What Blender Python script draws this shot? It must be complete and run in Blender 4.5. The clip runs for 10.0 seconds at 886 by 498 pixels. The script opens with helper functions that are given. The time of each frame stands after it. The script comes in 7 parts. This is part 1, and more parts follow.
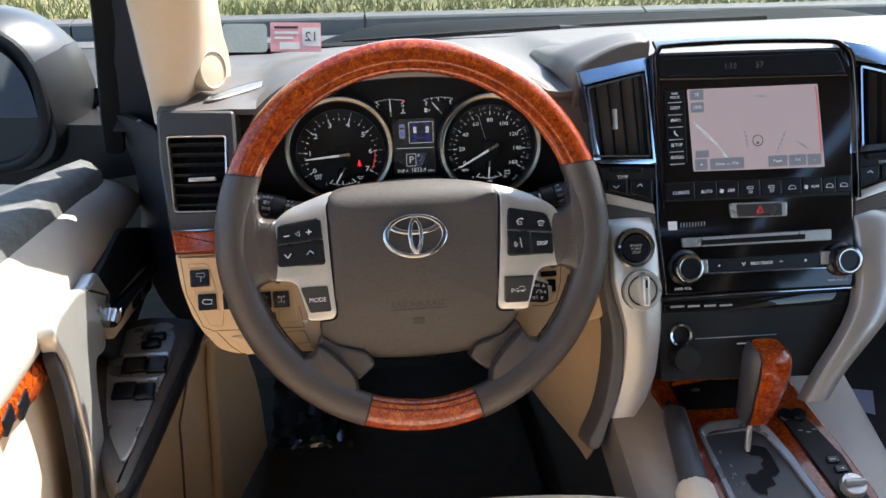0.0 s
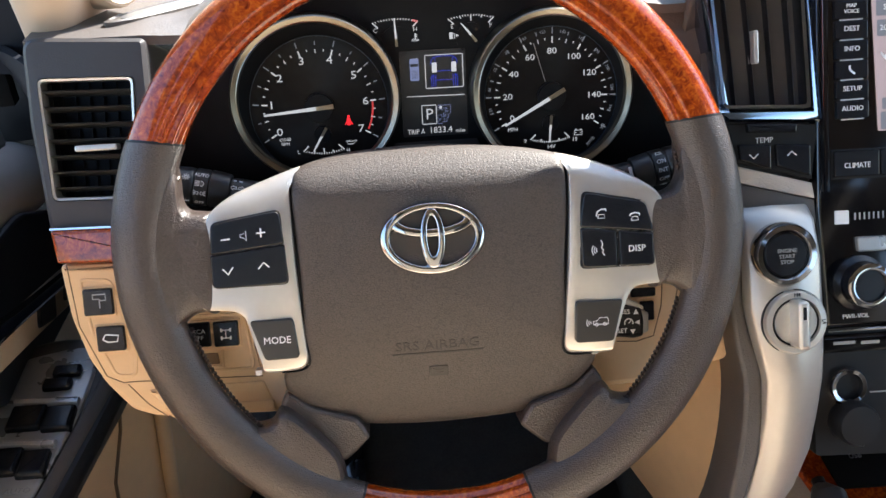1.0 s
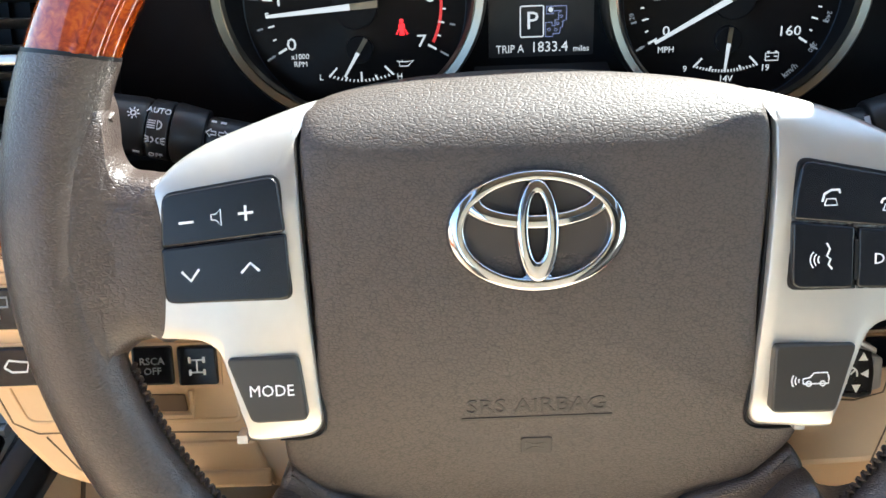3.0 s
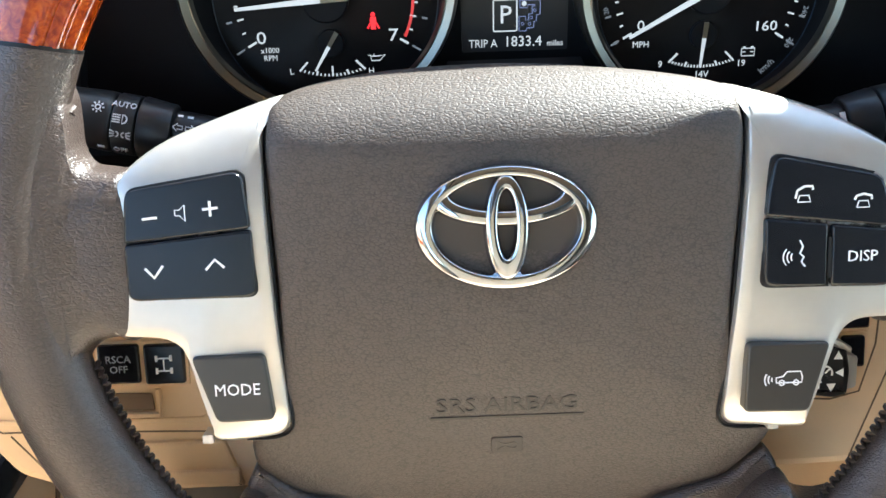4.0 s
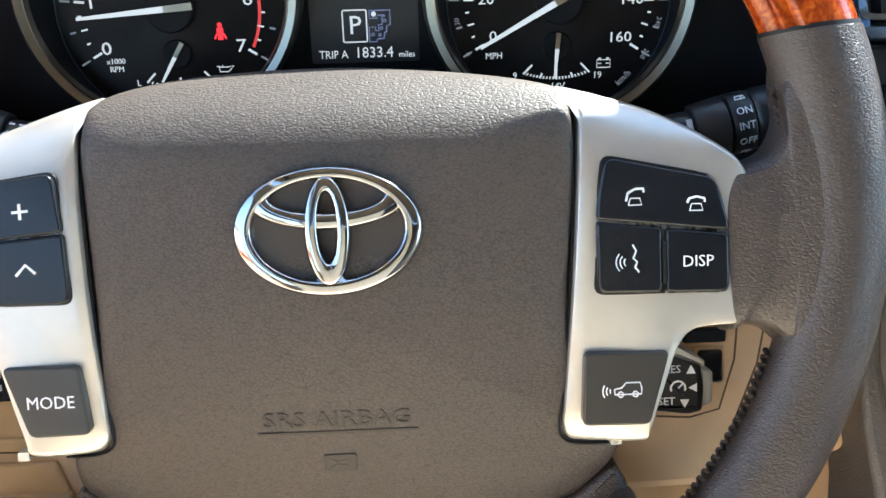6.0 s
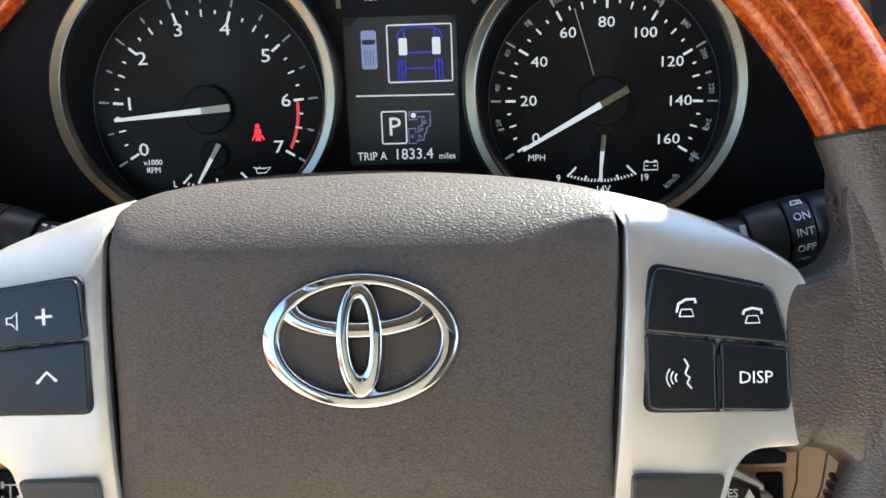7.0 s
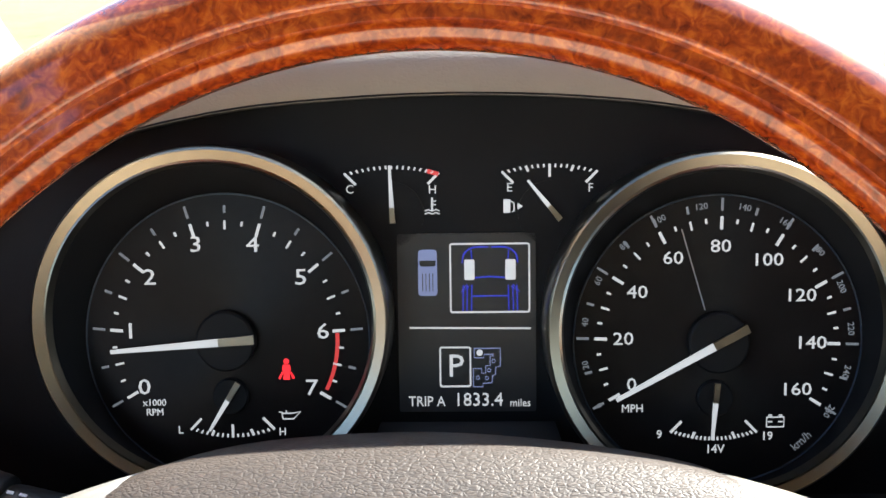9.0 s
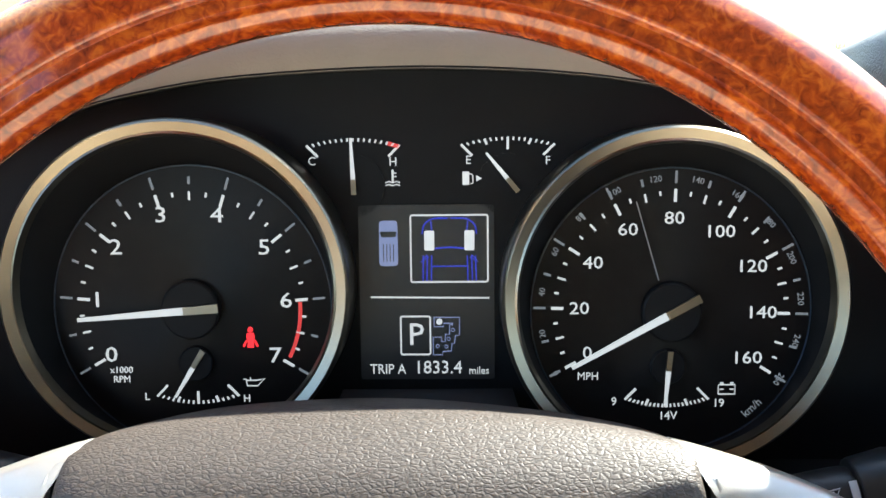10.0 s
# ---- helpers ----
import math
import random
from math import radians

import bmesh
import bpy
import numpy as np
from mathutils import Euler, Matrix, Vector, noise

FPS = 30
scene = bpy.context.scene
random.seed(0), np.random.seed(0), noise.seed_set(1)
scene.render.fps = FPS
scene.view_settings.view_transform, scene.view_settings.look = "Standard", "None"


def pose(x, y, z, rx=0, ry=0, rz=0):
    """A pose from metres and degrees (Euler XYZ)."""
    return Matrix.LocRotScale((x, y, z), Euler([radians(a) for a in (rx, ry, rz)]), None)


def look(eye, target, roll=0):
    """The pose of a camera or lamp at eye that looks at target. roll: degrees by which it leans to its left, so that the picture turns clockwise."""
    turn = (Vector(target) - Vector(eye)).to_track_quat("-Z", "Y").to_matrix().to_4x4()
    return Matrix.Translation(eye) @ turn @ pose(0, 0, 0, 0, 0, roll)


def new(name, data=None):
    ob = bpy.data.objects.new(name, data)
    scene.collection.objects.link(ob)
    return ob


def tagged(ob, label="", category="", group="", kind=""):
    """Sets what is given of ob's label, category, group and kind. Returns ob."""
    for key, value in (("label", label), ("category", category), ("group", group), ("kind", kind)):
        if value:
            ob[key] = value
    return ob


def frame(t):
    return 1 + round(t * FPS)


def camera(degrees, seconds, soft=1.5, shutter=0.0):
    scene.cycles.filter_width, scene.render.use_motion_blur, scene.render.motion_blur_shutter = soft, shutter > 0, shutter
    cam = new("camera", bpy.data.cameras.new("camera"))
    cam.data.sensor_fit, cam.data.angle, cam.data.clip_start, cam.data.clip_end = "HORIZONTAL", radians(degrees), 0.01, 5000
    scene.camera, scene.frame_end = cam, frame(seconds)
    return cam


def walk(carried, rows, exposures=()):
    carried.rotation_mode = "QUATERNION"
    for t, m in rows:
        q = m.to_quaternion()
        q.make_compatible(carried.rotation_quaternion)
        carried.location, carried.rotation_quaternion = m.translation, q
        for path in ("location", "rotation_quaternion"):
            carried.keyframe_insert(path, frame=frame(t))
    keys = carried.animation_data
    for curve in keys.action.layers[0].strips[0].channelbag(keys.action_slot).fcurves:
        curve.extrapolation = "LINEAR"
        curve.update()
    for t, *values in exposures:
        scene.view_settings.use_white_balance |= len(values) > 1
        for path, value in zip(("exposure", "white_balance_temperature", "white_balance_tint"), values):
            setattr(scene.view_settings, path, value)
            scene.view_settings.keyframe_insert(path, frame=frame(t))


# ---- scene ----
cam = camera(50.0, 10.0)
PATH = [
    (0, (-0.0865, -0.8305, 1.688), (0.1513, 0.9105, 0.7345), -0.05),
    (0.5, (-0.0502, -0.689, 1.6345), (0.1206, 1.0365, 0.6375), -1.0),
    (1, (-0.034, -0.5066, 1.5529), (0.0976, 1.1924, 0.5059), -1.69),
    (1.5, (-0.035, -0.411, 1.5078), (0.0586, 1.2682, 0.4255), -1.65),
    (2, (-0.037, -0.3474, 1.4767), (0.0188, 1.3108, 0.3599), -1.72),
    (3.5, (-0.0345, -0.2854, 1.444), (-0.0375, 1.3417, 0.2811), -2.2),
    (4, (-0.0277, -0.2858, 1.4435), (-0.0074, 1.3422, 0.2819), -1.71),
    (4.5, (-0.0145, -0.2855, 1.4427), (0.0279, 1.3449, 0.2851), -1.46),
    (5, (-0.0012, -0.2852, 1.4369), (0.0732, 1.3568, 0.2975), -0.91),
    (6.5, (0.0375, -0.2904, 1.4165), (0.0398, 1.4489, 0.4292), -1.9),
    (7, (0.0335, -0.2725, 1.4165), (-0.0175, 1.5216, 0.534), -2.33),
    (7.5, (0.0305, -0.2383, 1.4157), (-0.0864, 1.6189, 0.6827), -2.71),
    (8, (0.0074, -0.216, 1.4269), (-0.0232, 1.6632, 0.7432), -1.53),
    (8.5, (0.0062, -0.1978, 1.4256), (-0.0201, 1.7001, 0.7953), -1.13),
    (9, (0.011, -0.1906, 1.4233), (-0.0474, 1.7125, 0.8112), -1.16),
    (9.5, (0.0078, -0.1934, 1.4219), (-0.0119, 1.7097, 0.8072), -0.66),
    (10, (0.0218, -0.1974, 1.4229), (-0.0222, 1.6916, 0.7675), -0.87),
]
EXPOSURE = [(0, 1.80, 6250, 9), (0.5, 2.03, 5900, 7), (1, 2.22, 6350, 10), (2.2, 2.78, 6150, 8), (3.3, 2.70, 6000, 2), (5, 2.70, 5950, 2), (6.5, 2.58, 5950, 2), (7.5, 2.45, 6150, 4), (8.2, 2.40, 6400, 8), (9.2, 2.40, 6350, 7), (10, 2.54, 6300, 3)]
walk(cam, [(t, look(eye, target, roll)) for t, eye, target, roll in PATH], EXPOSURE)

# ---- light ----
SUN_TO = Vector((0.545, 0.49, 0.68)).normalized()
world = bpy.data.worlds.new("sky")
scene.world = world
world.use_nodes = True
wn = world.node_tree.nodes
sky = wn.new("ShaderNodeTexSky")
sky.sky_type = "NISHITA"
sky.sun_disc = False
sky.sun_elevation = math.asin(SUN_TO.z)
sky.sun_rotation = math.atan2(SUN_TO.x, SUN_TO.y)
world.node_tree.links.new(sky.outputs[0], wn["Background"].inputs[0])
wn["Background"].inputs[1].default_value = 0.15
sun_data = bpy.data.lights.new("sun", "SUN")
sun_data.energy, sun_data.angle, sun_data.color = 5.0, radians(0.6), (1.0, 0.95, 0.87)
sun = new("sun", sun_data)
sun.matrix_world = look(SUN_TO * 20, (0, 0, 0))

from mathutils.bvhtree import BVHTree

# ---- helpers of this scene ----
# The wheel's own frame: u to the right, v up along the wheel, w out of it towards the driver.
TILT = radians(25)
MW = Matrix(((1, 0, 0, 0), (0, math.sin(TILT), -math.cos(TILT), 0), (0, math.cos(TILT), math.sin(TILT), 1.25), (0, 0, 0, 1)))
ONE = Matrix.Identity(4)


def fr(u, v, w=0.0):
    return MW @ Vector((u, v, w))


def thing(name, at, label, category, group="", kind=""):
    ob = new(name)
    ob.empty_display_size = 0.02
    ob.location = at
    return tagged(ob, label, category, group, kind)


def finish(me, angle=38):
    me.shade_smooth()
    me.set_sharp_from_angle(angle=radians(angle))
    for f in me.polygons:
        if f.loop_total > 4:
            for i in f.loop_indices:
                me.edges[me.loops[i].edge_index].use_edge_sharp = True


def hang(ob, parent):
    ob.parent = parent
    if parent is not None:
        m = parent.matrix_basis.copy()
        q, p = parent, parent.parent
        while p is not None:
            m = p.matrix_basis @ (q.matrix_parent_inverse @ m)
            q, p = p, p.parent
        ob.matrix_parent_inverse = m.inverted()


def part(name, bm, material, parent=None, label="", m=MW, angle=38):
    bmesh.ops.recalc_face_normals(bm, faces=bm.faces)
    bm.transform(m)
    me = bpy.data.meshes.new(name)
    bm.to_mesh(me)
    bm.free()
    me.materials.append(material)
    finish(me, angle)
    ob = new(name, me)
    hang(ob, parent)
    if label:
        tagged(ob, label)
    return ob


def solo(name, bm, material, label, category, group="", kind="", m=MW, angle=38):
    return tagged(part(name, bm, material, None, "", m, angle), label, category, group, kind)


def rounded(points, r, seg=4):
    """The outline with its corners rounded by r (one number, or one for each corner)."""
    out, n = [], len(points)
    for i in range(n):
        p, a, b = Vector(points[i]), Vector(points[i - 1]), Vector(points[(i + 1) % n])
        ri = r[i] if isinstance(r, (list, tuple)) else r
        da, db = (a - p), (b - p)
        k = min(ri, da.length * 0.49, db.length * 0.49)
        s, e = p + da.normalized() * k, p + db.normalized() * k
        for j in range(seg + 1):
            t = j / seg
            out.append(tuple((1 - t) ** 2 * s + 2 * t * (1 - t) * p + t * t * e))
    return out


def curve(points, per=6, closed=True):
    """A smooth line through the points."""
    pts, n, out = [Vector(p) for p in points], len(points), []
    for i in range(n if closed else n - 1):
        if closed:
            p0, p1, p2, p3 = (pts[(i + k) % n] for k in (-1, 0, 1, 2))
        else:
            p1, p2 = pts[i], pts[i + 1]
            p0 = pts[i - 1] if i else 2 * p1 - p2
            p3 = pts[i + 2] if i + 2 < n else 2 * p2 - p1
        for j in range(per):
            t = j / per
            out.append(0.5 * (2 * p1 + (p2 - p0) * t + (2 * p0 - 5 * p1 + 4 * p2 - p3) * t * t + (3 * p1 - p0 - 3 * p2 + p3) * t ** 3))
    if not closed:
        out.append(pts[-1])
    return [tuple(p) for p in out]


def plate(poly, w0, w1, bev=0.0, seg=2, bm=None):
    """A plate with that outline between two heights; its front edge is rounded."""
    bm = bm or bmesh.new()
    low = [bm.verts.new((p[0], p[1], w0)) for p in poly]
    rings = [low]
    if bev > 0:
        c = offset_in(poly, bev)
        for j in range(seg + 1):
            a = math.pi / 2 * j / seg
            k = 1 - math.cos(a)
            rings.append([bm.verts.new((p[0] + (q[0] - p[0]) * k, p[1] + (q[1] - p[1]) * k, w1 - bev * math.copysign(1, w1 - w0) * (1 - math.sin(a)))) for p, q in zip(poly, c)])
    else:
        rings.append([bm.verts.new((p[0], p[1], w1)) for p in poly])
    join(bm, rings)
    bm.faces.new(low[::-1])
    bm.faces.new(rings[-1])
    return bm


def offset_in(poly, d):
    n, out = len(poly), []
    area = sum(poly[i - 1][0] * poly[i][1] - poly[i][0] * poly[i - 1][1] for i in range(n))
    sgn = 1 if area > 0 else -1
    for i in range(n):
        p, a, b = Vector(poly[i][:2]), Vector(poly[i - 1][:2]), Vector(poly[(i + 1) % n][:2])
        e1, e2 = (p - a), (b - p)
        e1 = e1.normalized() if e1.length > 1e-9 else e2.normalized()
        e2 = e2.normalized() if e2.length > 1e-9 else e1
        nrm = Vector((-(e1.y + e2.y), e1.x + e2.x))
        nrm = nrm.normalized() if nrm.length > 1e-6 else Vector((-e1.y, e1.x))
        cosa = max(0.5, nrm.dot(Vector((-e1.y, e1.x))))
        out.append(tuple(p + nrm * sgn * d / cosa))
    return out


def join(bm, rings, closed=True, loop=False):
    """Quads between rows of vertices. closed: each row is a ring; loop: the last row meets the first."""
    rows = rings + [rings[0]] if loop else rings
    for a, b in zip(rows, rows[1:]):
        n = len(a)
        for i in range(n if closed else n - 1):
            j = (i + 1) % n
            try:
                bm.faces.new((a[i], a[j], b[j], b[i]))
            except ValueError:
                pass


def loft(sections, closed=True, caps=True, bm=None):
    """A skin over rows of points, each as long as the other."""
    bm = bm or bmesh.new()
    rings = [[bm.verts.new(p) for p in s] for s in sections]
    join(bm, rings, closed)
    if caps and closed:
        bm.faces.new(rings[0][::-1])
        bm.faces.new(rings[-1])
    return bm


def slab(sections, thick, along=(0, 0, -1)):
    """A sheet over rows of points with a thickness."""
    bm = bmesh.new()
    d = Vector(along) * thick
    top = [[bm.verts.new(p) for p in s] for s in sections]
    low = [[bm.verts.new(Vector(p) + d) for p in s] for s in sections]
    join(bm, top, False)
    join(bm, [r[::-1] for r in low], False)
    edge = lambda rows: rows[0] + [r[-1] for r in rows[1:-1]] + rows[-1][::-1] + [r[0] for r in rows[-2:0:-1]]
    join(bm, [edge(top), edge(low)], True)
    return bm


def sheet(rows, per=4):
    """Rows of points with more, smoothly placed points between them."""
    fine = [curve(r, per, False) for r in rows]
    return [list(r) for r in zip(*[curve(c, per, False) for c in zip(*fine)])]


def sweep(path, section, closed=False, up=(0, 0, 1), scale=None, bm=None, caps=True):
    """The section, in (side, up) pairs, carried along the path."""
    bm = bm or bmesh.new()
    pts, n, up, rings = [Vector(p) for p in path], len(path), Vector(up), []
    for i, p in enumerate(pts):
        a = pts[i - 1] if (i or closed) else p
        b = pts[(i + 1) % n] if (i < n - 1 or closed) else p
        d = (b - a).normalized()
        side = d.cross(up).normalized()
        top = side.cross(d)
        k = scale[i] if scale else 1.0
        rings.append([bm.verts.new(p + side * (s[0] * k) + top * (s[1] * k)) for s in section])
    join(bm, rings, True, closed)
    if not closed and caps:
        bm.faces.new(rings[0][::-1])
        bm.faces.new(rings[-1])
    return bm


def smooth(t):
    t = max(0.0, min(1.0, t))
    return t * t * (3 - 2 * t)


def ring_section(a, b, n=12, power=2.0):
    out = []
    for i in range(n):
        t = 2 * math.pi * i / n
        c, s = math.cos(t), math.sin(t)
        out.append((a * math.copysign(abs(c) ** (2 / power), c), b * math.copysign(abs(s) ** (2 / power), s)))
    return out


def circle(cu, cv, r, n=48, w=None, ry=None):
    ry = ry or r
    pts = [(cu + r * math.cos(2 * math.pi * i / n), cv + ry * math.sin(2 * math.pi * i / n)) for i in range(n)]
    return pts if w is None else [(*p, w) for p in pts]


def turned(profile, cu=0, cv=0, n=32, bm=None, caps=True):
    """A turned body: rows of (radius, w) round an axis along w."""
    bm = bm or bmesh.new()
    rings = [[bm.verts.new((cu + r * math.cos(2 * math.pi * i / n), cv + r * math.sin(2 * math.pi * i / n), w)) for i in range(n)] for r, w in profile]
    join(bm, rings)
    if caps:
        bm.faces.new(rings[0][::-1])
        bm.faces.new(rings[-1])
    return bm


def stroke(points, width, w, thick=0.0004, bm=None):
    """A flat raised line through the points."""
    bm = bm or bmesh.new()
    pts = [Vector(p) for p in points]
    n = len(pts)
    left, right = [], []
    for i, p in enumerate(pts):
        a, b = pts[max(i - 1, 0)], pts[min(i + 1, n - 1)]
        d = (b - a).normalized()
        nrm = Vector((-d.y, d.x)) * width / 2
        left.append(p + nrm)
        right.append(p - nrm)
    rows = [[bm.verts.new((p.x, p.y, w)) for p in left], [bm.verts.new((p.x, p.y, w + thick)) for p in left],
            [bm.verts.new((p.x, p.y, w + thick)) for p in right], [bm.verts.new((p.x, p.y, w)) for p in right]]
    join(bm, rows, False)
    bm.faces.new([r[0] for r in rows])
    bm.faces.new([r[-1] for r in rows][::-1])
    return bm


def box(u0, u1, v0, v1, w0, w1, r=0.0, bev=0.0, bm=None):
    poly = [(u0, v0), (u1, v0), (u1, v1), (u0, v1)]
    return plate(rounded(poly, r, 3) if r else poly, w0, w1, bev, 2, bm)


def words(name, body, size, u, v, w, material, parent, m=MW, turn=0.0, squeeze=1.0, label="", thick=0.0002):
    """Raised lettering centred on (u, v)."""
    cu = bpy.data.curves.new("lettering", "FONT")
    cu.body, cu.size, cu.align_x, cu.align_y, cu.extrude, cu.resolution_u = body, size, "CENTER", "CENTER", thick, 2
    ob = bpy.data.objects.new("lettering", cu)
    me = bpy.data.meshes.new_from_object(ob)
    bpy.data.objects.remove(ob)
    me.name = name
    tb = bmesh.new()
    tb.from_mesh(me)
    bmesh.ops.remove_doubles(tb, verts=tb.verts, dist=1e-7)
    tb.to_mesh(me)
    tb.free()
    me.transform(m @ Matrix.Translation((u, v, w)) @ Matrix.Rotation(turn, 4, "Z") @ Matrix.Diagonal((squeeze, 1, 1, 1)))
    me.materials.clear()
    me.materials.append(material)
    out = new(name, me)
    hang(out, parent)
    if label:
        tagged(out, label)
    return out


# ---- materials ----
def material(name, color, rough=0.5, metal=0.0, var=0.12, scale=60.0, bump=0.0, grain=0.0, grain_scale=400.0, coat=0.0, dirt=0.0, spec=0.5, crease=0.0):
    """A surface with its colour varied at two scales, fine relief, and wear in the gloss. crease: shade painted into
    the grain's valleys.
    """
    mt = bpy.data.materials.new(name)
    mt.use_nodes = True
    nt = mt.node_tree
    N, L = nt.nodes, nt.links
    bs = N["Principled BSDF"]
    bs.inputs["Roughness"].default_value, bs.inputs["Metallic"].default_value = rough, metal
    bs.inputs["Coat Weight"].default_value = coat
    bs.inputs["Coat Roughness"].default_value = 0.04
    bs.inputs["Specular IOR Level"].default_value = spec
    geo = N.new("ShaderNodeTexCoord")
    n1, n2 = N.new("ShaderNodeTexNoise"), N.new("ShaderNodeTexNoise")
    for nd, s in ((n1, scale), (n2, scale * 0.13)):
        nd.inputs["Scale"].default_value = s
        nd.inputs["Detail"].default_value = 4
        L.new(geo.outputs["Object"], nd.inputs["Vector"])
    add = N.new("ShaderNodeMath")
    add.operation = "ADD"
    L.new(n1.outputs["Fac"], add.inputs[0])
    L.new(n2.outputs["Fac"], add.inputs[1])
    mr = N.new("ShaderNodeMapRange")
    mr.inputs["From Min"].default_value, mr.inputs["From Max"].default_value = 0.6, 1.4
    L.new(add.outputs[0], mr.inputs["Value"])
    mix = N.new("ShaderNodeMix")
    mix.data_type = "RGBA"
    mix.inputs["A"].default_value = (*[c * (1 - var) for c in color], 1)
    mix.inputs["B"].default_value = (*[min(1, c * (1 + var)) for c in color], 1)
    L.new(mr.outputs[0], mix.inputs["Factor"])
    L.new(mix.outputs["Result"], bs.inputs["Base Color"])
    rr = N.new("ShaderNodeMapRange")
    rr.inputs["To Min"].default_value, rr.inputs["To Max"].default_value = rough * (0.85 - dirt), min(1, rough * (1.15 + dirt))
    L.new(n2.outputs["Fac"], rr.inputs["Value"])
    L.new(rr.outputs[0], bs.inputs["Roughness"])
    last = None
    if grain:
        stretch = N.new("ShaderNodeMapping")
        stretch.inputs["Scale"].default_value = (0.62, 1.0, 1.0)
        stretch.inputs["Rotation"].default_value = (0.0, 0.3, 0.0)
        L.new(geo.outputs["Object"], stretch.inputs["Vector"])
        warp = N.new("ShaderNodeTexNoise")
        warp.inputs["Scale"].default_value = grain_scale * 0.3
        L.new(stretch.outputs["Vector"], warp.inputs["Vector"])
        ma = N.new("ShaderNodeMix")
        ma.data_type = "VECTOR"
        ma.inputs["Factor"].default_value = 0.0012
        L.new(stretch.outputs["Vector"], ma.inputs["A"])
        L.new(warp.outputs["Color"], ma.inputs["B"])
        vo = N.new("ShaderNodeTexVoronoi")
        vo.feature = "DISTANCE_TO_EDGE"
        vo.inputs["Scale"].default_value = grain_scale
        L.new(ma.outputs["Result"], vo.inputs["Vector"])
        folds = N.new("ShaderNodeTexNoise")
        folds.inputs["Scale"].default_value, folds.inputs["Detail"].default_value, folds.inputs["Distortion"].default_value = grain_scale * 0.95, 3, 1.1
        L.new(stretch.outputs["Vector"], folds.inputs["Vector"])
        sm = N.new("ShaderNodeMath")
        sm.operation = "MULTIPLY_ADD"
        sm.inputs[1].default_value = 0.32
        rim = N.new("ShaderNodeMapRange")
        rim.interpolation_type = "SMOOTHSTEP"
        rim.inputs["From Max"].default_value = 0.24
        L.new(vo.outputs["Distance"], rim.inputs["Value"])
        L.new(rim.outputs[0], sm.inputs[0])
        L.new(folds.outputs["Fac"], sm.inputs[2])
        bp = N.new("ShaderNodeBump")
        bp.inputs["Strength"].default_value = grain
        bp.inputs["Distance"].default_value = 0.45 / grain_scale
        L.new(sm.outputs[0], bp.inputs["Height"])
        # shade of the grain's valleys, painted into the base colour
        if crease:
            crease_shade = N.new("ShaderNodeMix")
            crease_shade.data_type = "RGBA"
            crease_shade.inputs["A"].default_value = (*[c * (1 - crease) for c in color], 1)
            L.new(mix.outputs["Result"], crease_shade.inputs["B"])
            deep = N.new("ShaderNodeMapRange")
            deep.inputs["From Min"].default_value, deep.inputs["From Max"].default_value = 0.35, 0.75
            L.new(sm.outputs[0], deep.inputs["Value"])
            L.new(deep.outputs[0], crease_shade.inputs["Factor"])
            L.new(crease_shade.outputs["Result"], bs.inputs["Base Color"])
        last = bp
    if bump:
        b2 = N.new("ShaderNodeBump")
        b2.inputs["Strength"].default_value = bump
        b2.inputs["Distance"].default_value = 0.0006
        n3 = N.new("ShaderNodeTexNoise")
        n3.inputs["Scale"].default_value = scale * 8
        n3.inputs["Detail"].default_value = 3
        L.new(geo.outputs["Object"], n3.inputs["Vector"])
        L.new(n3.outputs["Fac"], b2.inputs["Height"])
        if last:
            L.new(last.outputs[0], b2.inputs["Normal"])
        last = b2
    if last:
        L.new(last.outputs[0], bs.inputs["Normal"])
    return mt


def burl(name, dark, mid, light):
    """Glossy lacquered burl wood."""
    mt = material(name, mid, 0.26, coat=1.0, scale=40, spec=0.2)
    mt.node_tree.nodes["Principled BSDF"].inputs["Coat Roughness"].default_value = 0.06
    nt = mt.node_tree
    N, L = nt.nodes, nt.links
    bs = N["Principled BSDF"]
    geo = N.new("ShaderNodeTexCoord")
    big, fine = N.new("ShaderNodeTexNoise"), N.new("ShaderNodeTexNoise")
    big.inputs["Scale"].default_value, big.inputs["Detail"].default_value, big.inputs["Distortion"].default_value = 100, 4, 1.6
    fine.inputs["Scale"].default_value, fine.inputs["Detail"].default_value, fine.inputs["Distortion"].default_value = 230, 3, 1.8
    for nd in (big, fine):
        L.new(geo.outputs["Object"], nd.inputs["Vector"])
    m1 = N.new("ShaderNodeMath")
    m1.operation = "MULTIPLY_ADD"
    m1.inputs[1].default_value = 0.62
    L.new(fine.outputs["Fac"], m1.inputs[0])
    m2 = N.new("ShaderNodeMath")
    m2.operation = "MULTIPLY"
    m2.inputs[1].default_value = 0.55
    L.new(big.outputs["Fac"], m2.inputs[0])
    L.new(m2.outputs[0], m1.inputs[2])
    cr = N.new("ShaderNodeValToRGB")
    el = cr.color_ramp.elements
    el[0].position, el[0].color = 0.38, (*dark, 1)
    el[1].position, el[1].color = 0.80, (*light, 1)
    e = el.new(0.58)
    e.color = (*mid, 1)
    L.new(m1.outputs[0], cr.inputs["Fac"])
    L.new(cr.outputs["Color"], bs.inputs["Base Color"])
    return mt


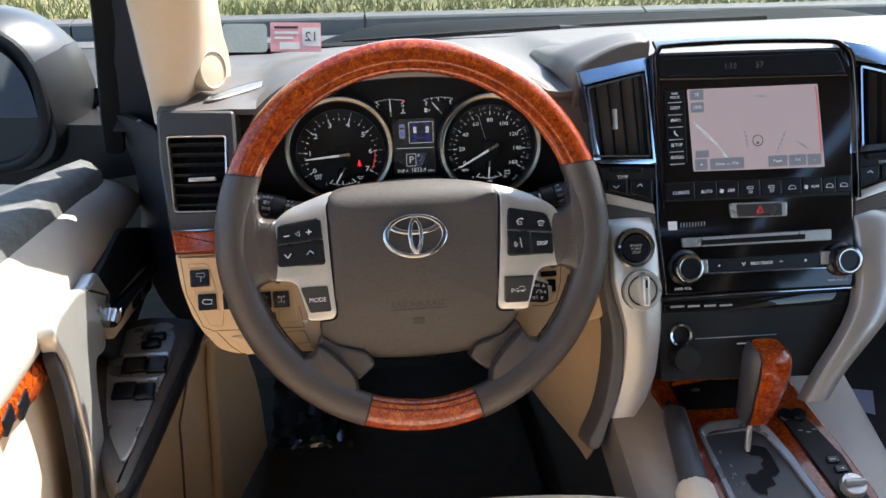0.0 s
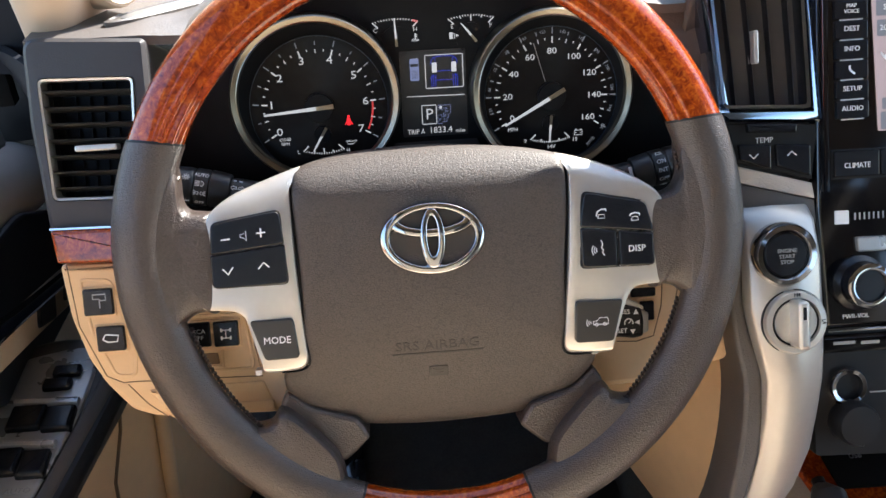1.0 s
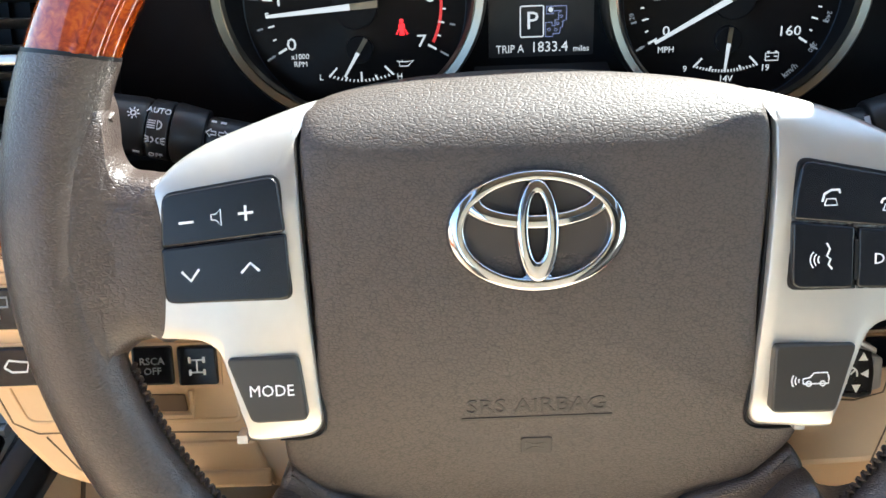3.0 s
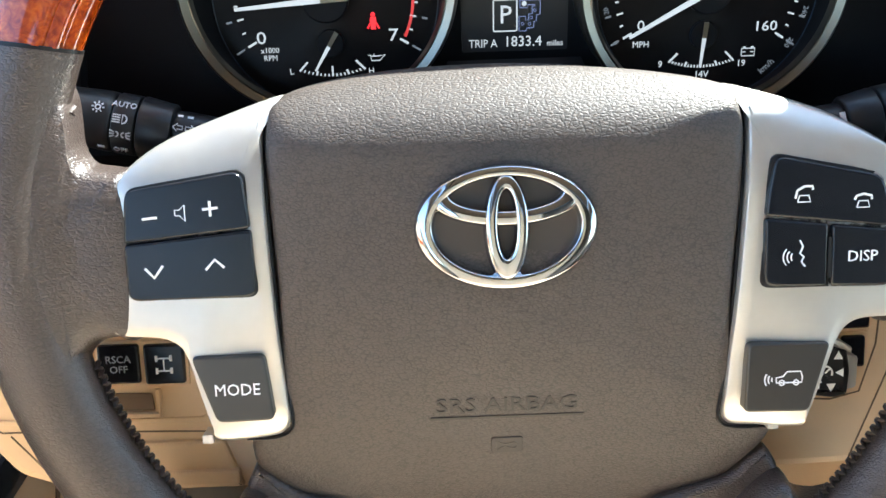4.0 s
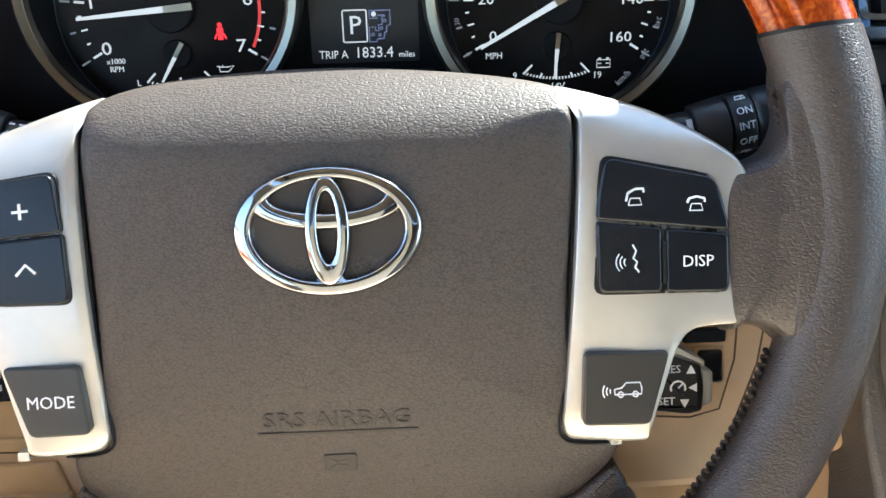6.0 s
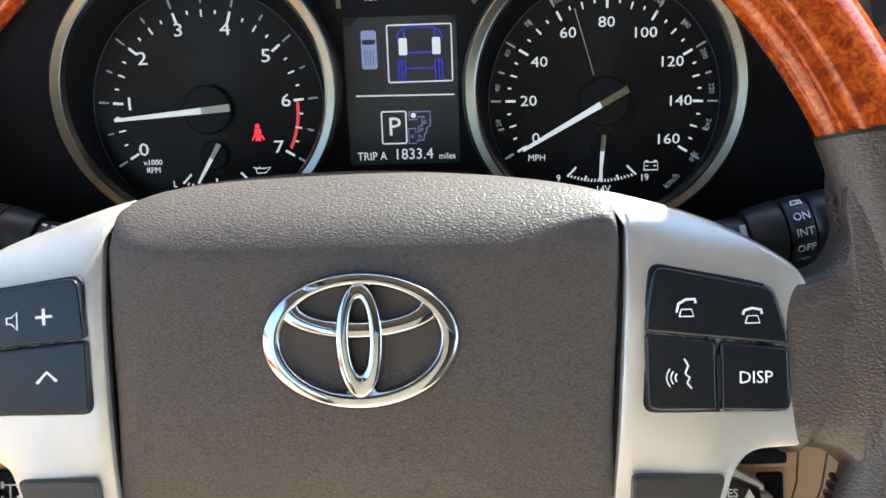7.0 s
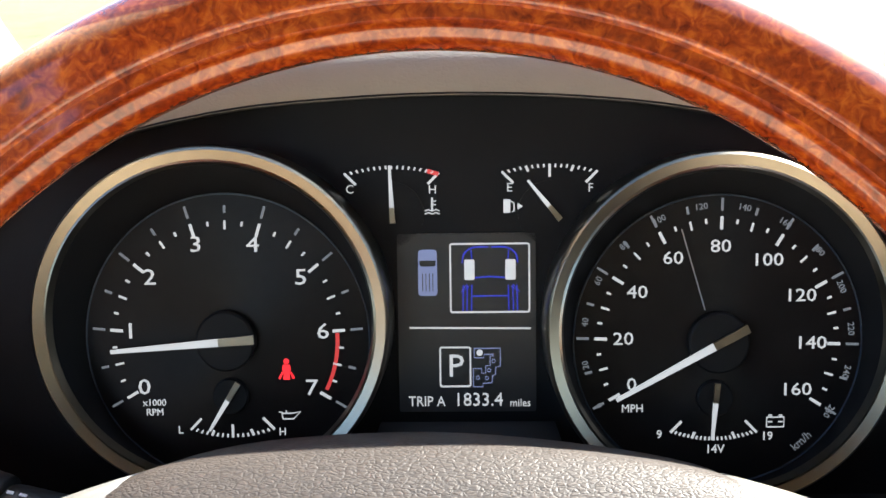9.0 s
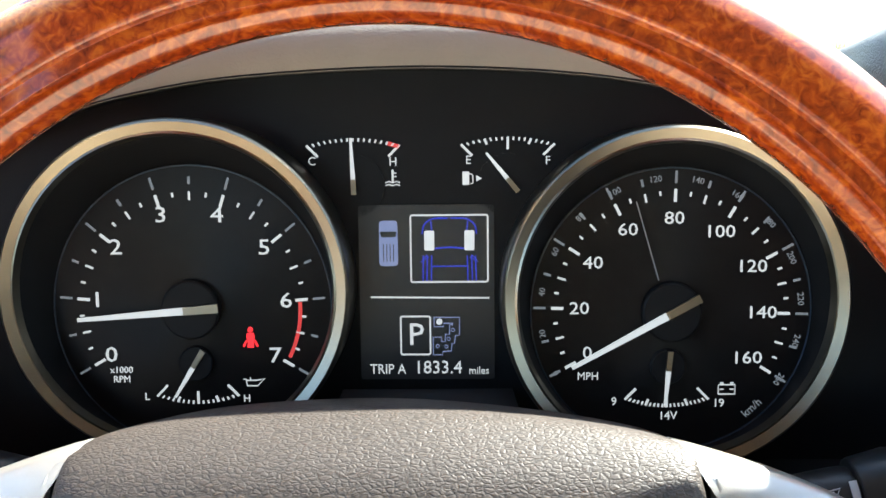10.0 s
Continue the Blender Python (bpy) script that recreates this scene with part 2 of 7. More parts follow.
def glow(name, color, strength, base=0.05):
    mt = bpy.data.materials.new(name)
    mt.use_nodes = True
    bs = mt.node_tree.nodes["Principled BSDF"]
    bs.inputs["Base Color"].default_value = (*[c * base for c in color], 1)
    bs.inputs["Emission Color"].default_value = (*color, 1)
    bs.inputs["Emission Strength"].default_value = strength
    bs.inputs["Roughness"].default_value = 0.4
    return mt


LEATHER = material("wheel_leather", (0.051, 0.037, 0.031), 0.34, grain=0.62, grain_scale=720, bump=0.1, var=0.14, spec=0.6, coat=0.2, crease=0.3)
LEATHER.node_tree.nodes["Principled BSDF"].inputs["Coat Roughness"].default_value = 0.30
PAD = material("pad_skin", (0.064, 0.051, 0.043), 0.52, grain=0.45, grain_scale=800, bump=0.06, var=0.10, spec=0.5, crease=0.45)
# pad skin for the embossing, with the letters' shade put into a darker colour
PAD_SMOOTH = material("pad_emboss_shaded", (0.036, 0.030, 0.026), 0.5, var=0.06, spec=0.4)
DASH = material("dash_skin", (0.085, 0.075, 0.070), 0.52, grain=0.35, grain_scale=600, bump=0.15, var=0.08)
TAUPE = material("taupe_plastic", (0.075, 0.066, 0.062), 0.5, grain=0.15, grain_scale=900, bump=0.1, var=0.06)
# the taupe plastic again, with the left fascia's shade put into its colour
TAUPE_SHADED = material("taupe_plastic_shaded", (0.036, 0.033, 0.034), 0.5, grain=0.15, grain_scale=900, bump=0.1, var=0.06)
TAN = material("tan_plastic", (0.70, 0.48, 0.275), 0.5, bump=0.12, var=0.05, scale=80)
TAN_SOFT = material("tan_door_skin", (0.50, 0.435, 0.37), 0.45, grain=0.3, grain_scale=420, bump=0.1, var=0.05)
PILLAR = material("pillar_trim", (0.56, 0.43, 0.31), 0.6, bump=0.2, var=0.04, scale=150)
SATIN = material("satin_leg", (0.45, 0.425, 0.39), 0.36, metal=0.6, var=0.04, bump=0.04, scale=200)
SILVER = material("satin_silver", (0.56, 0.54, 0.50), 0.33, metal=0.7, var=0.04, bump=0.04, scale=200)
CHROME = material("chrome", (0.50, 0.50, 0.51), 0.07, metal=1.0, var=0.02)
STEEL = material("bezel_steel", (0.21, 0.190, 0.152), 0.30, metal=1.0, var=0.08, bump=0.05)
BLACK = material("black_plastic", (0.010, 0.010, 0.011), 0.46, var=0.2, bump=0.08, spec=0.28)
BUTTON = material("button_black", (0.007, 0.008, 0.011), 0.25, var=0.15, bump=0.03, spec=0.35)
GREY_BTN = material("button_grey", (0.034, 0.031, 0.027), 0.28, var=0.08, bump=0.04)
GLOSS = material("piano_black", (0.003, 0.003, 0.004), 0.06, var=0.2, spec=0.75)
DIAL = material("dial_black", (0.0105, 0.0095, 0.0095), 0.38, var=0.25, bump=0.01, scale=120, spec=0.13)
dn = DIAL.node_tree
tang = dn.nodes.new("ShaderNodeTangent")
tang.direction_type, tang.axis = "RADIAL", "Y"
dn.links.new(tang.outputs[0], dn.nodes["Principled BSDF"].inputs["Tangent"])
dn.nodes["Principled BSDF"].inputs["Anisotropic"].default_value = 0.85
DEEP = material("dial_recess", (0.0085, 0.0088, 0.0100), 0.5, var=0.2, spec=0.12)
HOOD = material("hood_skin", (0.19, 0.175, 0.155), 0.6, grain=0.2, grain_scale=700, bump=0.1, var=0.06)
WOOD = burl("burl_wood", (0.105, 0.009, 0.001), (0.265, 0.035, 0.003), (0.49, 0.105, 0.008))
CARPET = material("carpet_black", (0.042, 0.038, 0.035), 0.95, var=0.4, bump=0.9, scale=300)
WHITE = glow("dial_white", (0.95, 0.97, 1.0), 0.105, 0.25)
DIM = glow("dial_dim", (0.55, 0.6, 0.68), 0.05, 0.15)
RED = glow("dial_red", (1.0, 0.02, 0.03), 0.28, 0.3)
DULLRED = glow("redline", (0.75, 0.05, 0.05), 0.14, 0.3)
BLUE = glow("screen_blue", (0.03, 0.05, 0.75), 0.15, 0.1)
PALEBLUE = glow("screen_pale_blue", (0.35, 0.42, 0.75), 0.10, 0.1)
SCREENDARK = glow("screen_dark", (0.10, 0.11, 0.13), 0.006, 0.08)
PRINT = material("white_print", (0.75, 0.76, 0.78), 0.5, var=0.03)
GREYPRINT = material("grey_print", (0.30, 0.31, 0.32), 0.5, var=0.05)
EMBOSS = material("emboss_dark", (0.042, 0.035, 0.030), 0.5, var=0.05)


# ---- steering wheel ----
def rim_arc(a0, a1, n, bulge=None, wood=False, skew=(0.0, 0.0)):
    """A stretch of the rim between two angles, with a ridge along the wood's inner front.
    skew: degrees by which the cut at each end runs ahead on the rim's outside."""
    rows = []
    for i in range(n + 1):
        a = a0 + (a1 - a0) * i / n
        turn = skew[0] + (skew[1] - skew[0]) * i / n
        k = bulge(a) if bulge else 1.0
        ring = []
        for j in range(96):
            p = 2 * math.pi * j / 96
            rr, ww = 0.0162 * math.cos(p), 0.0128 * math.sin(p)
            c, s = math.cos(radians(a + turn * math.cos(p))), math.sin(radians(a + turn * math.cos(p)))
            if wood:
                d = math.degrees(p)
                rise = math.exp(-((d - 110) / 7) ** 2) * 0.0010 - math.exp(-((d - 121) / 4.5) ** 2) * 0.0014 + math.exp(-((d - 132) / 6) ** 2) * 0.0012 - math.exp(-((d - 146) / 8) ** 2) * 0.0008
                rr, ww = rr * (1 + rise / 0.017), ww * (1 + rise / 0.017)
            rad = 0.1778 + rr * k
            ring.append((rad * c, rad * s - 0.001, ww * k + 0.0030))
        rows.append(ring)
    return loft(rows)


def steering_wheel():
    st = thing("steering_wheel", fr(0, 0, -0.05), "taupe leather steering wheel with burl wood grips and silver spokes", "steering wheel")
    RIGHT, LEFT, LOW_L, LOW_R = 21.3, 157.0, 250.8, 287.2
    part("wood_grip", rim_arc(RIGHT + 0.2, LEFT - 0.2, 72, wood=True, skew=(-1.5, 1.4)), WOOD, st, "glossy red-brown burl wood upper rim")
    part("leather_grip", rim_arc(LEFT + 0.2, LOW_L - 0.2, 44, lambda a: 1.03 + 0.07 * math.exp(-((a - 178) / 18) ** 2), skew=(1.4, 0.0)), LEATHER, st)
    part("leather_grip", rim_arc(LOW_R + 0.2, 360 + RIGHT - 0.2, 44, lambda a: 1.03 + 0.07 * math.exp(-((a - 362) / 18) ** 2), skew=(0.0, -1.5)), LEATHER, st)
    part("wood_grip", rim_arc(LOW_L + 0.2, LOW_R - 0.2, 20, wood=True), WOOD, st, "glossy red-brown burl wood lower rim")
    # seams between leather and wood
    for a, turn in ((RIGHT, -1.5), (LEFT, 1.4), (LOW_L, 0.0), (LOW_R, 0.0)):
        part("seam", rim_arc(a - 0.3, a + 0.3, 1, lambda x: 1.035, skew=(turn, turn)), BLACK, st)
    # stitched inner edge of the leather
    for a0, a1 in ((163, 181), (197, 232), (308, 343), (359, 377)):
        bm = bmesh.new()
        n = int((a1 - a0) * 0.9)
        for i in range(n):
            a = radians(a0 + (a1 - a0) * i / n)
            r = 0.1597
            c, s = r * math.cos(a), r * math.sin(a) - 0.001
            d = Vector((-math.sin(a), math.cos(a), 0)) * 0.0014
            sweep([Vector((c, s, 0.0005)) - d, Vector((c, s, 0.0036)), Vector((c, s, 0.0005)) + d], ring_section(0.0011, 0.0011, 8), up=(math.cos(a), math.sin(a), 0), bm=bm)
        part("stitching", bm, LEATHER, st, "dark thread stitching")

    def dome(poly, base, profile, center, back=None):
        """A cushion: the outline drawn in ring by ring."""
        rows = []
        for s, w in profile:
            row = []
            for p in poly:
                u, v = center[0] + (p[0] - center[0]) * s, center[1] + (p[1] - center[1]) * s
                row.append((u, v, w + (back(u, v) if back else 0)))
            rows.append(row)
        return loft(rows)

    # leather arms to the rim
    inner = {1: [(-0.172, 0.068), (-0.1580, 0.0610), (-0.1530, 0.0520), (-0.1522, 0.0426), (-0.1520, 0.0335), (-0.1485, 0.0268), (-0.1400, 0.0250), (-0.1340, 0.0220)],
             -1: [(-0.172, 0.068), (-0.1590, 0.0610), (-0.1550, 0.0520), (-0.1546, 0.0427), (-0.1556, 0.0312), (-0.1510, 0.0216), (-0.1418, 0.0178), (-0.1350, 0.0160)]}
    arm = [(-0.132, 0.0), (-0.135, -0.0335),
           (-0.142, -0.0345), (-0.150, -0.036), (-0.1565, -0.041), (-0.1585, -0.050), (-0.160, -0.066), (-0.174, -0.056), (-0.188, -0.024), (-0.189, 0.020), (-0.181, 0.052)]
    low = [(-0.1265, -0.110), (-0.1170, -0.1105), (-0.1090, -0.1085), (-0.1035, -0.1015), (-0.0960, -0.1040), (-0.0800, -0.1200), (-0.0690, -0.1335), (-0.0660, -0.1430),
           (-0.0640, -0.1530), (-0.0560, -0.1600), (-0.0580, -0.1680), (-0.085, -0.158), (-0.112, -0.137), (-0.128, -0.12)]
    wedge = [(-0.1041, -0.1010), (-0.0996, -0.1105), (-0.0934, -0.1192), (-0.0833, -0.1294), (-0.0760, -0.1375), (-0.0650, -0.1410), (-0.0560, -0.1335), (-0.0480, -0.1262), (-0.0560, -0.1130), (-0.0843, -0.1040), (-0.0985, -0.0915)]
    soft = [(1.0, -0.007), (1.0, -0.003), (0.975, 0.003), (0.94, 0.007), (0.86, 0.0095), (0.6, 0.0105), (0.25, 0.0108)]
    for k in (1, -1):
        flip = lambda poly: [(p[0] * k, p[1]) for p in poly]
        arm_k = [(p[0], p[1] - ((0.0055 if k < 0 else 0.0022) if -0.045 < p[1] < -0.03 else 0.0)) for p in flip(inner[k] + arm)]
        part("spoke_arm", dome(curve(arm_k), 0, soft, (-0.160 * k, -0.005), lambda u, v: 0.0044 * smooth((abs(u) - 0.150) / 0.024)), LEATHER, st, "leather-wrapped spoke")
        part("spoke_arm", dome(curve(flip(low)), 0, [(s, w - 0.001) for s, w in soft], (-0.090 * k, -0.135)), LEATHER, st, "leather-wrapped lower spoke")
        part("spoke_trim", plate(rounded(flip(wedge), 0.003), -0.03, -0.0050, 0.0030, 3), LEATHER, st, "dark lower spoke trim")

    # airbag pad
    pad_line = [(-0.0800, 0.0485), (-0.0510, 0.0552), (-0.0020, 0.0574), (0.0460, 0.0537), (0.0785, 0.0475), (0.0830, 0.0400), (0.0835, 0.0140), (0.0805, -0.0300), (0.0830, -0.0560),
                (0.0920, -0.0720), (0.0995, -0.0800), (0.0992, -0.0870), (0.0930, -0.0965), (0.0748, -0.1142), (0.0482, -0.1217), (-0.0060, -0.1242), (-0.0572, -0.1202), (-0.0843, -0.1095),
                (-0.0975, -0.0950), (-0.1000, -0.0860), (-0.0990, -0.0790), (-0.0930, -0.0710), (-0.0865, -0.0560), (-0.0845, -0.0280), (-0.0855, 0.0050), (-0.0855, 0.0380)]
    roll = lambda u, v: -0.022 * max(0.0, (v - 0.028) / 0.029) ** 2.1 - 0.023 * max(0.0, (-0.015 - v) / 0.106) ** 2
    prof = [(1.0, -0.025), (1.0, 0.0022), (0.994, 0.0050), (0.985, 0.0065), (0.970, 0.0075), (0.94, 0.0083), (0.88, 0.0087)] + [(0.88 - 0.88 * i / 16, 0.0087 + 0.0033 * (i / 16) ** 0.8) for i in range(1, 16)] + [(0.01, 0.012)]
    pad = part("airbag_pad", dome(curve(pad_line, 5), 0, prof, (0.0, -0.030), roll), PAD, st, "grained taupe airbag cover")
    tree = BVHTree.FromPolygons([x.co for x in pad.data.vertices], [list(f.vertices) for f in pad.data.polygons])

    def pad_w(u, v):
        hit = tree.ray_cast(fr(u, v, 0.1), -MW.col[2].xyz)
        return 0.1 - hit[3]

    def on_pad(u, v):
        """A frame lying on the pad's skin."""
        return MW @ Matrix.Translation((u, v, pad_w(u, v))) @ Matrix.Rotation(math.atan2(pad_w(u, v + 0.003) - pad_w(u, v - 0.003), 0.006), 4, "X")


    # silver spoke trims
    left = [(-0.0805, 0.0487), (-0.0855, 0.0440), (-0.0868, 0.0380), (-0.0866, 0.0244), (-0.0864, 0.0044), (-0.0853, -0.0286), (-0.0835, -0.0610), (-0.0829, -0.0690), (-0.0850, -0.0745),
            (-0.0905, -0.0768), (-0.1083, -0.0762), (-0.1110, -0.0715), (-0.1150, -0.0560), (-0.1180, -0.0442), (-0.1210, -0.0392), (-0.1274, -0.0362), (-0.1413, -0.0348),
            (-0.1455, -0.0314), (-0.1472, -0.0220), (-0.1468, -0.0100), (-0.1448, 0.0034), (-0.1402, 0.0163), (-0.1334, 0.0260), (-0.1209, 0.0344), (-0.1008, 0.0422)]
    right = [(0.0795, 0.0474), (0.0840, 0.0430), (0.0851, 0.0386), (0.0841, 0.0147), (0.0825, -0.0119), (0.0808, -0.0350), (0.0785, -0.0640), (0.0778, -0.0730), (0.0797, -0.0780),
             (0.0850, -0.0798), (0.1050, -0.0796), (0.1085, -0.0755), (0.1140, -0.0585), (0.1178, -0.0472), (0.1212, -0.0415), (0.1270, -0.0385), (0.1400, -0.0377),
             (0.1455, -0.0350), (0.1475, -0.0270), (0.1472, -0.0100), (0.1450, 0.0080), (0.1420, 0.0170), (0.1357, 0.0238), (0.1211, 0.0330), (0.1047, 0.0402)]

    def tip(u, v):
        """The cover falls away at its top, beside the pad just as the pad does."""
        f = smooth((abs(u) - 0.084) / 0.03)
        return (1 - f) * (roll(u, v) - 0.0030 * smooth((v - 0.012) / 0.022) + 0.0030 * smooth((-0.050 - v) / 0.022)) - f * 0.016 * max(0.0, (v - 0.018) / 0.03) ** 1.6

    for poly, cx in ((left, -0.112), (right, 0.111)):
        rows = [(1.0, -0.012), (1.0, 0.0062), (0.992, 0.0080), (0.978, 0.0088), (0.955, 0.0091)] + [(s, 0.0092) for s in (0.8, 0.6, 0.4, 0.2, 0.05)]
        part("spoke_cover", dome(curve(poly, 4), 0, rows, (cx, -0.012), tip), SILVER, st, "satin silver spoke cover")

        part("clip", box(cx - 0.004 if cx < 0 else cx - 0.016, cx + 0.0 if cx < 0 else cx - 0.012, min(p[1] for p in poly) - 0.0012, min(p[1] for p in poly) + 0.002, -0.004, 0.0050, 0.0004), SILVER, st)

    # dark joint round the pad
    for k, line in ((1, [(-0.0838, 0.0440), (-0.0860, 0.0370), (-0.0858, 0.0), (-0.0842, -0.05), (-0.0823, -0.069), (-0.0838, -0.0755), (-0.0900, -0.0780), (-0.1000, -0.0780)]), (-1, [(0.0822, 0.0430), (0.0840, 0.0375), (0.0825, 0.0), (0.0795, -0.05), (0.0770, -0.072), (0.0785, -0.0790), (0.0845, -0.0812), (0.0960, -0.0812)])):
        part("joint", sweep([(*p, 0.0052 + roll(*p) - 0.0030 * smooth((p[1] - 0.012) / 0.022) + 0.0042 * smooth((-0.050 - p[1]) / 0.022)) for p in curve(line, 6, False)], ring_section(0.0006, 0.0014, 8), up=(0, 0, 1)), BLACK, st)

    # emblem: three chrome ovals
    EU, EV = -0.0018, 0.0006

    def oval(outer, inner, w0, rise):
        """A rounded band between two ellipses (centre v, half width, half height)."""
        rows = []
        for k in range(21):
            f = k / 20
            cv, a, b = (p + (q - p) * f for p, q in zip(outer, inner))
            bow = max(0.0, math.sin(math.pi * f))
            w = w0 + rise * (0.80 * smooth(min(1.0, bow / 0.55)) + 0.20 * bow)
            ring = [(a * math.cos(2 * math.pi * i / 72), cv + b * math.sin(2 * math.pi * i / 72)) for i in range(72)]
            rows.append([(EU + u, EV + v, w + 0.0034 * (0.8 - (u / 0.033) ** 2 - (v / 0.034) ** 2)) for u, v in ring])
        return loft(rows, caps=False)

    em = part("emblem", plate(circle(EU, EV, 0.0324, 56, ry=0.0221), 0.004, 0.0112, 0.0006), EMBOSS, st, "chrome oval emblem")
    part("oval", oval((0.0, 0.0329, 0.0224), (0.0006, 0.0252, 0.0172), 0.0106, 0.0030), CHROME, em)
    part("oval", oval((0.0106, 0.0272, 0.0102), (0.0124, 0.0190, 0.0056), 0.0106, 0.0027), CHROME, em)
    part("oval", oval((0.0, 0.0082, 0.0195), (0.0016, 0.0027, 0.0114), 0.0106, 0.0034), CHROME, em)

    # airbag lettering and horn mark
    words("lettering", "SRS AIRBAG", 0.0086, 0, 0, 0.0, PAD_SMOOTH, st, on_pad(-0.0025, -0.0672), squeeze=1.17, label="embossed lettering", thick=0.0004)
    part("underline", stroke([(-0.0285, 0), (-0.014, 0), (0, 0), (0.014, 0), (0.0285, 0)], 0.0010, -0.0006, 0.0010), PAD_SMOOTH, st, "", on_pad(-0.0025, -0.0722))
    part("horn_mark", box(-0.0060, 0.0060, -0.0037, 0.0037, -0.002, 0.0005, 0.0012, 0.0003), PAD_SMOOTH, st, "", on_pad(-0.0025, -0.0848))
    part("horn_mark", stroke([(-0.0040, 0.0020), (-0.0040, -0.0020), (-0.0010, -0.0006), (0.0030, -0.0016), (0.0040, 0.0), (0.0030, 0.0012), (-0.0010, 0.0004), (-0.0040, 0.0020)], 0.0006, 0.0004, 0.0003), EMBOSS, st, "", on_pad(-0.0025, -0.0848))

    # buttons
    def button(name, poly, w1, material_, label):
        return part(name, plate(poly, 0.0, w1, 0.0009, 3), material_, st, label)

    W1 = 0.0118
    up_l = rounded([(-0.1345, 0.0178), (-0.0935, 0.0236), (-0.0916, 0.0034), (-0.1360, -0.0006)], [0.004, 0.004, 0.0016, 0.0016])
    dn_l = rounded([(-0.1362, -0.0012), (-0.0914, 0.0028), (-0.0908, -0.0212), (-0.1362, -0.0214)], [0.0016, 0.0016, 0.004, 0.004])
    seat = rounded([(-0.1352, 0.0185), (-0.0928, 0.0244), (-0.0900, -0.0220), (-0.1372, -0.0221)], 0.0045)
    part("button_seat", plate(seat, 0.0, 0.0092, 0.0003), BLACK, st)
    b = button("volume_switch", up_l, W1, BUTTON, "black rocker switch with volume marks")
    part("mark", stroke([(-0.1288, 0.0080), (-0.1235, 0.0084)], 0.0009, W1 - 0.0001), PRINT, b)
    part("mark", stroke([(-0.1076, 0.0107), (-0.1022, 0.0111)], 0.0009, W1 - 0.0001), PRINT, b)
    part("mark", stroke([(-0.1049, 0.0082), (-0.1049, 0.0136)], 0.0009, W1 + 0.0001), PRINT, b)
    part("mark", stroke([(-0.1172, 0.0088), (-0.1172, 0.0108), (-0.1156, 0.0108), (-0.1138, 0.0126), (-0.1138, 0.0068), (-0.1156, 0.0088), (-0.1172, 0.0088)], 0.0004, W1 - 0.0001), PRINT, b)
    b = button("seek_switch", dn_l, W1, BUTTON, "black rocker switch with arrow marks")
    part("mark", stroke([(-0.1293, -0.0095), (-0.1262, -0.0130), (-0.1230, -0.0088)], 0.0009, W1 - 0.0001), PRINT, b)
    part("mark", stroke([(-0.1080, -0.0108), (-0.1046, -0.0072), (-0.1014, -0.0102)], 0.0009, W1 - 0.0001), PRINT, b)
    mode = rounded([(-0.1165, -0.0428), (-0.0900, -0.0430), (-0.0876, -0.0676), (-0.1085, -0.0680)], 0.0026)
    b = button("mode_button", mode, 0.0112, GREY_BTN, "grey button lettered MODE")
    words("lettering", "MODE", 0.0062, -0.1004, -0.0557, 0.0113, PRINT, b, squeeze=0.95)

    seat = rounded([(0.0922, 0.0232), (0.1318, 0.0150), (0.1362, -0.0008), (0.1368, -0.0266), (0.0888, -0.0256), (0.0900, 0.0090)], 0.0040)
    part("button_seat", plate(seat, 0.0, 0.0092, 0.0003), BLACK, st)
    up_r = rounded([(0.0930, 0.0222), (0.1308, 0.0140), (0.1352, -0.0010), (0.1353, -0.0042), (0.0898, 0.0010), (0.0906, 0.0090)], [0.004, 0.004, 0.003, 0.0014, 0.0016, 0.002])
    b = button("phone_switch", up_r, W1, BUTTON, "black rocker switch with phone marks")

    def handset(u, v, lift):
        bm = stroke([(u - 0.0023, v - 0.0020), (u - 0.0016, v + 0.0003), (u + 0.0016, v + 0.0003), (u + 0.0023, v - 0.0020), (u - 0.0023, v - 0.0020)], 0.0004, W1 - 0.0001)
        stroke([(u - 0.0031, v + 0.0007 - lift), (u - 0.0025, v + 0.0021), (u, v + 0.0028 + lift * 0.5), (u + 0.0028, v + 0.0021 + lift), (u + 0.0030, v + 0.0008 + lift)], 0.0008, W1 - 0.0001, bm=bm)
        return bm

    part("mark", handset(0.1030, 0.0076, 0.0014), PRINT, b)
    part("mark", handset(0.1240, 0.0050, 0.0), PRINT, b)
    b = button("voice_button", rounded([(0.0898, 0.0002), (0.1122, -0.0026), (0.1124, -0.0250), (0.0900, -0.0246)], [0.0016, 0.0016, 0.0016, 0.004]), W1, BUTTON, "black button with a speech mark")
    bm = stroke([(0.1020, -0.0080), (0.1032, -0.0102), (0.1022, -0.0128), (0.1036, -0.0140), (0.1028, -0.0158), (0.1042, -0.0176)], 0.0006, W1 - 0.0001)
    for r in (0.0022, 0.0036, 0.0050):
        stroke([(0.1012 - r * math.cos(t), -0.0140 + r * 0.9 * math.sin(t)) for t in (-0.7, -0.35, 0, 0.35, 0.7)], 0.0004, W1 - 0.0001, bm=bm)
    part("mark", bm, PRINT, b)
    b = button("display_button", rounded([(0.1136, -0.0028), (0.1353, -0.0054), (0.1358, -0.0256), (0.1137, -0.0250)], [0.0016, 0.0016, 0.004, 0.0016]), W1, BUTTON, "black button lettered DISP")
    words("lettering", "DISP", 0.0056, 0.1246, -0.0146, W1 + 0.0001, PRINT, b)
    part("rib", stroke([(0.1129, -0.0072), (0.1131, -0.0220)], 0.0012, 0.009, 0.0030), BLACK, st)
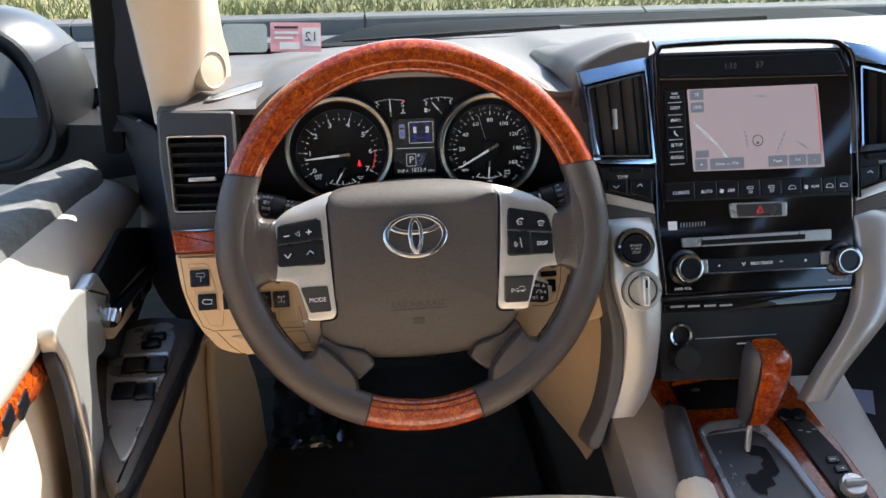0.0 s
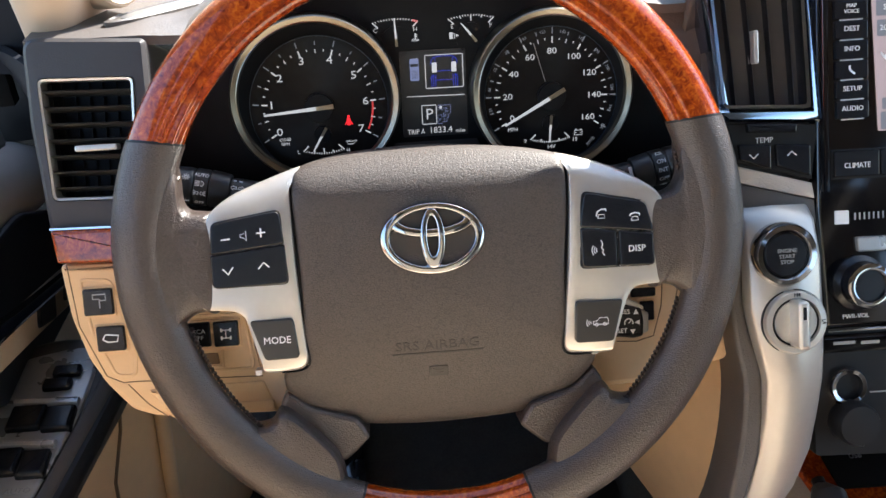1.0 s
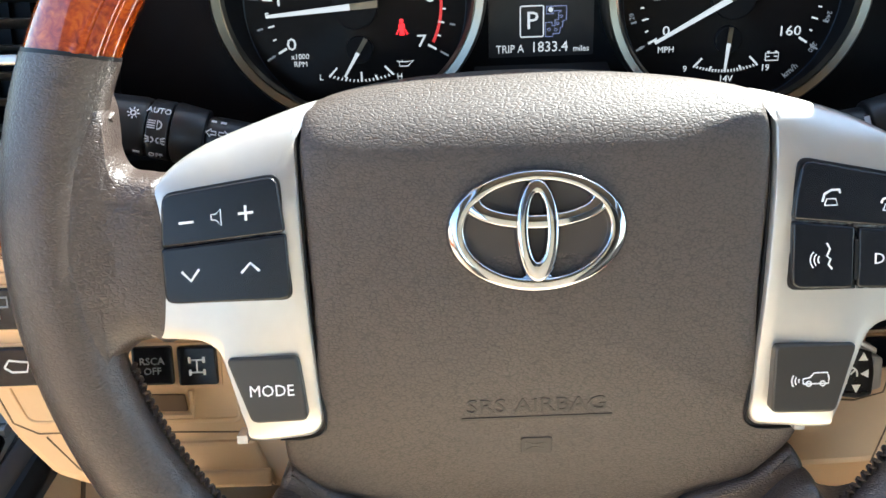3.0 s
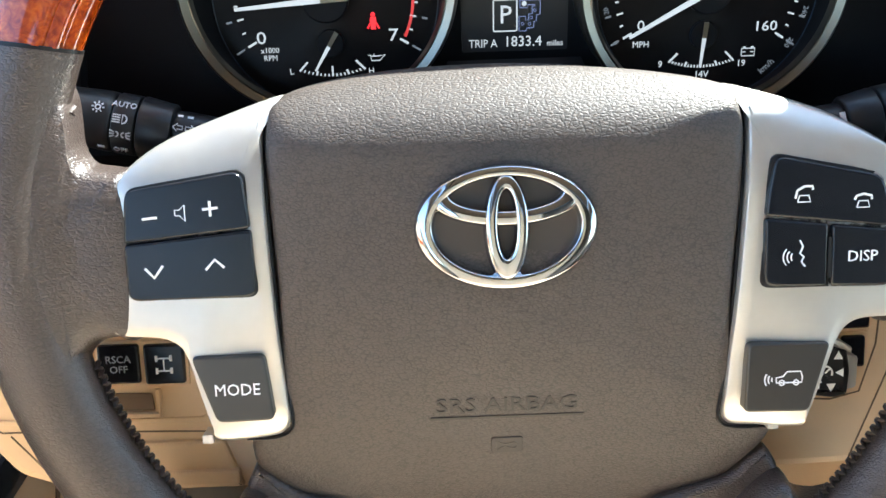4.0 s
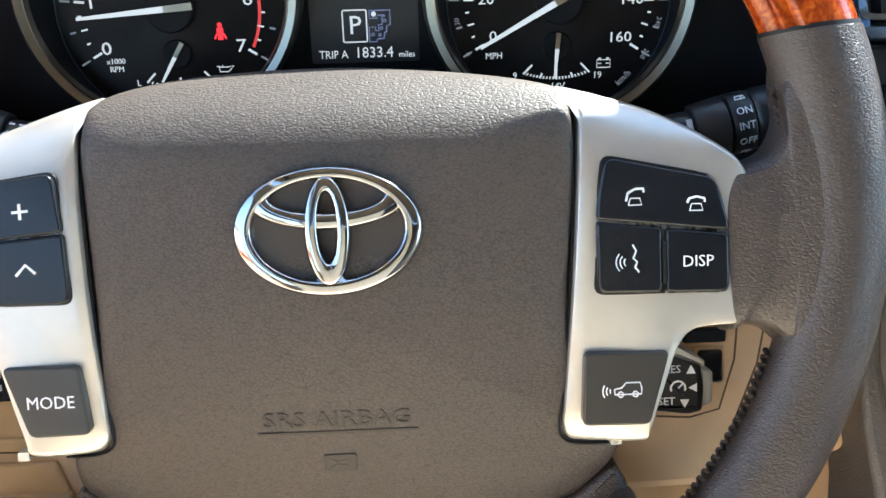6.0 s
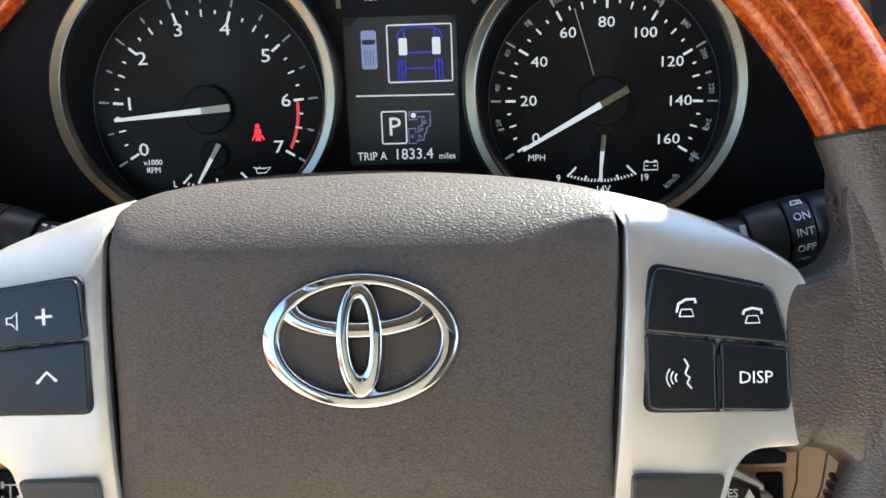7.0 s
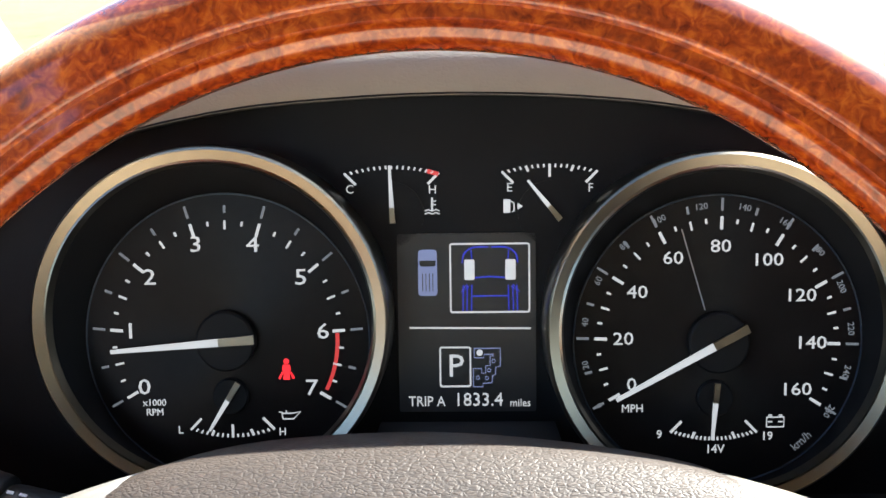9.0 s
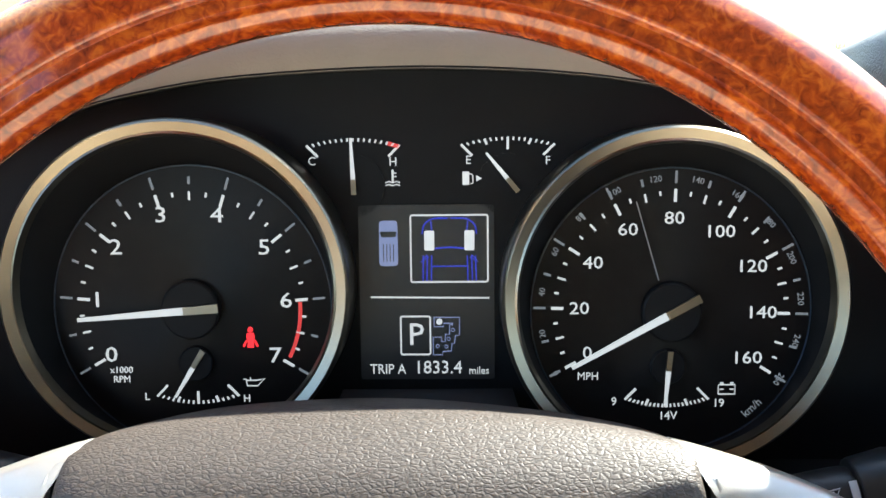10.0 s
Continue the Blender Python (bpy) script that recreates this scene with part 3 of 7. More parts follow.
    b = button("cruise_button", rounded([(0.0850, -0.0457), (0.1150, -0.0460), (0.1078, -0.0722), (0.0840, -0.0718)], 0.0024), 0.0112, GREY_BTN, "grey button with a vehicle mark")
    cu, cv = 0.1002, -0.0590
    mark = lambda pts: [(cu + 0.80 * p[0], cv + 0.80 * p[1]) for p in pts]
    bm = stroke(mark([(-0.0060, -0.0022), (-0.0062, 0.0002), (-0.0030, 0.0008), (-0.0012, 0.0030), (0.0050, 0.0030), (0.0058, 0.0004), (0.0056, -0.0022), (-0.0060, -0.0022)]), 0.00045, 0.0111)
    for r in (0.0016, 0.0032, 0.0048):
        stroke(mark([(-0.0066 - r * math.cos(t), -0.0006 + r * math.sin(t)) for t in (-0.6, -0.3, 0, 0.3, 0.6)]), 0.00045, 0.0111, bm=bm)
    for q in (-0.0035, 0.0030):
        stroke(mark([(q + 0.0012 * math.cos(t), -0.0022 + 0.0012 * math.sin(t)) for t in [i * 0.7 for i in range(10)]]), 0.00045, 0.0111, bm=bm)
    part("mark", bm, PRINT, b)
    # column behind the wheel
    part("hub", turned([(0.046, -0.012), (0.044, -0.035), (0.040, -0.05)], 0, -0.025, 32), BLACK, st)


steering_wheel()


# ---- instrument cluster ----
# The cluster's own frame: smaller than the wheel's and leaning less, so that its top comes nearer.
MK = MW @ Matrix(((0.911, 0, 0, 0.0012), (0, 0.911, -0.200, -0.0149), (0, 0.204, 0.889, 0.0051), (0, 0, 0, 1)))


def cpart(name, bm, mt, parent=None, label=""):
    return part(name, bm, mt, parent, label, MK)


def cwords(name, body, size, u, v, w, mt, parent, **more):
    return words(name, body, size, u, v, w, mt, parent, MK, **more)


def dial_marks(parent, c, a0, sweep_deg, steps, major, mid, r, w):
    """Marks round a dial: white ones inside, dim ones outside the large ones."""
    bright, dim = bmesh.new(), bmesh.new()
    for i in range(steps + 1):
        a = radians(a0 - sweep_deg * i / steps)
        d = Vector((math.cos(a), math.sin(a)))
        p = lambda q: Vector(c) + d * q
        if i % major == 0:
            stroke([p(r - 0.0022), p(r + 0.0022)], 0.0010, w, bm=bright)
        elif i % mid == 0:
            stroke([p(r - 0.0014), p(r + 0.0016)], 0.0007, w, bm=bright)
        else:
            stroke([p(r), p(r + 0.0016)], 0.0007, w, bm=bright)
        if i % mid == 0:
            stroke([p(r + 0.0042), p(r + (0.0085 if i % major == 0 else 0.0068))], 0.0008, w, bm=dim)
    tagged(cpart("dial_scale", bright, WHITE, parent), kind="stuff")
    tagged(cpart("outer_scale", dim, DIM, parent), kind="stuff")


def needle(parent, c, a, tip, tail, w, width=0.0019):
    d, n = Vector((math.cos(radians(a)), math.sin(radians(a)))), Vector((-math.sin(radians(a)), math.cos(radians(a))))
    c = Vector(c)
    poly = [tuple(c + d * tip + n * width * 0.22), tuple(c + d * tip - n * width * 0.22), tuple(c + d * tail * 0.2 - n * width * 0.45), tuple(c + d * tail * 0.2 + n * width * 0.45)]
    hand = cpart("needle", plate(poly, w, w + 0.0007), WHITE, parent, "lit white needle")
    poly = [tuple(c + d * tail * 0.2 + n * width * 0.45), tuple(c + d * tail * 0.2 - n * width * 0.45), tuple(c - d * tail - n * width * 0.52), tuple(c - d * tail + n * width * 0.52)]
    cpart("needle_tail", plate(poly, w, w + 0.0010), STEEL, parent)
    return hand


def bowed_scale(parent, cu, cv, half, sag, pivot, n, long, w):
    """A flat arc of short marks that point to a pivot."""
    bm = bmesh.new()
    for i in range(n + 1):
        t = 2 * i / n - 1
        p = Vector((cu + half * t, cv - sag * t * t))
        d = (Vector(pivot) - p).normalized()
        k = long.get(i, 0.0012)
        stroke([p, p + d * k], 0.00085 if k > 0.0015 else 0.0006, w, bm=bm)
    tagged(cpart("dial_scale", bm, WHITE, parent), kind="stuff")


def instrument_cluster():
    cl = thing("instrument_cluster", MK @ Vector((0.009, 0.06, -0.1)), "black instrument cluster with two steel-ringed dials and a lit display", "instrument cluster")
    WD = -0.0945
    EDGE = material("dial_edge_blue", (0.02, 0.035, 0.055), 0.4)
    face = curve([(-0.194, 0.03), (-0.182, 0.10), (-0.150, 0.147), (-0.085, 0.170), (0.008, 0.177), (0.103, 0.170), (0.166, 0.147), (0.198, 0.10), (0.208, 0.03), (0.15, 0.0), (0.0, 0.0), (-0.13, 0.0)], 6)
    cpart("face_plate", plate(face, -0.11, -0.0965), DEEP, cl)
    for c, rc, ro, rd, name in (((-0.0759, 0.0903), (-0.0775, 0.0987), 0.0610, 0.0510, "tachometer"), ((0.0965, 0.0884), (0.0947, 0.0945), 0.0595, 0.0505, "speedometer")):
        g = cpart(name, plate(circle(*c, rd, 72), -0.099, WD), DIAL, cl, "round black dial with lit white marks")
        n = 72
        ry = 0.957 if name == "tachometer" else 0.988
        prof = [(ro, -0.100), (ro, -0.0780), (ro - 0.0006, -0.0765), (ro - 0.0014, -0.0758), (ro - 0.0046, -0.0772), (ro - 0.0054, -0.0768), (ro - 0.0064, -0.0800)]
        cpart("bezel_ring", loft([[(rc[0] + r * math.cos(2 * math.pi * i / n), rc[1] + r * ry * math.sin(2 * math.pi * i / n), w) for i in range(n)] for r, w in prof], caps=False), STEEL, g, "brushed steel ring")
        inner = [[(rc[0] + (ro - 0.0064) * math.cos(2 * math.pi * i / n), rc[1] + (ro - 0.0064) * ry * math.sin(2 * math.pi * i / n), -0.0802) for i in range(n)],
                 [(c[0] + rd * math.cos(2 * math.pi * i / n), c[1] + rd * math.sin(2 * math.pi * i / n), WD - 0.0004) for i in range(n)]]
        cpart("funnel", loft(inner, caps=False), DEEP, g)
        lip = sweep([(c[0] + (rd - 0.0004) * math.cos(2 * math.pi * i / n), c[1] + (rd - 0.0004) * math.sin(2 * math.pi * i / n), WD) for i in range(n)], ring_section(0.0003, 0.0003, 6), True)
        cpart("dial_edge", lip, EDGE, g)
        cpart("hub_cap", turned([(0.0105, WD), (0.0105, WD + 0.0035), (0.0098, WD + 0.0042)], *c, 36), DEEP, g)
        small = (c[0] - 0.0008 * (1 if name == "speedometer" else -1), c[1] - 0.0196)
        cpart("hub_cap", turned([(0.0063, WD), (0.0063, WD + 0.0020), (0.0058, WD + 0.0025)], *small, 28), DEEP, g)
        if name == "tachometer":
            dial_marks(g, c, 209, 239, 28, 4, 2, 0.0398, WD)
            for i in range(8):
                a = radians(209 - 239 * i / 7)
                cwords("numeral", str(i), 0.0078, c[0] - 0.0003 + 0.0345 * math.cos(a), c[1] + 0.0345 * math.sin(a), WD + 0.0003, WHITE, g, squeeze=1.25)
            needle(g, c, 184.4, 0.0405, 0.0105, WD + 0.0045, 0.0030)
            bm = stroke([(c[0] + 0.0392 * math.cos(radians(x)), c[1] + 0.0392 * math.sin(radians(x))) for x in range(3, -29, -3)], 0.0013, WD)
            cpart("red_band", bm, DULLRED, g)
            cwords("lettering", "x1000\nRPM", 0.0034, -0.1030, 0.0664, WD + 0.0002, WHITE, g)
            bowed_scale(g, small[0], small[1] - 0.0150, 0.0151, -0.0028, (small[0], small[1] + 0.003), 16, {0: 0.0056, 4: 0.0020, 8: 0.0046, 12: 0.0024, 16: 0.0058}, WD + 0.0001)
            needle(g, small, 237.5, 0.0140, 0.0060, WD + 0.003, 0.0020)
            cwords("lettering", "L", 0.0038, -0.0940, 0.0583, WD + 0.0002, WHITE, g)
            cwords("lettering", "H", 0.0038, -0.0572, 0.0575, WD + 0.0002, WHITE, g)
            u, v = -0.0545, 0.0634
            bm = stroke([(u - 0.0038, v + 0.0012), (u - 0.0028, v + 0.0012), (u - 0.0024, v - 0.0012), (u + 0.0014, v - 0.0012), (u + 0.0040, v + 0.0014), (u + 0.0012, v + 0.0008), (u - 0.0028, v + 0.0008)], 0.0004, WD + 0.0001)
            stroke([(u - 0.0012, v + 0.0008), (u - 0.0012, v + 0.0018)], 0.0004, WD + 0.0001, bm=bm)
            cpart("oil_mark", bm, WHITE, g)
            # belt warning lamp
            u, v = -0.0552, 0.0795
            bm = plate(circle(u, v + 0.0030, 0.0010, 12), WD, WD + 0.0003)
            plate([(u - 0.0013, v + 0.0018), (u + 0.0013, v + 0.0018), (u + 0.0015, v + 0.0002), (u + 0.0010, v - 0.0012), (u + 0.0012, v - 0.0034), (u - 0.0012, v - 0.0034), (u - 0.0010, v - 0.0012), (u - 0.0015, v + 0.0002)], WD, WD + 0.0003, bm=bm)
            stroke([(u - 0.0014, v - 0.0008), (u - 0.0026, v - 0.0030)], 0.0007, WD, bm=bm)
            stroke([(u + 0.0014, v - 0.0008), (u + 0.0026, v - 0.0030)], 0.0007, WD, bm=bm)
            cpart("belt_lamp", bm, RED, g, "lit red belt warning lamp")
        else:
            dial_marks(g, c, 208.4, 240, 32, 4, 2, 0.0405, WD)
            for i in range(1, 9):
                a = radians(208.4 - 30 * i)
                cwords("numeral", str(20 * i), 0.0062, c[0] + 0.0326 * math.cos(a), c[1] + 0.0325 * math.sin(a), WD + 0.0003, WHITE, g, squeeze=1.2)
            cwords("numeral", "0", 0.0062, c[0] - 0.0296, c[1] - 0.0150, WD + 0.0003, WHITE, g, squeeze=1.2)
            for i in range(14):
                a = 208.4 - 240.5 * i / 13
                cwords("numeral", str(20 * i), 0.0031, c[0] + 0.0464 * math.cos(radians(a)), c[1] + 0.0464 * math.sin(radians(a)), WD + 0.0002, DIM, g, turn=radians(a - 90))
            cwords("lettering", "km/h", 0.0040, c[0] + 0.0300, c[1] - 0.0350, WD + 0.0002, DIM, g, turn=radians(42))
            needle(g, c, 208.4, 0.0405, 0.0110, WD + 0.0045, 0.0030)
            cpart("thin_pointer", stroke([(c[0] - 0.0128, c[1] + 0.0385), (c[0] - 0.0045, c[1] + 0.0110)], 0.0004, WD + 0.001), GREYPRINT, g, "thin dull pointer")
            cwords("lettering", "MPH", 0.0039, 0.0672, 0.0650, WD + 0.0002, WHITE, g)
            bowed_scale(g, small[0], small[1] - 0.0150, 0.0151, -0.0028, (small[0], small[1] + 0.003), 20, {0: 0.0056, 5: 0.0024, 10: 0.0046, 15: 0.0024, 20: 0.0058}, WD + 0.0001)
            needle(g, small, 265.5, 0.0140, 0.0058, WD + 0.003, 0.0020)
            cwords("lettering", "9", 0.0042, small[0] - 0.0190, small[1] - 0.0130, WD + 0.0002, WHITE, g)
            cwords("lettering", "19", 0.0042, small[0] + 0.0188, small[1] - 0.0137, WD + 0.0002, WHITE, g)
            cwords("lettering", "14V", 0.0042, small[0] + 0.0006, small[1] - 0.0182, WD + 0.0002, WHITE, g)
            u, v = small[0] + 0.0216, small[1] - 0.0086
            bm = stroke([(u - 0.003, v - 0.0018), (u - 0.003, v + 0.0016), (u + 0.003, v + 0.0016), (u + 0.003, v - 0.0018), (u - 0.003, v - 0.0018)], 0.0004, WD)
            for q in (-0.0018, 0.0018):
                stroke([(u + q - 0.0006, v + 0.0022), (u + q + 0.0006, v + 0.0022)], 0.0006, WD, bm=bm)
                stroke([(u + q - 0.0007, v), (u + q + 0.0007, v)], 0.0004, WD, bm=bm)
            cpart("battery_mark", bm, WHITE, g)
    # small gauges above the display
    for cu, letters, ang, tail in ((-0.0166, "CH", 92.5, 0.0035), (0.0384, "EF", 130, 0.0035)):
        g = cpart("small_gauge", plate(circle(cu, 0.133, 0.011, 28), -0.0968, -0.0958), DEEP, cl, "small gauge with a lit scale")
        n = 16
        bowed_scale(g, cu, 0.1496, 0.0166, 0.0025, (cu, 0.131), n, {0: 0.0056, n: 0.0056, **({8: 0.0044, 4: 0.0022, 12: 0.0022} if letters == "EF" else {})}, -0.0957)
        piv = (cu + (0.0 if letters == "CH" else 0.0004), 0.1345)
        needle(g, piv, ang, 0.0152 if letters == "CH" else 0.0125, 0.0044 if letters == "CH" else 0.0050, -0.0945, 0.0018)
        cwords("lettering", letters[0], 0.0042, cu - 0.0148 + (0.0008 if letters == "EF" else 0), 0.1416, -0.0956, WHITE, g)
        cwords("lettering", letters[1], 0.0042, cu + 0.0142, 0.1412, -0.0956, WHITE, g)
        if letters == "CH":
            cpart("red_band", stroke([(cu + 0.0125, 0.1477), (cu + 0.0164, 0.1465)], 0.0014, -0.0957), DULLRED, g)
            u, v = cu + 0.0140, 0.1352
            bm = stroke([(u, v - 0.001), (u, v + 0.0034)], 0.0007, -0.0957)
            for q in (0.0010, 0.0022):
                stroke([(u, v + q), (u + 0.0014, v + q)], 0.0004, -0.0957, bm=bm)
            for q in (-0.0012, -0.0022):
                stroke([(u - 0.0026, v + q), (u - 0.0014, v + q + 0.0005), (u, v + q), (u + 0.0014, v + q + 0.0005), (u + 0.0026, v + q)], 0.0004, -0.0957, bm=bm)
            cpart("coolant_mark", bm, WHITE, g)
        else:
            u, v = cu - 0.0148, 0.1353
            bm = plate([(u - 0.0013, v - 0.0022), (u + 0.0011, v - 0.0022), (u + 0.0011, v + 0.0024), (u - 0.0013, v + 0.0024)], -0.0957, -0.0954)
            stroke([(u + 0.0012, v + 0.0018), (u + 0.0024, v + 0.0010), (u + 0.0024, v - 0.0016), (u + 0.0016, v - 0.0018)], 0.0004, -0.0957, bm=bm)
            plate([(u + 0.0036, v + 0.0011), (u + 0.0036, v - 0.0011), (u + 0.0056, v)], -0.0957, -0.0954, bm=bm)
            cpart("fuel_mark", bm, WHITE, g)
    # display
    d = cpart("display", box(-0.0152, 0.0335, 0.0640, 0.1262, -0.0972, -0.0958, 0.001), SCREENDARK, cl, "lit driver display")
    w = -0.0957
    loop = lambda u0, u1, v0, v1, r=0.0008: rounded([(u0, v0), (u1, v0), (u1, v1), (u0, v1)], r, 3) + [((u0 + u1) / 2, v0)]

    def frame_line(u0, u1, v0, v1, width, mt):
        pts = loop(u0, u1, v0, v1)
        cpart("outline", stroke(pts[:-1] + pts[:1], width, w, 0.0002), mt, d)

    frame_line(0.0035, 0.0312, 0.0990, 0.1226, 0.0006, WHITE)
    frame_line(-0.0005, 0.0102, 0.0730, 0.0867, 0.0006, WHITE)
    cpart("divider", stroke([(-0.0112, 0.0937), (0.0317, 0.0932)], 0.0006, w, 0.0002), WHITE, d)
    cwords("lettering", "P", 0.0112, 0.0050, 0.0799, w + 0.0002, WHITE, d, squeeze=1.05)
    cwords("lettering", "TRIP A", 0.0050, -0.0054, 0.0676, w + 0.0002, WHITE, d, squeeze=0.9)
    cwords("lettering", "1833.4", 0.0066, 0.0130, 0.0681, w + 0.0002, WHITE, d, squeeze=0.98)
    cwords("lettering", "miles", 0.0038, 0.0278, 0.0670, w + 0.0002, WHITE, d, squeeze=0.95)
    # vehicle picture
    u, v = -0.0045, 0.1128
    cpart("vehicle_mark", plate(rounded([(u - 0.0034, v - 0.0080), (u + 0.0034, v - 0.0080), (u + 0.0033, v + 0.0080), (u - 0.0033, v + 0.0080)], 0.0014), w, w + 0.0002), PALEBLUE, d)
    cpart("vehicle_mark", plate(rounded([(u - 0.0026, v + 0.0022), (u + 0.0026, v + 0.0022), (u + 0.0030, v + 0.0042), (u - 0.0030, v + 0.0042)], 0.0006), w + 0.0002, w + 0.0004), SCREENDARK, d)
    bm = bmesh.new()
    for q in (-0.0018, -0.0006, 0.0006, 0.0018):
        stroke([(u + q, v - 0.0064), (u + q, v - 0.0002)], 0.0003, w + 0.0002, 0.0002, bm=bm)
    cpart("vehicle_mark", bm, SCREENDARK, d)
    # axle picture
    u = 0.0174
    bm = bmesh.new()
    for k in (1, -1):
        stroke(curve([(u + k * 0.0005, 0.1215), (u + k * 0.006, 0.1213), (u + k * 0.0090, 0.1192), (u + k * 0.0098, 0.1160)], 5, False), 0.0005, w, 0.0002, bm=bm)
        stroke([(u + k * 0.0066, 0.1205), (u + k * 0.0060, 0.1130), (u + k * 0.0062, 0.1118)], 0.0004, w, 0.0002, bm=bm)
        stroke([(u + k * 0.0080, 0.1086), (u + k * 0.0104, 0.1060), (u + k * 0.0074, 0.1078)], 0.0004, w, 0.0002, bm=bm)
        for q in (0.0066, 0.0082, 0.0096):
            stroke([(u + k * (q - 0.0002), 0.1084), (u + k * q, 0.0993)], 0.0004, w, 0.0002, bm=bm)
    stroke([(u - 0.007, 0.1108), (u, 0.1113), (u + 0.007, 0.1108)], 0.0005, w, 0.0002, bm=bm)
    stroke([(u - 0.0066, 0.1046), (u + 0.0066, 0.1046)], 0.0004, w, 0.0002, bm=bm)
    tagged(cpart("axle_drawing", bm, BLUE, d), kind="stuff")
    for k in (1, -1):
        cpart("wheel_mark", box(u + k * 0.0072 - 0.0018, u + k * 0.0072 + 0.0018, 0.1102, 0.1172, w + 0.0002, w + 0.0004, 0.0006), WHITE, d)
    # gear gate picture
    pts = [(0.0116, 0.0863), (0.0208, 0.0863), (0.0208, 0.0800), (0.0192, 0.0797), (0.0190, 0.0770), (0.0180, 0.0768), (0.0178, 0.0742), (0.0146, 0.0740), (0.0146, 0.0728), (0.0112, 0.0728), (0.0112, 0.0792), (0.0142, 0.0792), (0.0142, 0.0776), (0.0156, 0.0776), (0.0156, 0.0802), (0.0172, 0.0802), (0.0172, 0.0836), (0.0184, 0.0836), (0.0184, 0.0842), (0.0150, 0.0842), (0.0150, 0.0830), (0.0116, 0.0830), (0.0116, 0.0863)]
    cpart("gate_outline", stroke(pts, 0.0004, w, 0.0002), PALEBLUE, d)
    cpart("gate_dot", plate(circle(0.0135, 0.0848, 0.0011, 16), w, w + 0.0002), WHITE, d)
    for p in ((0.0184, 0.0818), (0.0168, 0.0786), (0.0160, 0.0758), (0.0128, 0.0760)):
        cpart("gate_dot", stroke([(p[0] + 0.0006 * math.cos(t), p[1] + 0.0006 * math.sin(t)) for t in [i * 0.7 for i in range(10)]], 0.0003, w, 0.0002), PALEBLUE, d)
    # shroud round the cluster
    arch = curve([(-0.1938, 0.0183), (-0.1821, 0.0904), (-0.1554, 0.1364), (-0.1174, 0.1579), (-0.0783, 0.1674), (-0.0397, 0.1714), (0.0082, 0.1729), (0.0557, 0.1707), (0.0936, 0.1655), (0.1316, 0.1560), (0.1686, 0.1345), (0.1960, 0.0904), (0.2075, 0.0183)], 6, False)
    cpart("shroud", slab([[(*p, w_) for p in arch] for w_ in (-0.100, -0.086)], 0.004, (0, 0.5, -0.5)), DEEP, cl)
    cpart("lower_ledge", slab([[(-0.19, 0.034, -0.096), (0.20, 0.034, -0.096)], [(-0.19, 0.027, -0.078), (0.20, 0.027, -0.078)], [(-0.19, 0.0, -0.074), (0.20, 0.0, -0.074)]], 0.004, (0, -0.7, -0.7)), BLACK, cl)
    cpart("shelf", slab([[(-0.022, 0.0605, -0.0955), (0.040, 0.0605, -0.0955)], [(-0.026, 0.050, -0.078), (0.044, 0.050, -0.078)], [(-0.026, 0.036, -0.070), (0.044, 0.036, -0.070)]], 0.003, (0, -0.7, -0.7)), BLACK, cl)
    # the shroud's front edge in the wheel's frame
    return [tuple(MW.inverted() @ (MK @ Vector((*p, -0.086)))) for p in arch]


ARCH = instrument_cluster()


# ---- dashboard ----
def arch_v(u):
    best = 0.0
    for a, b in zip(ARCH, ARCH[1:]):
        if a[0] <= u <= b[0]:
            best = a[1] + (b[1] - a[1]) * (u - a[0]) / max(1e-9, b[0] - a[0])
    return best


BASE_Y = 0.40


def front_v(u):
    """Height, along the wheel's frame, of the dashboard's front edge."""
    v = 0.136
    if -0.172 < u < 0.187:
        v = max(v, arch_v(u) + 0.018)
    return v + (0.168 - v) * smooth((u - 0.020) / 0.075) - 0.030 * smooth((u - 0.100) / 0.060) * (1 - smooth((u - 0.180) / 0.014))


TAN_DARK = material("tan_joint", (0.16, 0.10, 0.055), 0.7)


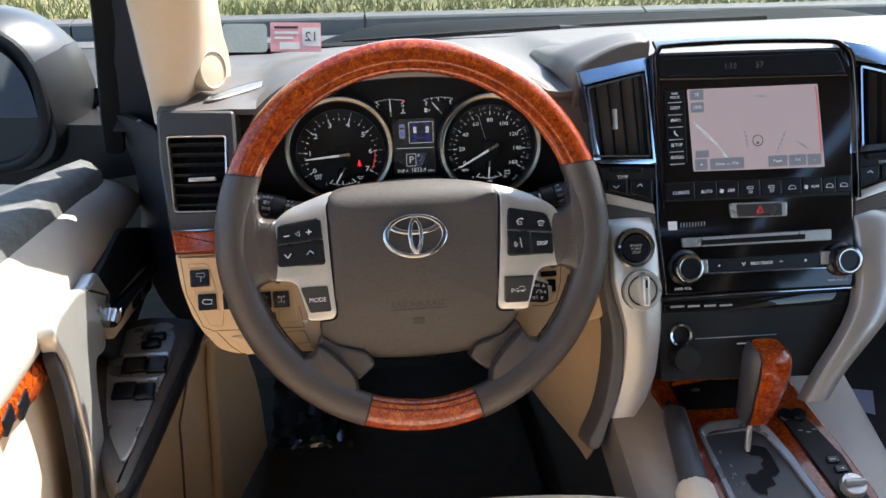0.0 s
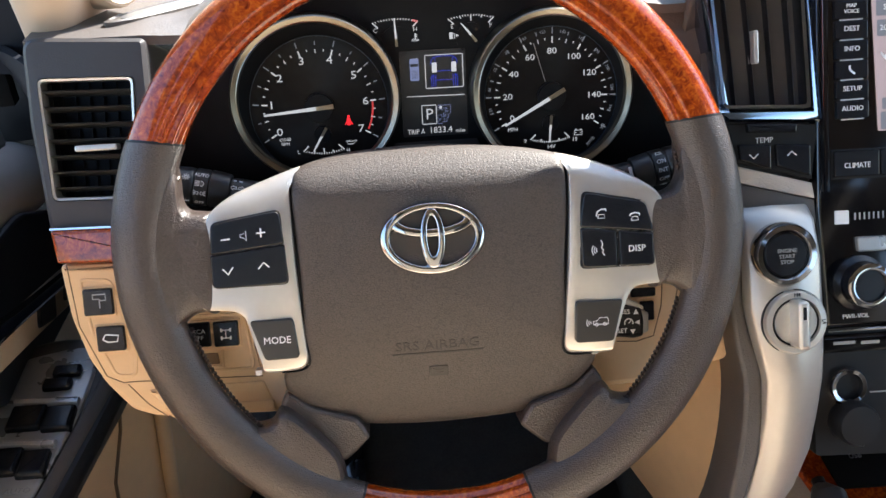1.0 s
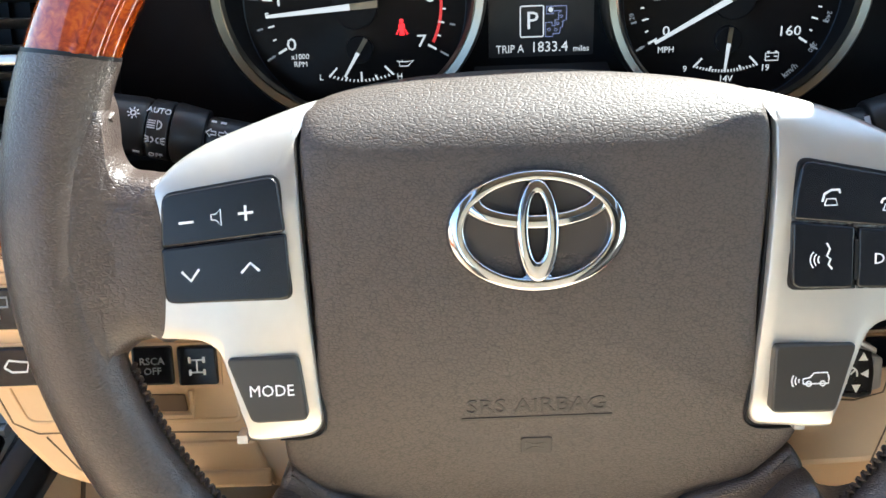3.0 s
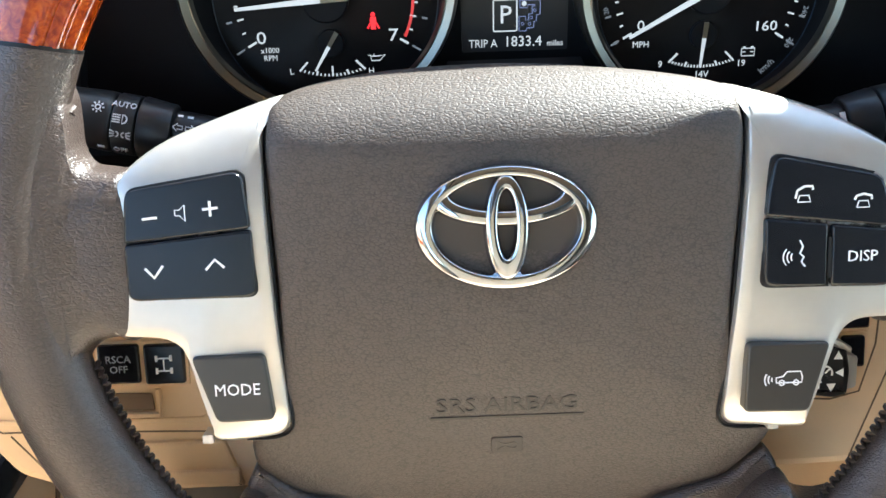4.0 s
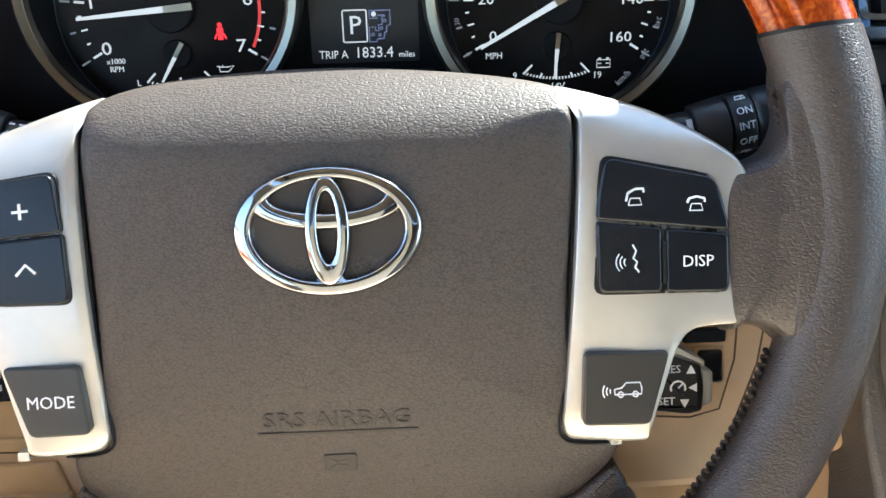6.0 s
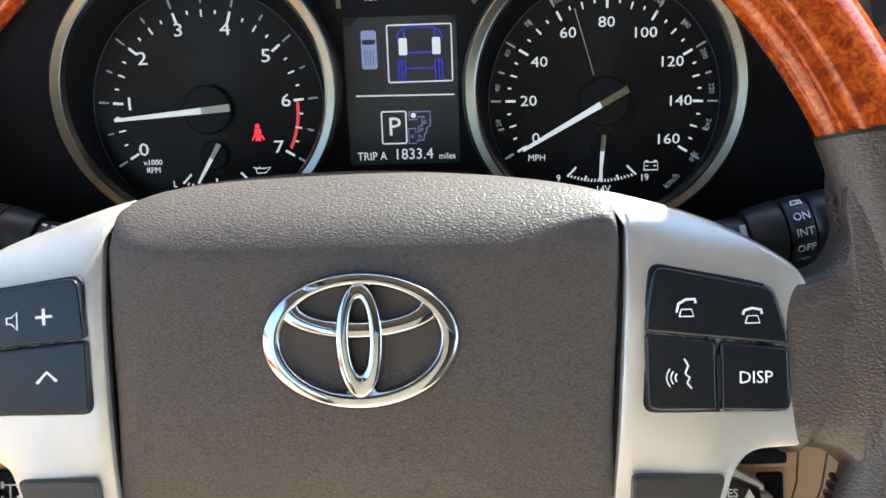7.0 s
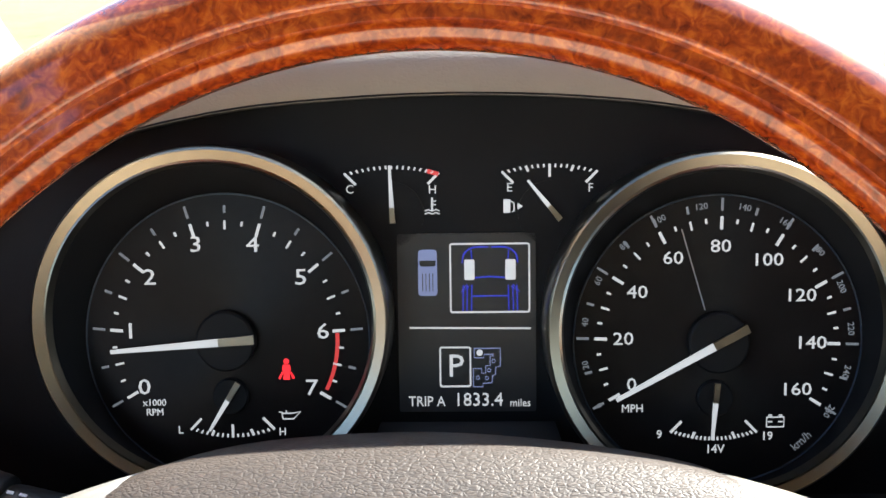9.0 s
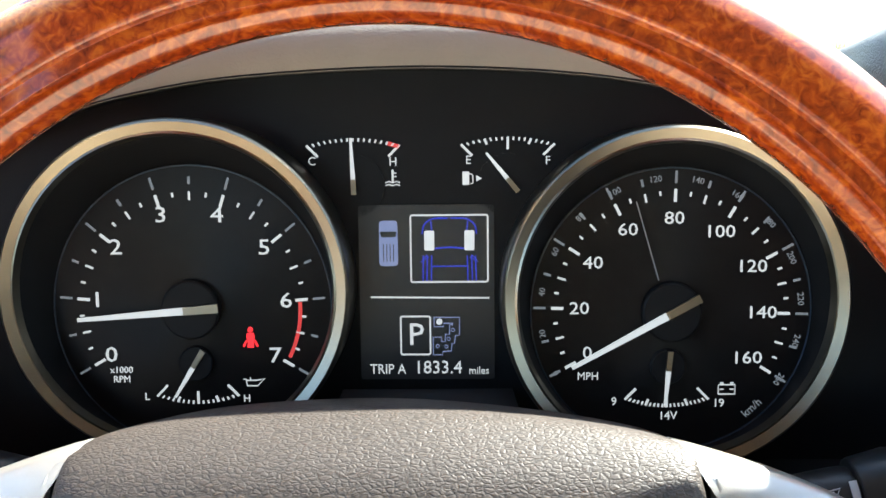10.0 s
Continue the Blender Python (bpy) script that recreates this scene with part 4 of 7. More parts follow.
def dashboard():
    da = thing("dashboard", (0.25, 0.2, 1.1), "taupe grained dashboard with a tan lower half", "dashboard")
    cols = [-0.246 + 0.012 * i for i in range(93)]
    rows = []
    for s in [0, 0.02, 0.06, 0.12, 0.2, 0.3, 0.45, 0.6, 0.8, 1.0]:
        row = []
        for u in cols:
            p = fr(u, front_v(u), -0.0300 - 0.0100 * smooth((u + 0.175) / 0.02) * (1 - smooth((u - 0.12) / 0.07)))
            zb = 1.318 + 0.014 * smooth((u + 0.2) / 0.6)
            y = p.y + (BASE_Y + 0.03 - p.y) * s
            z = p.z + (zb - p.z) * s ** 0.9 + 0.010 * math.sin(math.pi * min(1, s * 1.6)) * (1 - s)
            row.append((u, y, z))
        rows.append(row)
    part("top_skin", slab(rows, 0.006, (0, 0, -1)), DASH, da, "soft grained upper dashboard", ONE)
    # visor lip over the cluster
    lip = [[(p[0], p[1] + d, p[2] + w) for p in ARCH if p[1] > 0.06] for d, w in ((0.0, -0.001), (0.004, 0.0020), (0.009, 0.0026), (0.014, 0.0015), (0.0178, -0.0030))]
    part("visor", slab(lip, 0.003, (0, 1, -0.3)), HOOD, da, "grey grained cluster hood")
    # padded hump over the vent beside the stack
    hump = []
    for near, far, back in (((0.1750, 0.088, 1.362), (0.1650, 0.150, 1.370), (0.170, 0.270, 1.347)), ((0.1760, 0.086, 1.370), (0.1680, 0.150, 1.376), (0.173, 0.270, 1.350)), ((0.1775, 0.084, 1.378), (0.1725, 0.153, 1.382), (0.178, 0.270, 1.353)),
                            ((0.1835, 0.084, 1.3865), (0.187, 0.155, 1.389), (0.196, 0.270, 1.356)), ((0.213, 0.089, 1.4010), (0.220, 0.150, 1.400), (0.226, 0.270, 1.360)), ((0.240, 0.091, 1.4070), (0.244, 0.145, 1.405), (0.248, 0.270, 1.363)), ((0.2545, 0.092, 1.4065), (0.256, 0.140, 1.405), (0.258, 0.270, 1.363))):
        n, f, b = Vector(near), Vector(far), Vector(back)
        hump.append([tuple(n + Vector((0, 0.006, -0.045))), tuple(n), tuple(n.lerp(f, 0.3) + Vector((0, 0, 0.0012))), tuple(n.lerp(f, 0.65) + Vector((0, 0, 0.0015))), tuple(f), tuple(f.lerp(b, 0.35) - Vector((0, 0, 0.001))), tuple(f.lerp(b, 0.7)), tuple(b)])
    part("vent_hood", slab(sheet([list(r) for r in zip(*hump)], 3), 0.004), DASH, da, "grained padded hump over the vent", ONE, 60)
    # fascia beside the cluster
    outer = rounded([(-0.2405, 0.014), (-0.171, 0.014), (-0.171, 0.134), (-0.2460, 0.138), (-0.2458, 0.083), (-0.2430, 0.050)], [0.004, 0.004, 0.004, 0.010, 0.004, 0.004])
    hole = rounded([(-0.2366, 0.0358), (-0.1827, 0.0342), (-0.1792, 0.1112), (-0.2388, 0.1129), (-0.2381, 0.0850), (-0.2373, 0.0560)], 0.004)
    bm = bmesh.new()
    join(bm, [[bm.verts.new((*p, w)) for p in o] for o, w in ((outer, -0.10), (outer, -0.0290), (offset_in(outer, 0.0025), -0.0265), (hole, -0.0262), (hole, -0.060))])
    part("fascia", bm, TAUPE_SHADED, da)
    part("fascia", plate(rounded([(0.187, 0.014), (0.262, 0.0), (0.262, 0.168), (0.187, 0.150)], 0.004), -0.10, -0.0285, 0.003), TAUPE, da)
    part("fascia", plate(rounded([(0.255, -0.09), (0.86, -0.09), (0.86, 0.168), (0.255, 0.168)], 0.004), -0.12, -0.034, 0.003), TAUPE, da)
    part("trim_strip", plate(rounded([(-0.2395, 0.0182), (-0.168, 0.0165), (-0.168, -0.0055), (-0.2372, -0.0030)], 0.002), -0.07, -0.0215, 0.0025, 3), WOOD, da, "glossy burl wood strip")
    part("trim_edge", stroke([(-0.2395, 0.0190), (-0.170, 0.0175)], 0.0012, -0.024, 0.002), CHROME, da)
    part("hood_cheek", plate(rounded([(0.100, 0.1590), (0.130, 0.1440), (0.160, 0.1240), (0.184, 0.0850), (0.186, 0.0200), (0.200, 0.0200), (0.200, 0.1350), (0.178, 0.1355), (0.157, 0.1365), (0.140, 0.1440), (0.118, 0.1600)], 0.003), -0.070, -0.0405, 0.002), DASH, da)
    # tan lower half
    low = [(-0.2390, -0.0045), (-0.168, -0.006), (-0.120, -0.010), (0.0, -0.012), (0.150, -0.008), (0.205, -0.004), (0.2, -0.05), (0.196, -0.10), (0.14, -0.112), (0.0, -0.115), (-0.12, -0.112), (-0.186, -0.109), (-0.2020, -0.1030), (-0.2170, -0.0850), (-0.2265, -0.0680), (-0.2350, -0.0400)]
    part("lower_panel", plate(rounded(low, 0.004), -0.09, -0.030, 0.004), TAN, da, "tan plastic lower panel")
    # joints of the lower panel
    for line in ([(-0.2340, -0.0050), (-0.2300, -0.0450), (-0.2160, -0.0790), (-0.2060, -0.0840), (-0.1975, -0.0840), (-0.1608, -0.0851), (-0.1165, -0.0866), (-0.1200, -0.0646)],
                 [(-0.2030, -0.0855), (-0.1910, -0.0998), (-0.1800, -0.1085)],
                 [(0.1532, -0.0300), (0.1510, -0.0600), (0.1450, -0.0800), (0.1330, -0.0830), (0.1200, -0.0820)], [(0.1660, -0.0300), (0.1600, -0.0620), (0.1410, -0.1110)]):
        part("panel_joint", sweep([(*p, -0.0300) for p in line], ring_section(0.0004, 0.0004, 6)), TAN_DARK, da)
    # raised frame round the switches
    for line in ([(-0.2270, -0.0150), (-0.2080, -0.0165), (-0.2045, -0.0300), (-0.1960, -0.0660), (-0.1975, -0.0800), (-0.2100, -0.0790), (-0.2220, -0.0500)], [(-0.1660, -0.0440), (-0.1260, -0.0440), (-0.1225, -0.0660), (-0.1215, -0.0810), (-0.1640, -0.0805), (-0.1690, -0.0600)]):
        part("panel_ridge", sweep([(*p, -0.0300) for p in rounded(line, 0.004)], ring_section(0.0011, 0.0009, 8), True), TAN, da)
    # column cover
    col = [[(0.062 * math.cos(a) * k, -0.03 + 0.055 * math.sin(a) * k, w) for a in [2 * math.pi * i / 28 for i in range(28)]] for k, w in ((1.0, -0.022), (1.06, -0.04), (1.1, -0.10))]
    part("column_cover", loft(col), BLACK, da)
    return da


dashboard()


SILVER_DULL = material("dull_silver", (0.20, 0.20, 0.20), 0.45, metal=0.6, var=0.1)


def side_demister():
    d = thing("demister_outlet", (-0.17, 0.12, 1.36), "oval dashboard demister outlet with a silver insert", "outlet")
    rows = []
    ax, ay = Vector((0.030, 0.046, -0.0060)), Vector((0.0085, -0.0055, 0.0005))
    ring = lambda k, z: [tuple(Vector((-0.166, 0.158, 1.3552 + z)) + ax * k * math.copysign(abs(math.cos(t)) ** 0.8, math.cos(t)) + ay * k * math.sin(t)) for t in [i * math.pi / 16 for i in range(32)]]
    part("frame", loft([ring(1.12, -0.006), ring(1.12, 0.0010), ring(1.04, 0.0020), ring(1.0, 0.0010)]), TAUPE, d, "", ONE)
    part("insert", loft([ring(0.86, 0.0), ring(0.86, 0.0014), ring(0.80, 0.0018)]), SILVER_DULL, d, "silver insert", ONE)


side_demister()


def air_vent(label, quad, w, slats, vertical, tab, frame_mt, group="air vents"):
    """A vent in a frame with that outline: four corners, anticlockwise from the lower left."""
    q = [Vector(p) for p in quad]
    mid = sum(q, Vector((0, 0))) / 4
    v = thing("air_vent", fr(mid.x, q[0].y, w - 0.02), label, "air vent", group)
    outer, inner = rounded(quad, 0.004), rounded(offset_in(quad, 0.0022 if vertical else 0.0014), 0.003)
    bm = bmesh.new()
    a, b, c, d = ([bm.verts.new((*p, h)) for p in o] for o, h in ((outer, w - 0.01), (outer, w + 0.001), (inner, w + 0.0005), (inner, w - 0.012)))
    join(bm, [a, b, c, d])
    part("frame", bm, frame_mt, v, "thin silver frame")
    part("duct", plate(offset_in(quad, 0.001), w - 0.030, w - 0.022), DEEP, v)
    lerp = lambda s, t: (q[0] * (1 - s) + q[1] * s) * (1 - t) + (q[3] * (1 - s) + q[2] * s) * t
    for i in range(slats):
        t = (i + 0.75) / (slats + 0.5)
        p0, p1 = (lerp(t, 0.015), lerp(t, 0.985)) if vertical else (lerp(0.012, t), lerp(0.988, t))
        n = Vector((-(p1 - p0).y, (p1 - p0).x)).normalized()
        sec = [(0.0009, -0.0035), (-0.0009, -0.0035), (-0.0007, 0.0), (0.0, 0.0004), (0.0007, 0.0)]
        rows = [[(p.x + n.x * (a_ + b_ * 0.55), p.y + n.y * (a_ + b_ * 0.55), w - 0.003 + b_ * 3.2) for a_, b_ in sec] for p in (p0, p1)]
        part("slat", loft(rows), BLACK if vertical else GREY_BTN, v)
    # vanes behind the slats
    for i in range(6):
        t = (i + 0.8) / 6.6
        p0, p1 = (lerp(0.02, t), lerp(0.98, t)) if vertical else (lerp(t, 0.02), lerp(t, 0.98))
        n = Vector((-(p1 - p0).y, (p1 - p0).x)).normalized() * 0.0006
        part("vane", plate([tuple(p0 - n), tuple(p0 + n), tuple(p1 + n), tuple(p1 - n)], w - 0.0225, w - 0.0190), DEEP, v)
    s, t, du, dv = tab
    p = lerp(s, t)
    part("tab", plate(rounded([(p.x - du, p.y - dv), (p.x + du, p.y - dv), (p.x + du, p.y + dv), (p.x - du, p.y + dv)], min(du, dv) * 0.8), w - 0.006, w + 0.0035, 0.001), SILVER, v, "satin silver tab")
    return v


air_vent("black dashboard vent with level slats in a silver frame", [(-0.2358, 0.0366), (-0.1835, 0.0350), (-0.1800, 0.1104), (-0.2380, 0.1121)], -0.0255, 7, False, (0.56, 0.43, 0.0130, 0.0020), SILVER)


# ---- centre stack ----
SCREEN = glow("map_screen", (0.72, 0.57, 0.60), 0.105, 0.22)
SCREEN_DARK = glow("map_button", (0.30, 0.32, 0.38), 0.10, 0.2)
CYAN = glow("clock_segments", (0.25, 0.35, 0.40), 0.02, 0.12)
SILVER_DK = material("stack_silver", (0.42, 0.42, 0.42), 0.28, metal=0.6, var=0.05, bump=0.05, scale=220)
# silver vent trim; the blue of the reflected sky is put into its colour
SKYTRIM = material("vent_trim_sky_tint", (0.28, 0.35, 0.45), 0.16, metal=1.0, var=0.04)


def between(p, q, t):
    return (p[0] + (q[0] - p[0]) * t, p[1] + (q[1] - p[1]) * t)


def centre_stack():
    cs = thing("centre_stack", fr(0.365, -0.09, -0.05), "piano-black centre stack with map screen, buttons and two knobs", "centre stack")
    F = -0.018
    body = rounded([(0.2560, 0.1720), (0.4640, 0.1700), (0.4760, 0.1450), (0.4735, -0.0130), (0.4735, -0.0860), (0.2590, -0.0815), (0.2540, -0.0060)], 0.004)
    part("panel", plate(body, -0.06, F, 0.003, 3), GLOSS, cs, "piano-black front")
    # rounded edge over the top and down the sides
    hoop = curve([(0.2600, 0.010), (0.2605, 0.140), (0.2630, 0.1730), (0.2820, 0.1790), (0.3600, 0.1800), (0.4400, 0.1775), (0.4660, 0.1715), (0.4780, 0.1450), (0.4790, 0.010)], 6, False)
    part("surround", sweep([(*p, F - 0.002) for p in hoop], ring_section(0.0026, 0.0046, 10, 3)), GLOSS, cs, "piano-black rounded edge")
    part("top_band", slab([[(0.262, 0.176, F), (0.36, 0.178, F), (0.462, 0.174, F)], [(0.264, 0.186, F - 0.014), (0.36, 0.188, F - 0.014), (0.460, 0.184, F - 0.014)]], 0.006, (0, 0, -1)), GLOSS, cs)
    bar = part("clock_bar", plate(rounded([(0.2605, 0.1660), (0.4585, 0.1645), (0.4680, 0.1420), (0.2640, 0.1465)], 0.003), F - 0.002, F + 0.0015, 0.0008), BUTTON, cs, "dark clock and passenger lamp display")
    words("lettering", "1:10", 0.0090, 0.3400, 0.1548, F + 0.0017, CYAN, bar, squeeze=0.9)
    words("lettering", "57", 0.0090, 0.3720, 0.1548, F + 0.0017, CYAN, bar)
    part("chrome_line", sweep([(0.2630, 0.1445, F + 0.001), (0.36, 0.1420, F + 0.001), (0.4690, 0.1400, F + 0.001)], ring_section(0.0012, 0.0012, 6)), CHROME, cs)
    # screen
    sc = part("screen", plate(rounded([(0.2925, 0.1328), (0.4358, 0.1324), (0.4410, 0.0446), (0.2962, 0.0476)], 0.0015), F - 0.002, F + 0.0012, 0.0004), SCREEN, cs, "lit pink navigation map screen")
    W2 = F + 0.0013
    bm = bmesh.new()
    for pts in ([(0.298, 0.098), (0.309, 0.086), (0.322, 0.074), (0.336, 0.0570)], [(0.301, 0.0965), (0.315, 0.0830), (0.325, 0.0715), (0.331, 0.0600)]):
        stroke(curve(pts, 4, False), 0.0014, W2, 0.0002, bm=bm)
    part("road_line", bm, PRINT, sc)
    part("road_line", stroke([(0.4330, 0.130), (0.4352, 0.108), (0.4375, 0.060)], 0.0010, W2, 0.0002), DULLRED, sc)
    part("position_ring", stroke([(0.3672 + 0.0056 * math.cos(t), 0.0763 + 0.0056 * math.sin(t)) for t in [i * math.pi / 12 for i in range(25)]], 0.0007, W2, 0.0002), BLACK, sc)
    part("position_mark", plate([(0.3655, 0.0730), (0.3690, 0.0730), (0.3672, 0.0760)], W2, W2 + 0.0002), BLACK, sc)
    for a, b in (((0.353, 0.0900), (0.356, 0.0680)), ((0.388, 0.0630), (0.399, 0.0850)), ((0.412, 0.0720), (0.424, 0.0650)), ((0.366, 0.1235), (0.378, 0.1215))):
        bm = bmesh.new()
        for i in range(5):
            p, q = between(a, b, i / 5 + 0.02), between(a, b, i / 5 + 0.14)
            stroke([p, q], 0.0016, W2, 0.0002, bm=bm)
        part("street_name_bar", bm, GREYPRINT, sc)
    for u0, u1, v0, v1, txt in ((0.2950, 0.3095, 0.1215, 0.1320, "SE"), (0.2955, 0.3095, 0.1085, 0.1190, "200ft"), (0.2975, 0.3110, 0.0485, 0.0600, "+"), (0.3140, 0.3510, 0.0482, 0.0600, "Show on Map"), (0.3780, 0.3990, 0.0480, 0.0595, "Mark"), (0.4010, 0.4200, 0.0478, 0.0593, "Off"), (0.4215, 0.4370, 0.0475, 0.0590, "-"), (0.2985, 0.3130, 0.0615, 0.0690, "")):
        b = part("screen_key", box(u0, u1, v0, v1, W2, W2 + 0.0003, 0.001), SCREEN_DARK, sc)
        if txt:
            words("lettering", txt, 0.0052 if len(txt) < 8 else 0.0046, (u0 + u1) / 2, (v0 + v1) / 2, W2 + 0.0005, PRINT, sc)
    # key column
    for i, txt in enumerate(("MAP\nVOICE", "DEST", "INFO", "", "SETUP", "AUDIO")):
        v1 = 0.1322 - i * 0.01275
        b = part("key", box(0.2672 + 0.0001 * i, 0.2892, v1 - 0.0116, v1, F - 0.001, F + 0.0022, 0.0012, 0.0006), BUTTON, cs)
        if txt:
            words("lettering", txt, 0.0046 if i else 0.0036, 0.2783, v1 - 0.0052, F + 0.0024, PRINT, b)
        else:
            part("mark", stroke(curve([(0.2765, v1 - 0.0030), (0.2768, v1 - 0.0058), (0.2800, v1 - 0.0086)], 4, False), 0.0012, F + 0.0022), PRINT, b)
        part("key_line", stroke([(0.2710, v1 - 0.0122), (0.2862, v1 - 0.0120)], 0.0007, F + 0.0008), PRINT, cs)
    # climate row
    edges = [0.2650, 0.2965, 0.3205, 0.3445, 0.3680, 0.3915, 0.4140, 0.4370, 0.4525, 0.4690]
    texts = ["CLIMATE", "AUTO", "OFF", "", "", "", "REAR", "", ""]
    part("key_seat", plate([(0.2640, 0.0372), (0.4705, 0.0345), (0.4685, 0.0132), (0.2640, 0.0178)], F - 0.001, F + 0.0006), BLACK, cs)
    for i, txt in enumerate(texts):
        u0, u1 = edges[i] + 0.0005, edges[i + 1] - 0.0005
        dv = -0.0022 * (u0 - 0.265) / 0.2
        b = part("climate_key", plate(rounded([(u0, 0.0190 + dv), (u1, 0.0188 + dv), (u1, 0.0358 + dv), (u0, 0.0360 + dv)], 0.001), F - 0.001, F + 0.0026, 0.0008), BUTTON, cs)
        um, vm = (u0 + u1) / 2, 0.0262 + dv
        if txt:
            words("lettering", txt, 0.0050 if i != 6 else 0.0042, um + (0.003 if txt in ("OFF", "REAR") else 0), vm, F + 0.0028, PRINT, b, squeeze=0.9)
        if i in (2, 6):
            bm = bmesh.new()
            for k in range(4):
                a = k * math.pi / 2 + 0.4
                plate(circle(u0 + 0.004 + 0.0014 * math.cos(a), vm + 0.0014 * math.sin(a), 0.0010, 8), F + 0.0026, F + 0.0029, bm=bm)
            part("mark", bm, PRINT, b)
        if i in (3, 4):
            bm = stroke([(um - 0.0035, vm + 0.001), (um - 0.0028, vm + 0.0032), (um + 0.0028, vm + 0.0032), (um + 0.0035, vm + 0.001), (um - 0.0035, vm + 0.001)], 0.0005, F + 0.0026)
            for q in (-0.0016, 0, 0.0016):
                stroke(curve([(um + q, vm - 0.004), (um + q + 0.0006, vm - 0.002), (um + q, vm)], 3, False), 0.0004, F + 0.0026, bm=bm)
            part("mark", bm, PRINT, b)
        if i in (5, 7, 8):
            bm = stroke([(um - 0.004, vm - 0.0016), (um - 0.0034, vm + 0.0004), (um - 0.0018, vm + 0.0022), (um + 0.0016, vm + 0.0022), (um + 0.0040, vm + 0.0002), (um + 0.004, vm - 0.0016), (um - 0.004, vm - 0.0016)], 0.0005, F + 0.0026)
            part("mark", bm, PRINT, b)
    # hazard switch
    hz = part("hazard_switch", plate(rounded([(0.3330, 0.0122), (0.3965, 0.0108), (0.3965, -0.0052), (0.3345, -0.0036)], 0.003), F - 0.002, F + 0.003, 0.001), SILVER_DK, cs, "hazard switch in a silver frame")
    part("key", plate(rounded([(0.3400, 0.0106), (0.3905, 0.0094), (0.3905, -0.0038), (0.3410, -0.0024)], 0.002), F + 0.002, F + 0.0045, 0.001), GREY_BTN, hz)
    part("triangle", stroke([(0.3618, 0.0012), (0.3690, 0.0010), (0.3655, 0.0072), (0.3618, 0.0012)], 0.0007, F + 0.0045), RED, hz)
    # maker's plate of the radio: plain bars
    part("badge", plate(rounded([(0.2660, -0.0030), (0.2755, -0.0032), (0.2755, -0.0122), (0.2660, -0.0120)], 0.0008), F, F + 0.0008), PRINT, cs)
    for i in range(9):
        part("print_bar", stroke([(0.2800 + i * 0.0032, -0.0052), (0.2800 + i * 0.0032, -0.0098)], 0.0010, F, 0.0004), GREYPRINT, cs)
    # disc slot
    sl = part("disc_slot", plate(rounded([(0.2795, -0.0212), (0.4450, -0.0216), (0.4445, -0.0336), (0.2805, -0.0310)], 0.0016), F - 0.002, F + 0.0035, 0.001), SILVER_DK, cs, "silver-framed disc slot")
    part("slot", plate([(0.3000, -0.0245), (0.4150, -0.0250), (0.4150, -0.0305), (0.3000, -0.0296)], F + 0.002, F + 0.0038), DEEP, sl)
    # radio row
    part("radio_strip", plate(rounded([(0.2900, -0.0440), (0.4480, -0.0462), (0.4480, -0.0615), (0.2900, -0.0588)], 0.002), F - 0.001, F + 0.002, 0.0008), BUTTON, cs)
    part("chrome_line", sweep([(0.2960, -0.0600, F + 0.0025), (0.3700, -0.0612, F + 0.0025), (0.4420, -0.0628, F + 0.0025)], ring_section(0.0010, 0.0010, 6)), CHROME, cs)
    part("chrome_line", sweep([(0.2600, -0.0835, F + 0.001), (0.36, -0.0845, F + 0.001), (0.4730, -0.0862, F + 0.001)], ring_section(0.0010, 0.0010, 6)), CHROME, cs)
    words("lettering", "PRST-TRACK", 0.0046, 0.3665, -0.0530, F + 0.0022, PRINT, cs, squeeze=0.95)
    for u, k in ((0.3462, 1), (0.3880, -1)):
        part("mark", stroke([(u - 0.0018, -0.0520 + 0.0012 * k), (u, -0.0530 - 0.0012 * k), (u + 0.0018, -0.0520 + 0.0012 * k)], 0.0006, F + 0.002), PRINT, cs)
    part("mark", plate([(0.3178, -0.0534), (0.3208, -0.0534), (0.3193, -0.0512)], F + 0.002, F + 0.0023), PRINT, cs)
    part("mark", plate([(0.4145, -0.0515), (0.4145, -0.0550), (0.4175, -0.0532)], F + 0.002, F + 0.0023), PRINT, cs)
    words("lettering", "PWR-VOL", 0.0042, 0.2795, -0.0745, F + 0.0006, PRINT, cs)
    words("lettering", "TUNE-SCROLL", 0.0036, 0.4515, -0.0770, F + 0.0006, PRINT, cs)
    for u, v in ((0.2815, -0.0518), (0.4565, -0.0549)):
        kn = part("radio_knob", turned([(0.0185, F - 0.002), (0.0185, F + 0.0030), (0.0150, F + 0.0060), (0.0150, F + 0.0150), (0.0140, F + 0.0165), (0.0110, F + 0.0168), (0.0105, F + 0.0155), (0.001, F + 0.0155)], u, v, 36), BUTTON, cs, "black knob with a chrome ring")
        part("chrome_ring", turned([(0.0148, F + 0.0150), (0.0146, F + 0.0168), (0.0128, F + 0.0176), (0.0108, F + 0.0172), (0.0105, F + 0.0160)], u, v, 36, caps=False), CHROME, kn)
    for u in (0.3005, 0.4375):
        part("knob_key", box(u - 0.0055, u + 0.0055, -0.0588, -0.0452, F, F + 0.0045, 0.001, 0.0008), SILVER_DK, cs)
    # lower face with outlet and drawer
    lo = thing("storage_face", fr(0.36, -0.165, -0.05), "black lower console face with a power socket and drawer", "console face")
    part("face", plate(rounded([(0.2545, -0.0835), (0.4735, -0.0880), (0.4735, -0.1120), (0.4370, -0.1640), (0.4260, -0.1800), (0.2545, -0.1720)], 0.003), -0.07, -0.026), BLACK, lo)
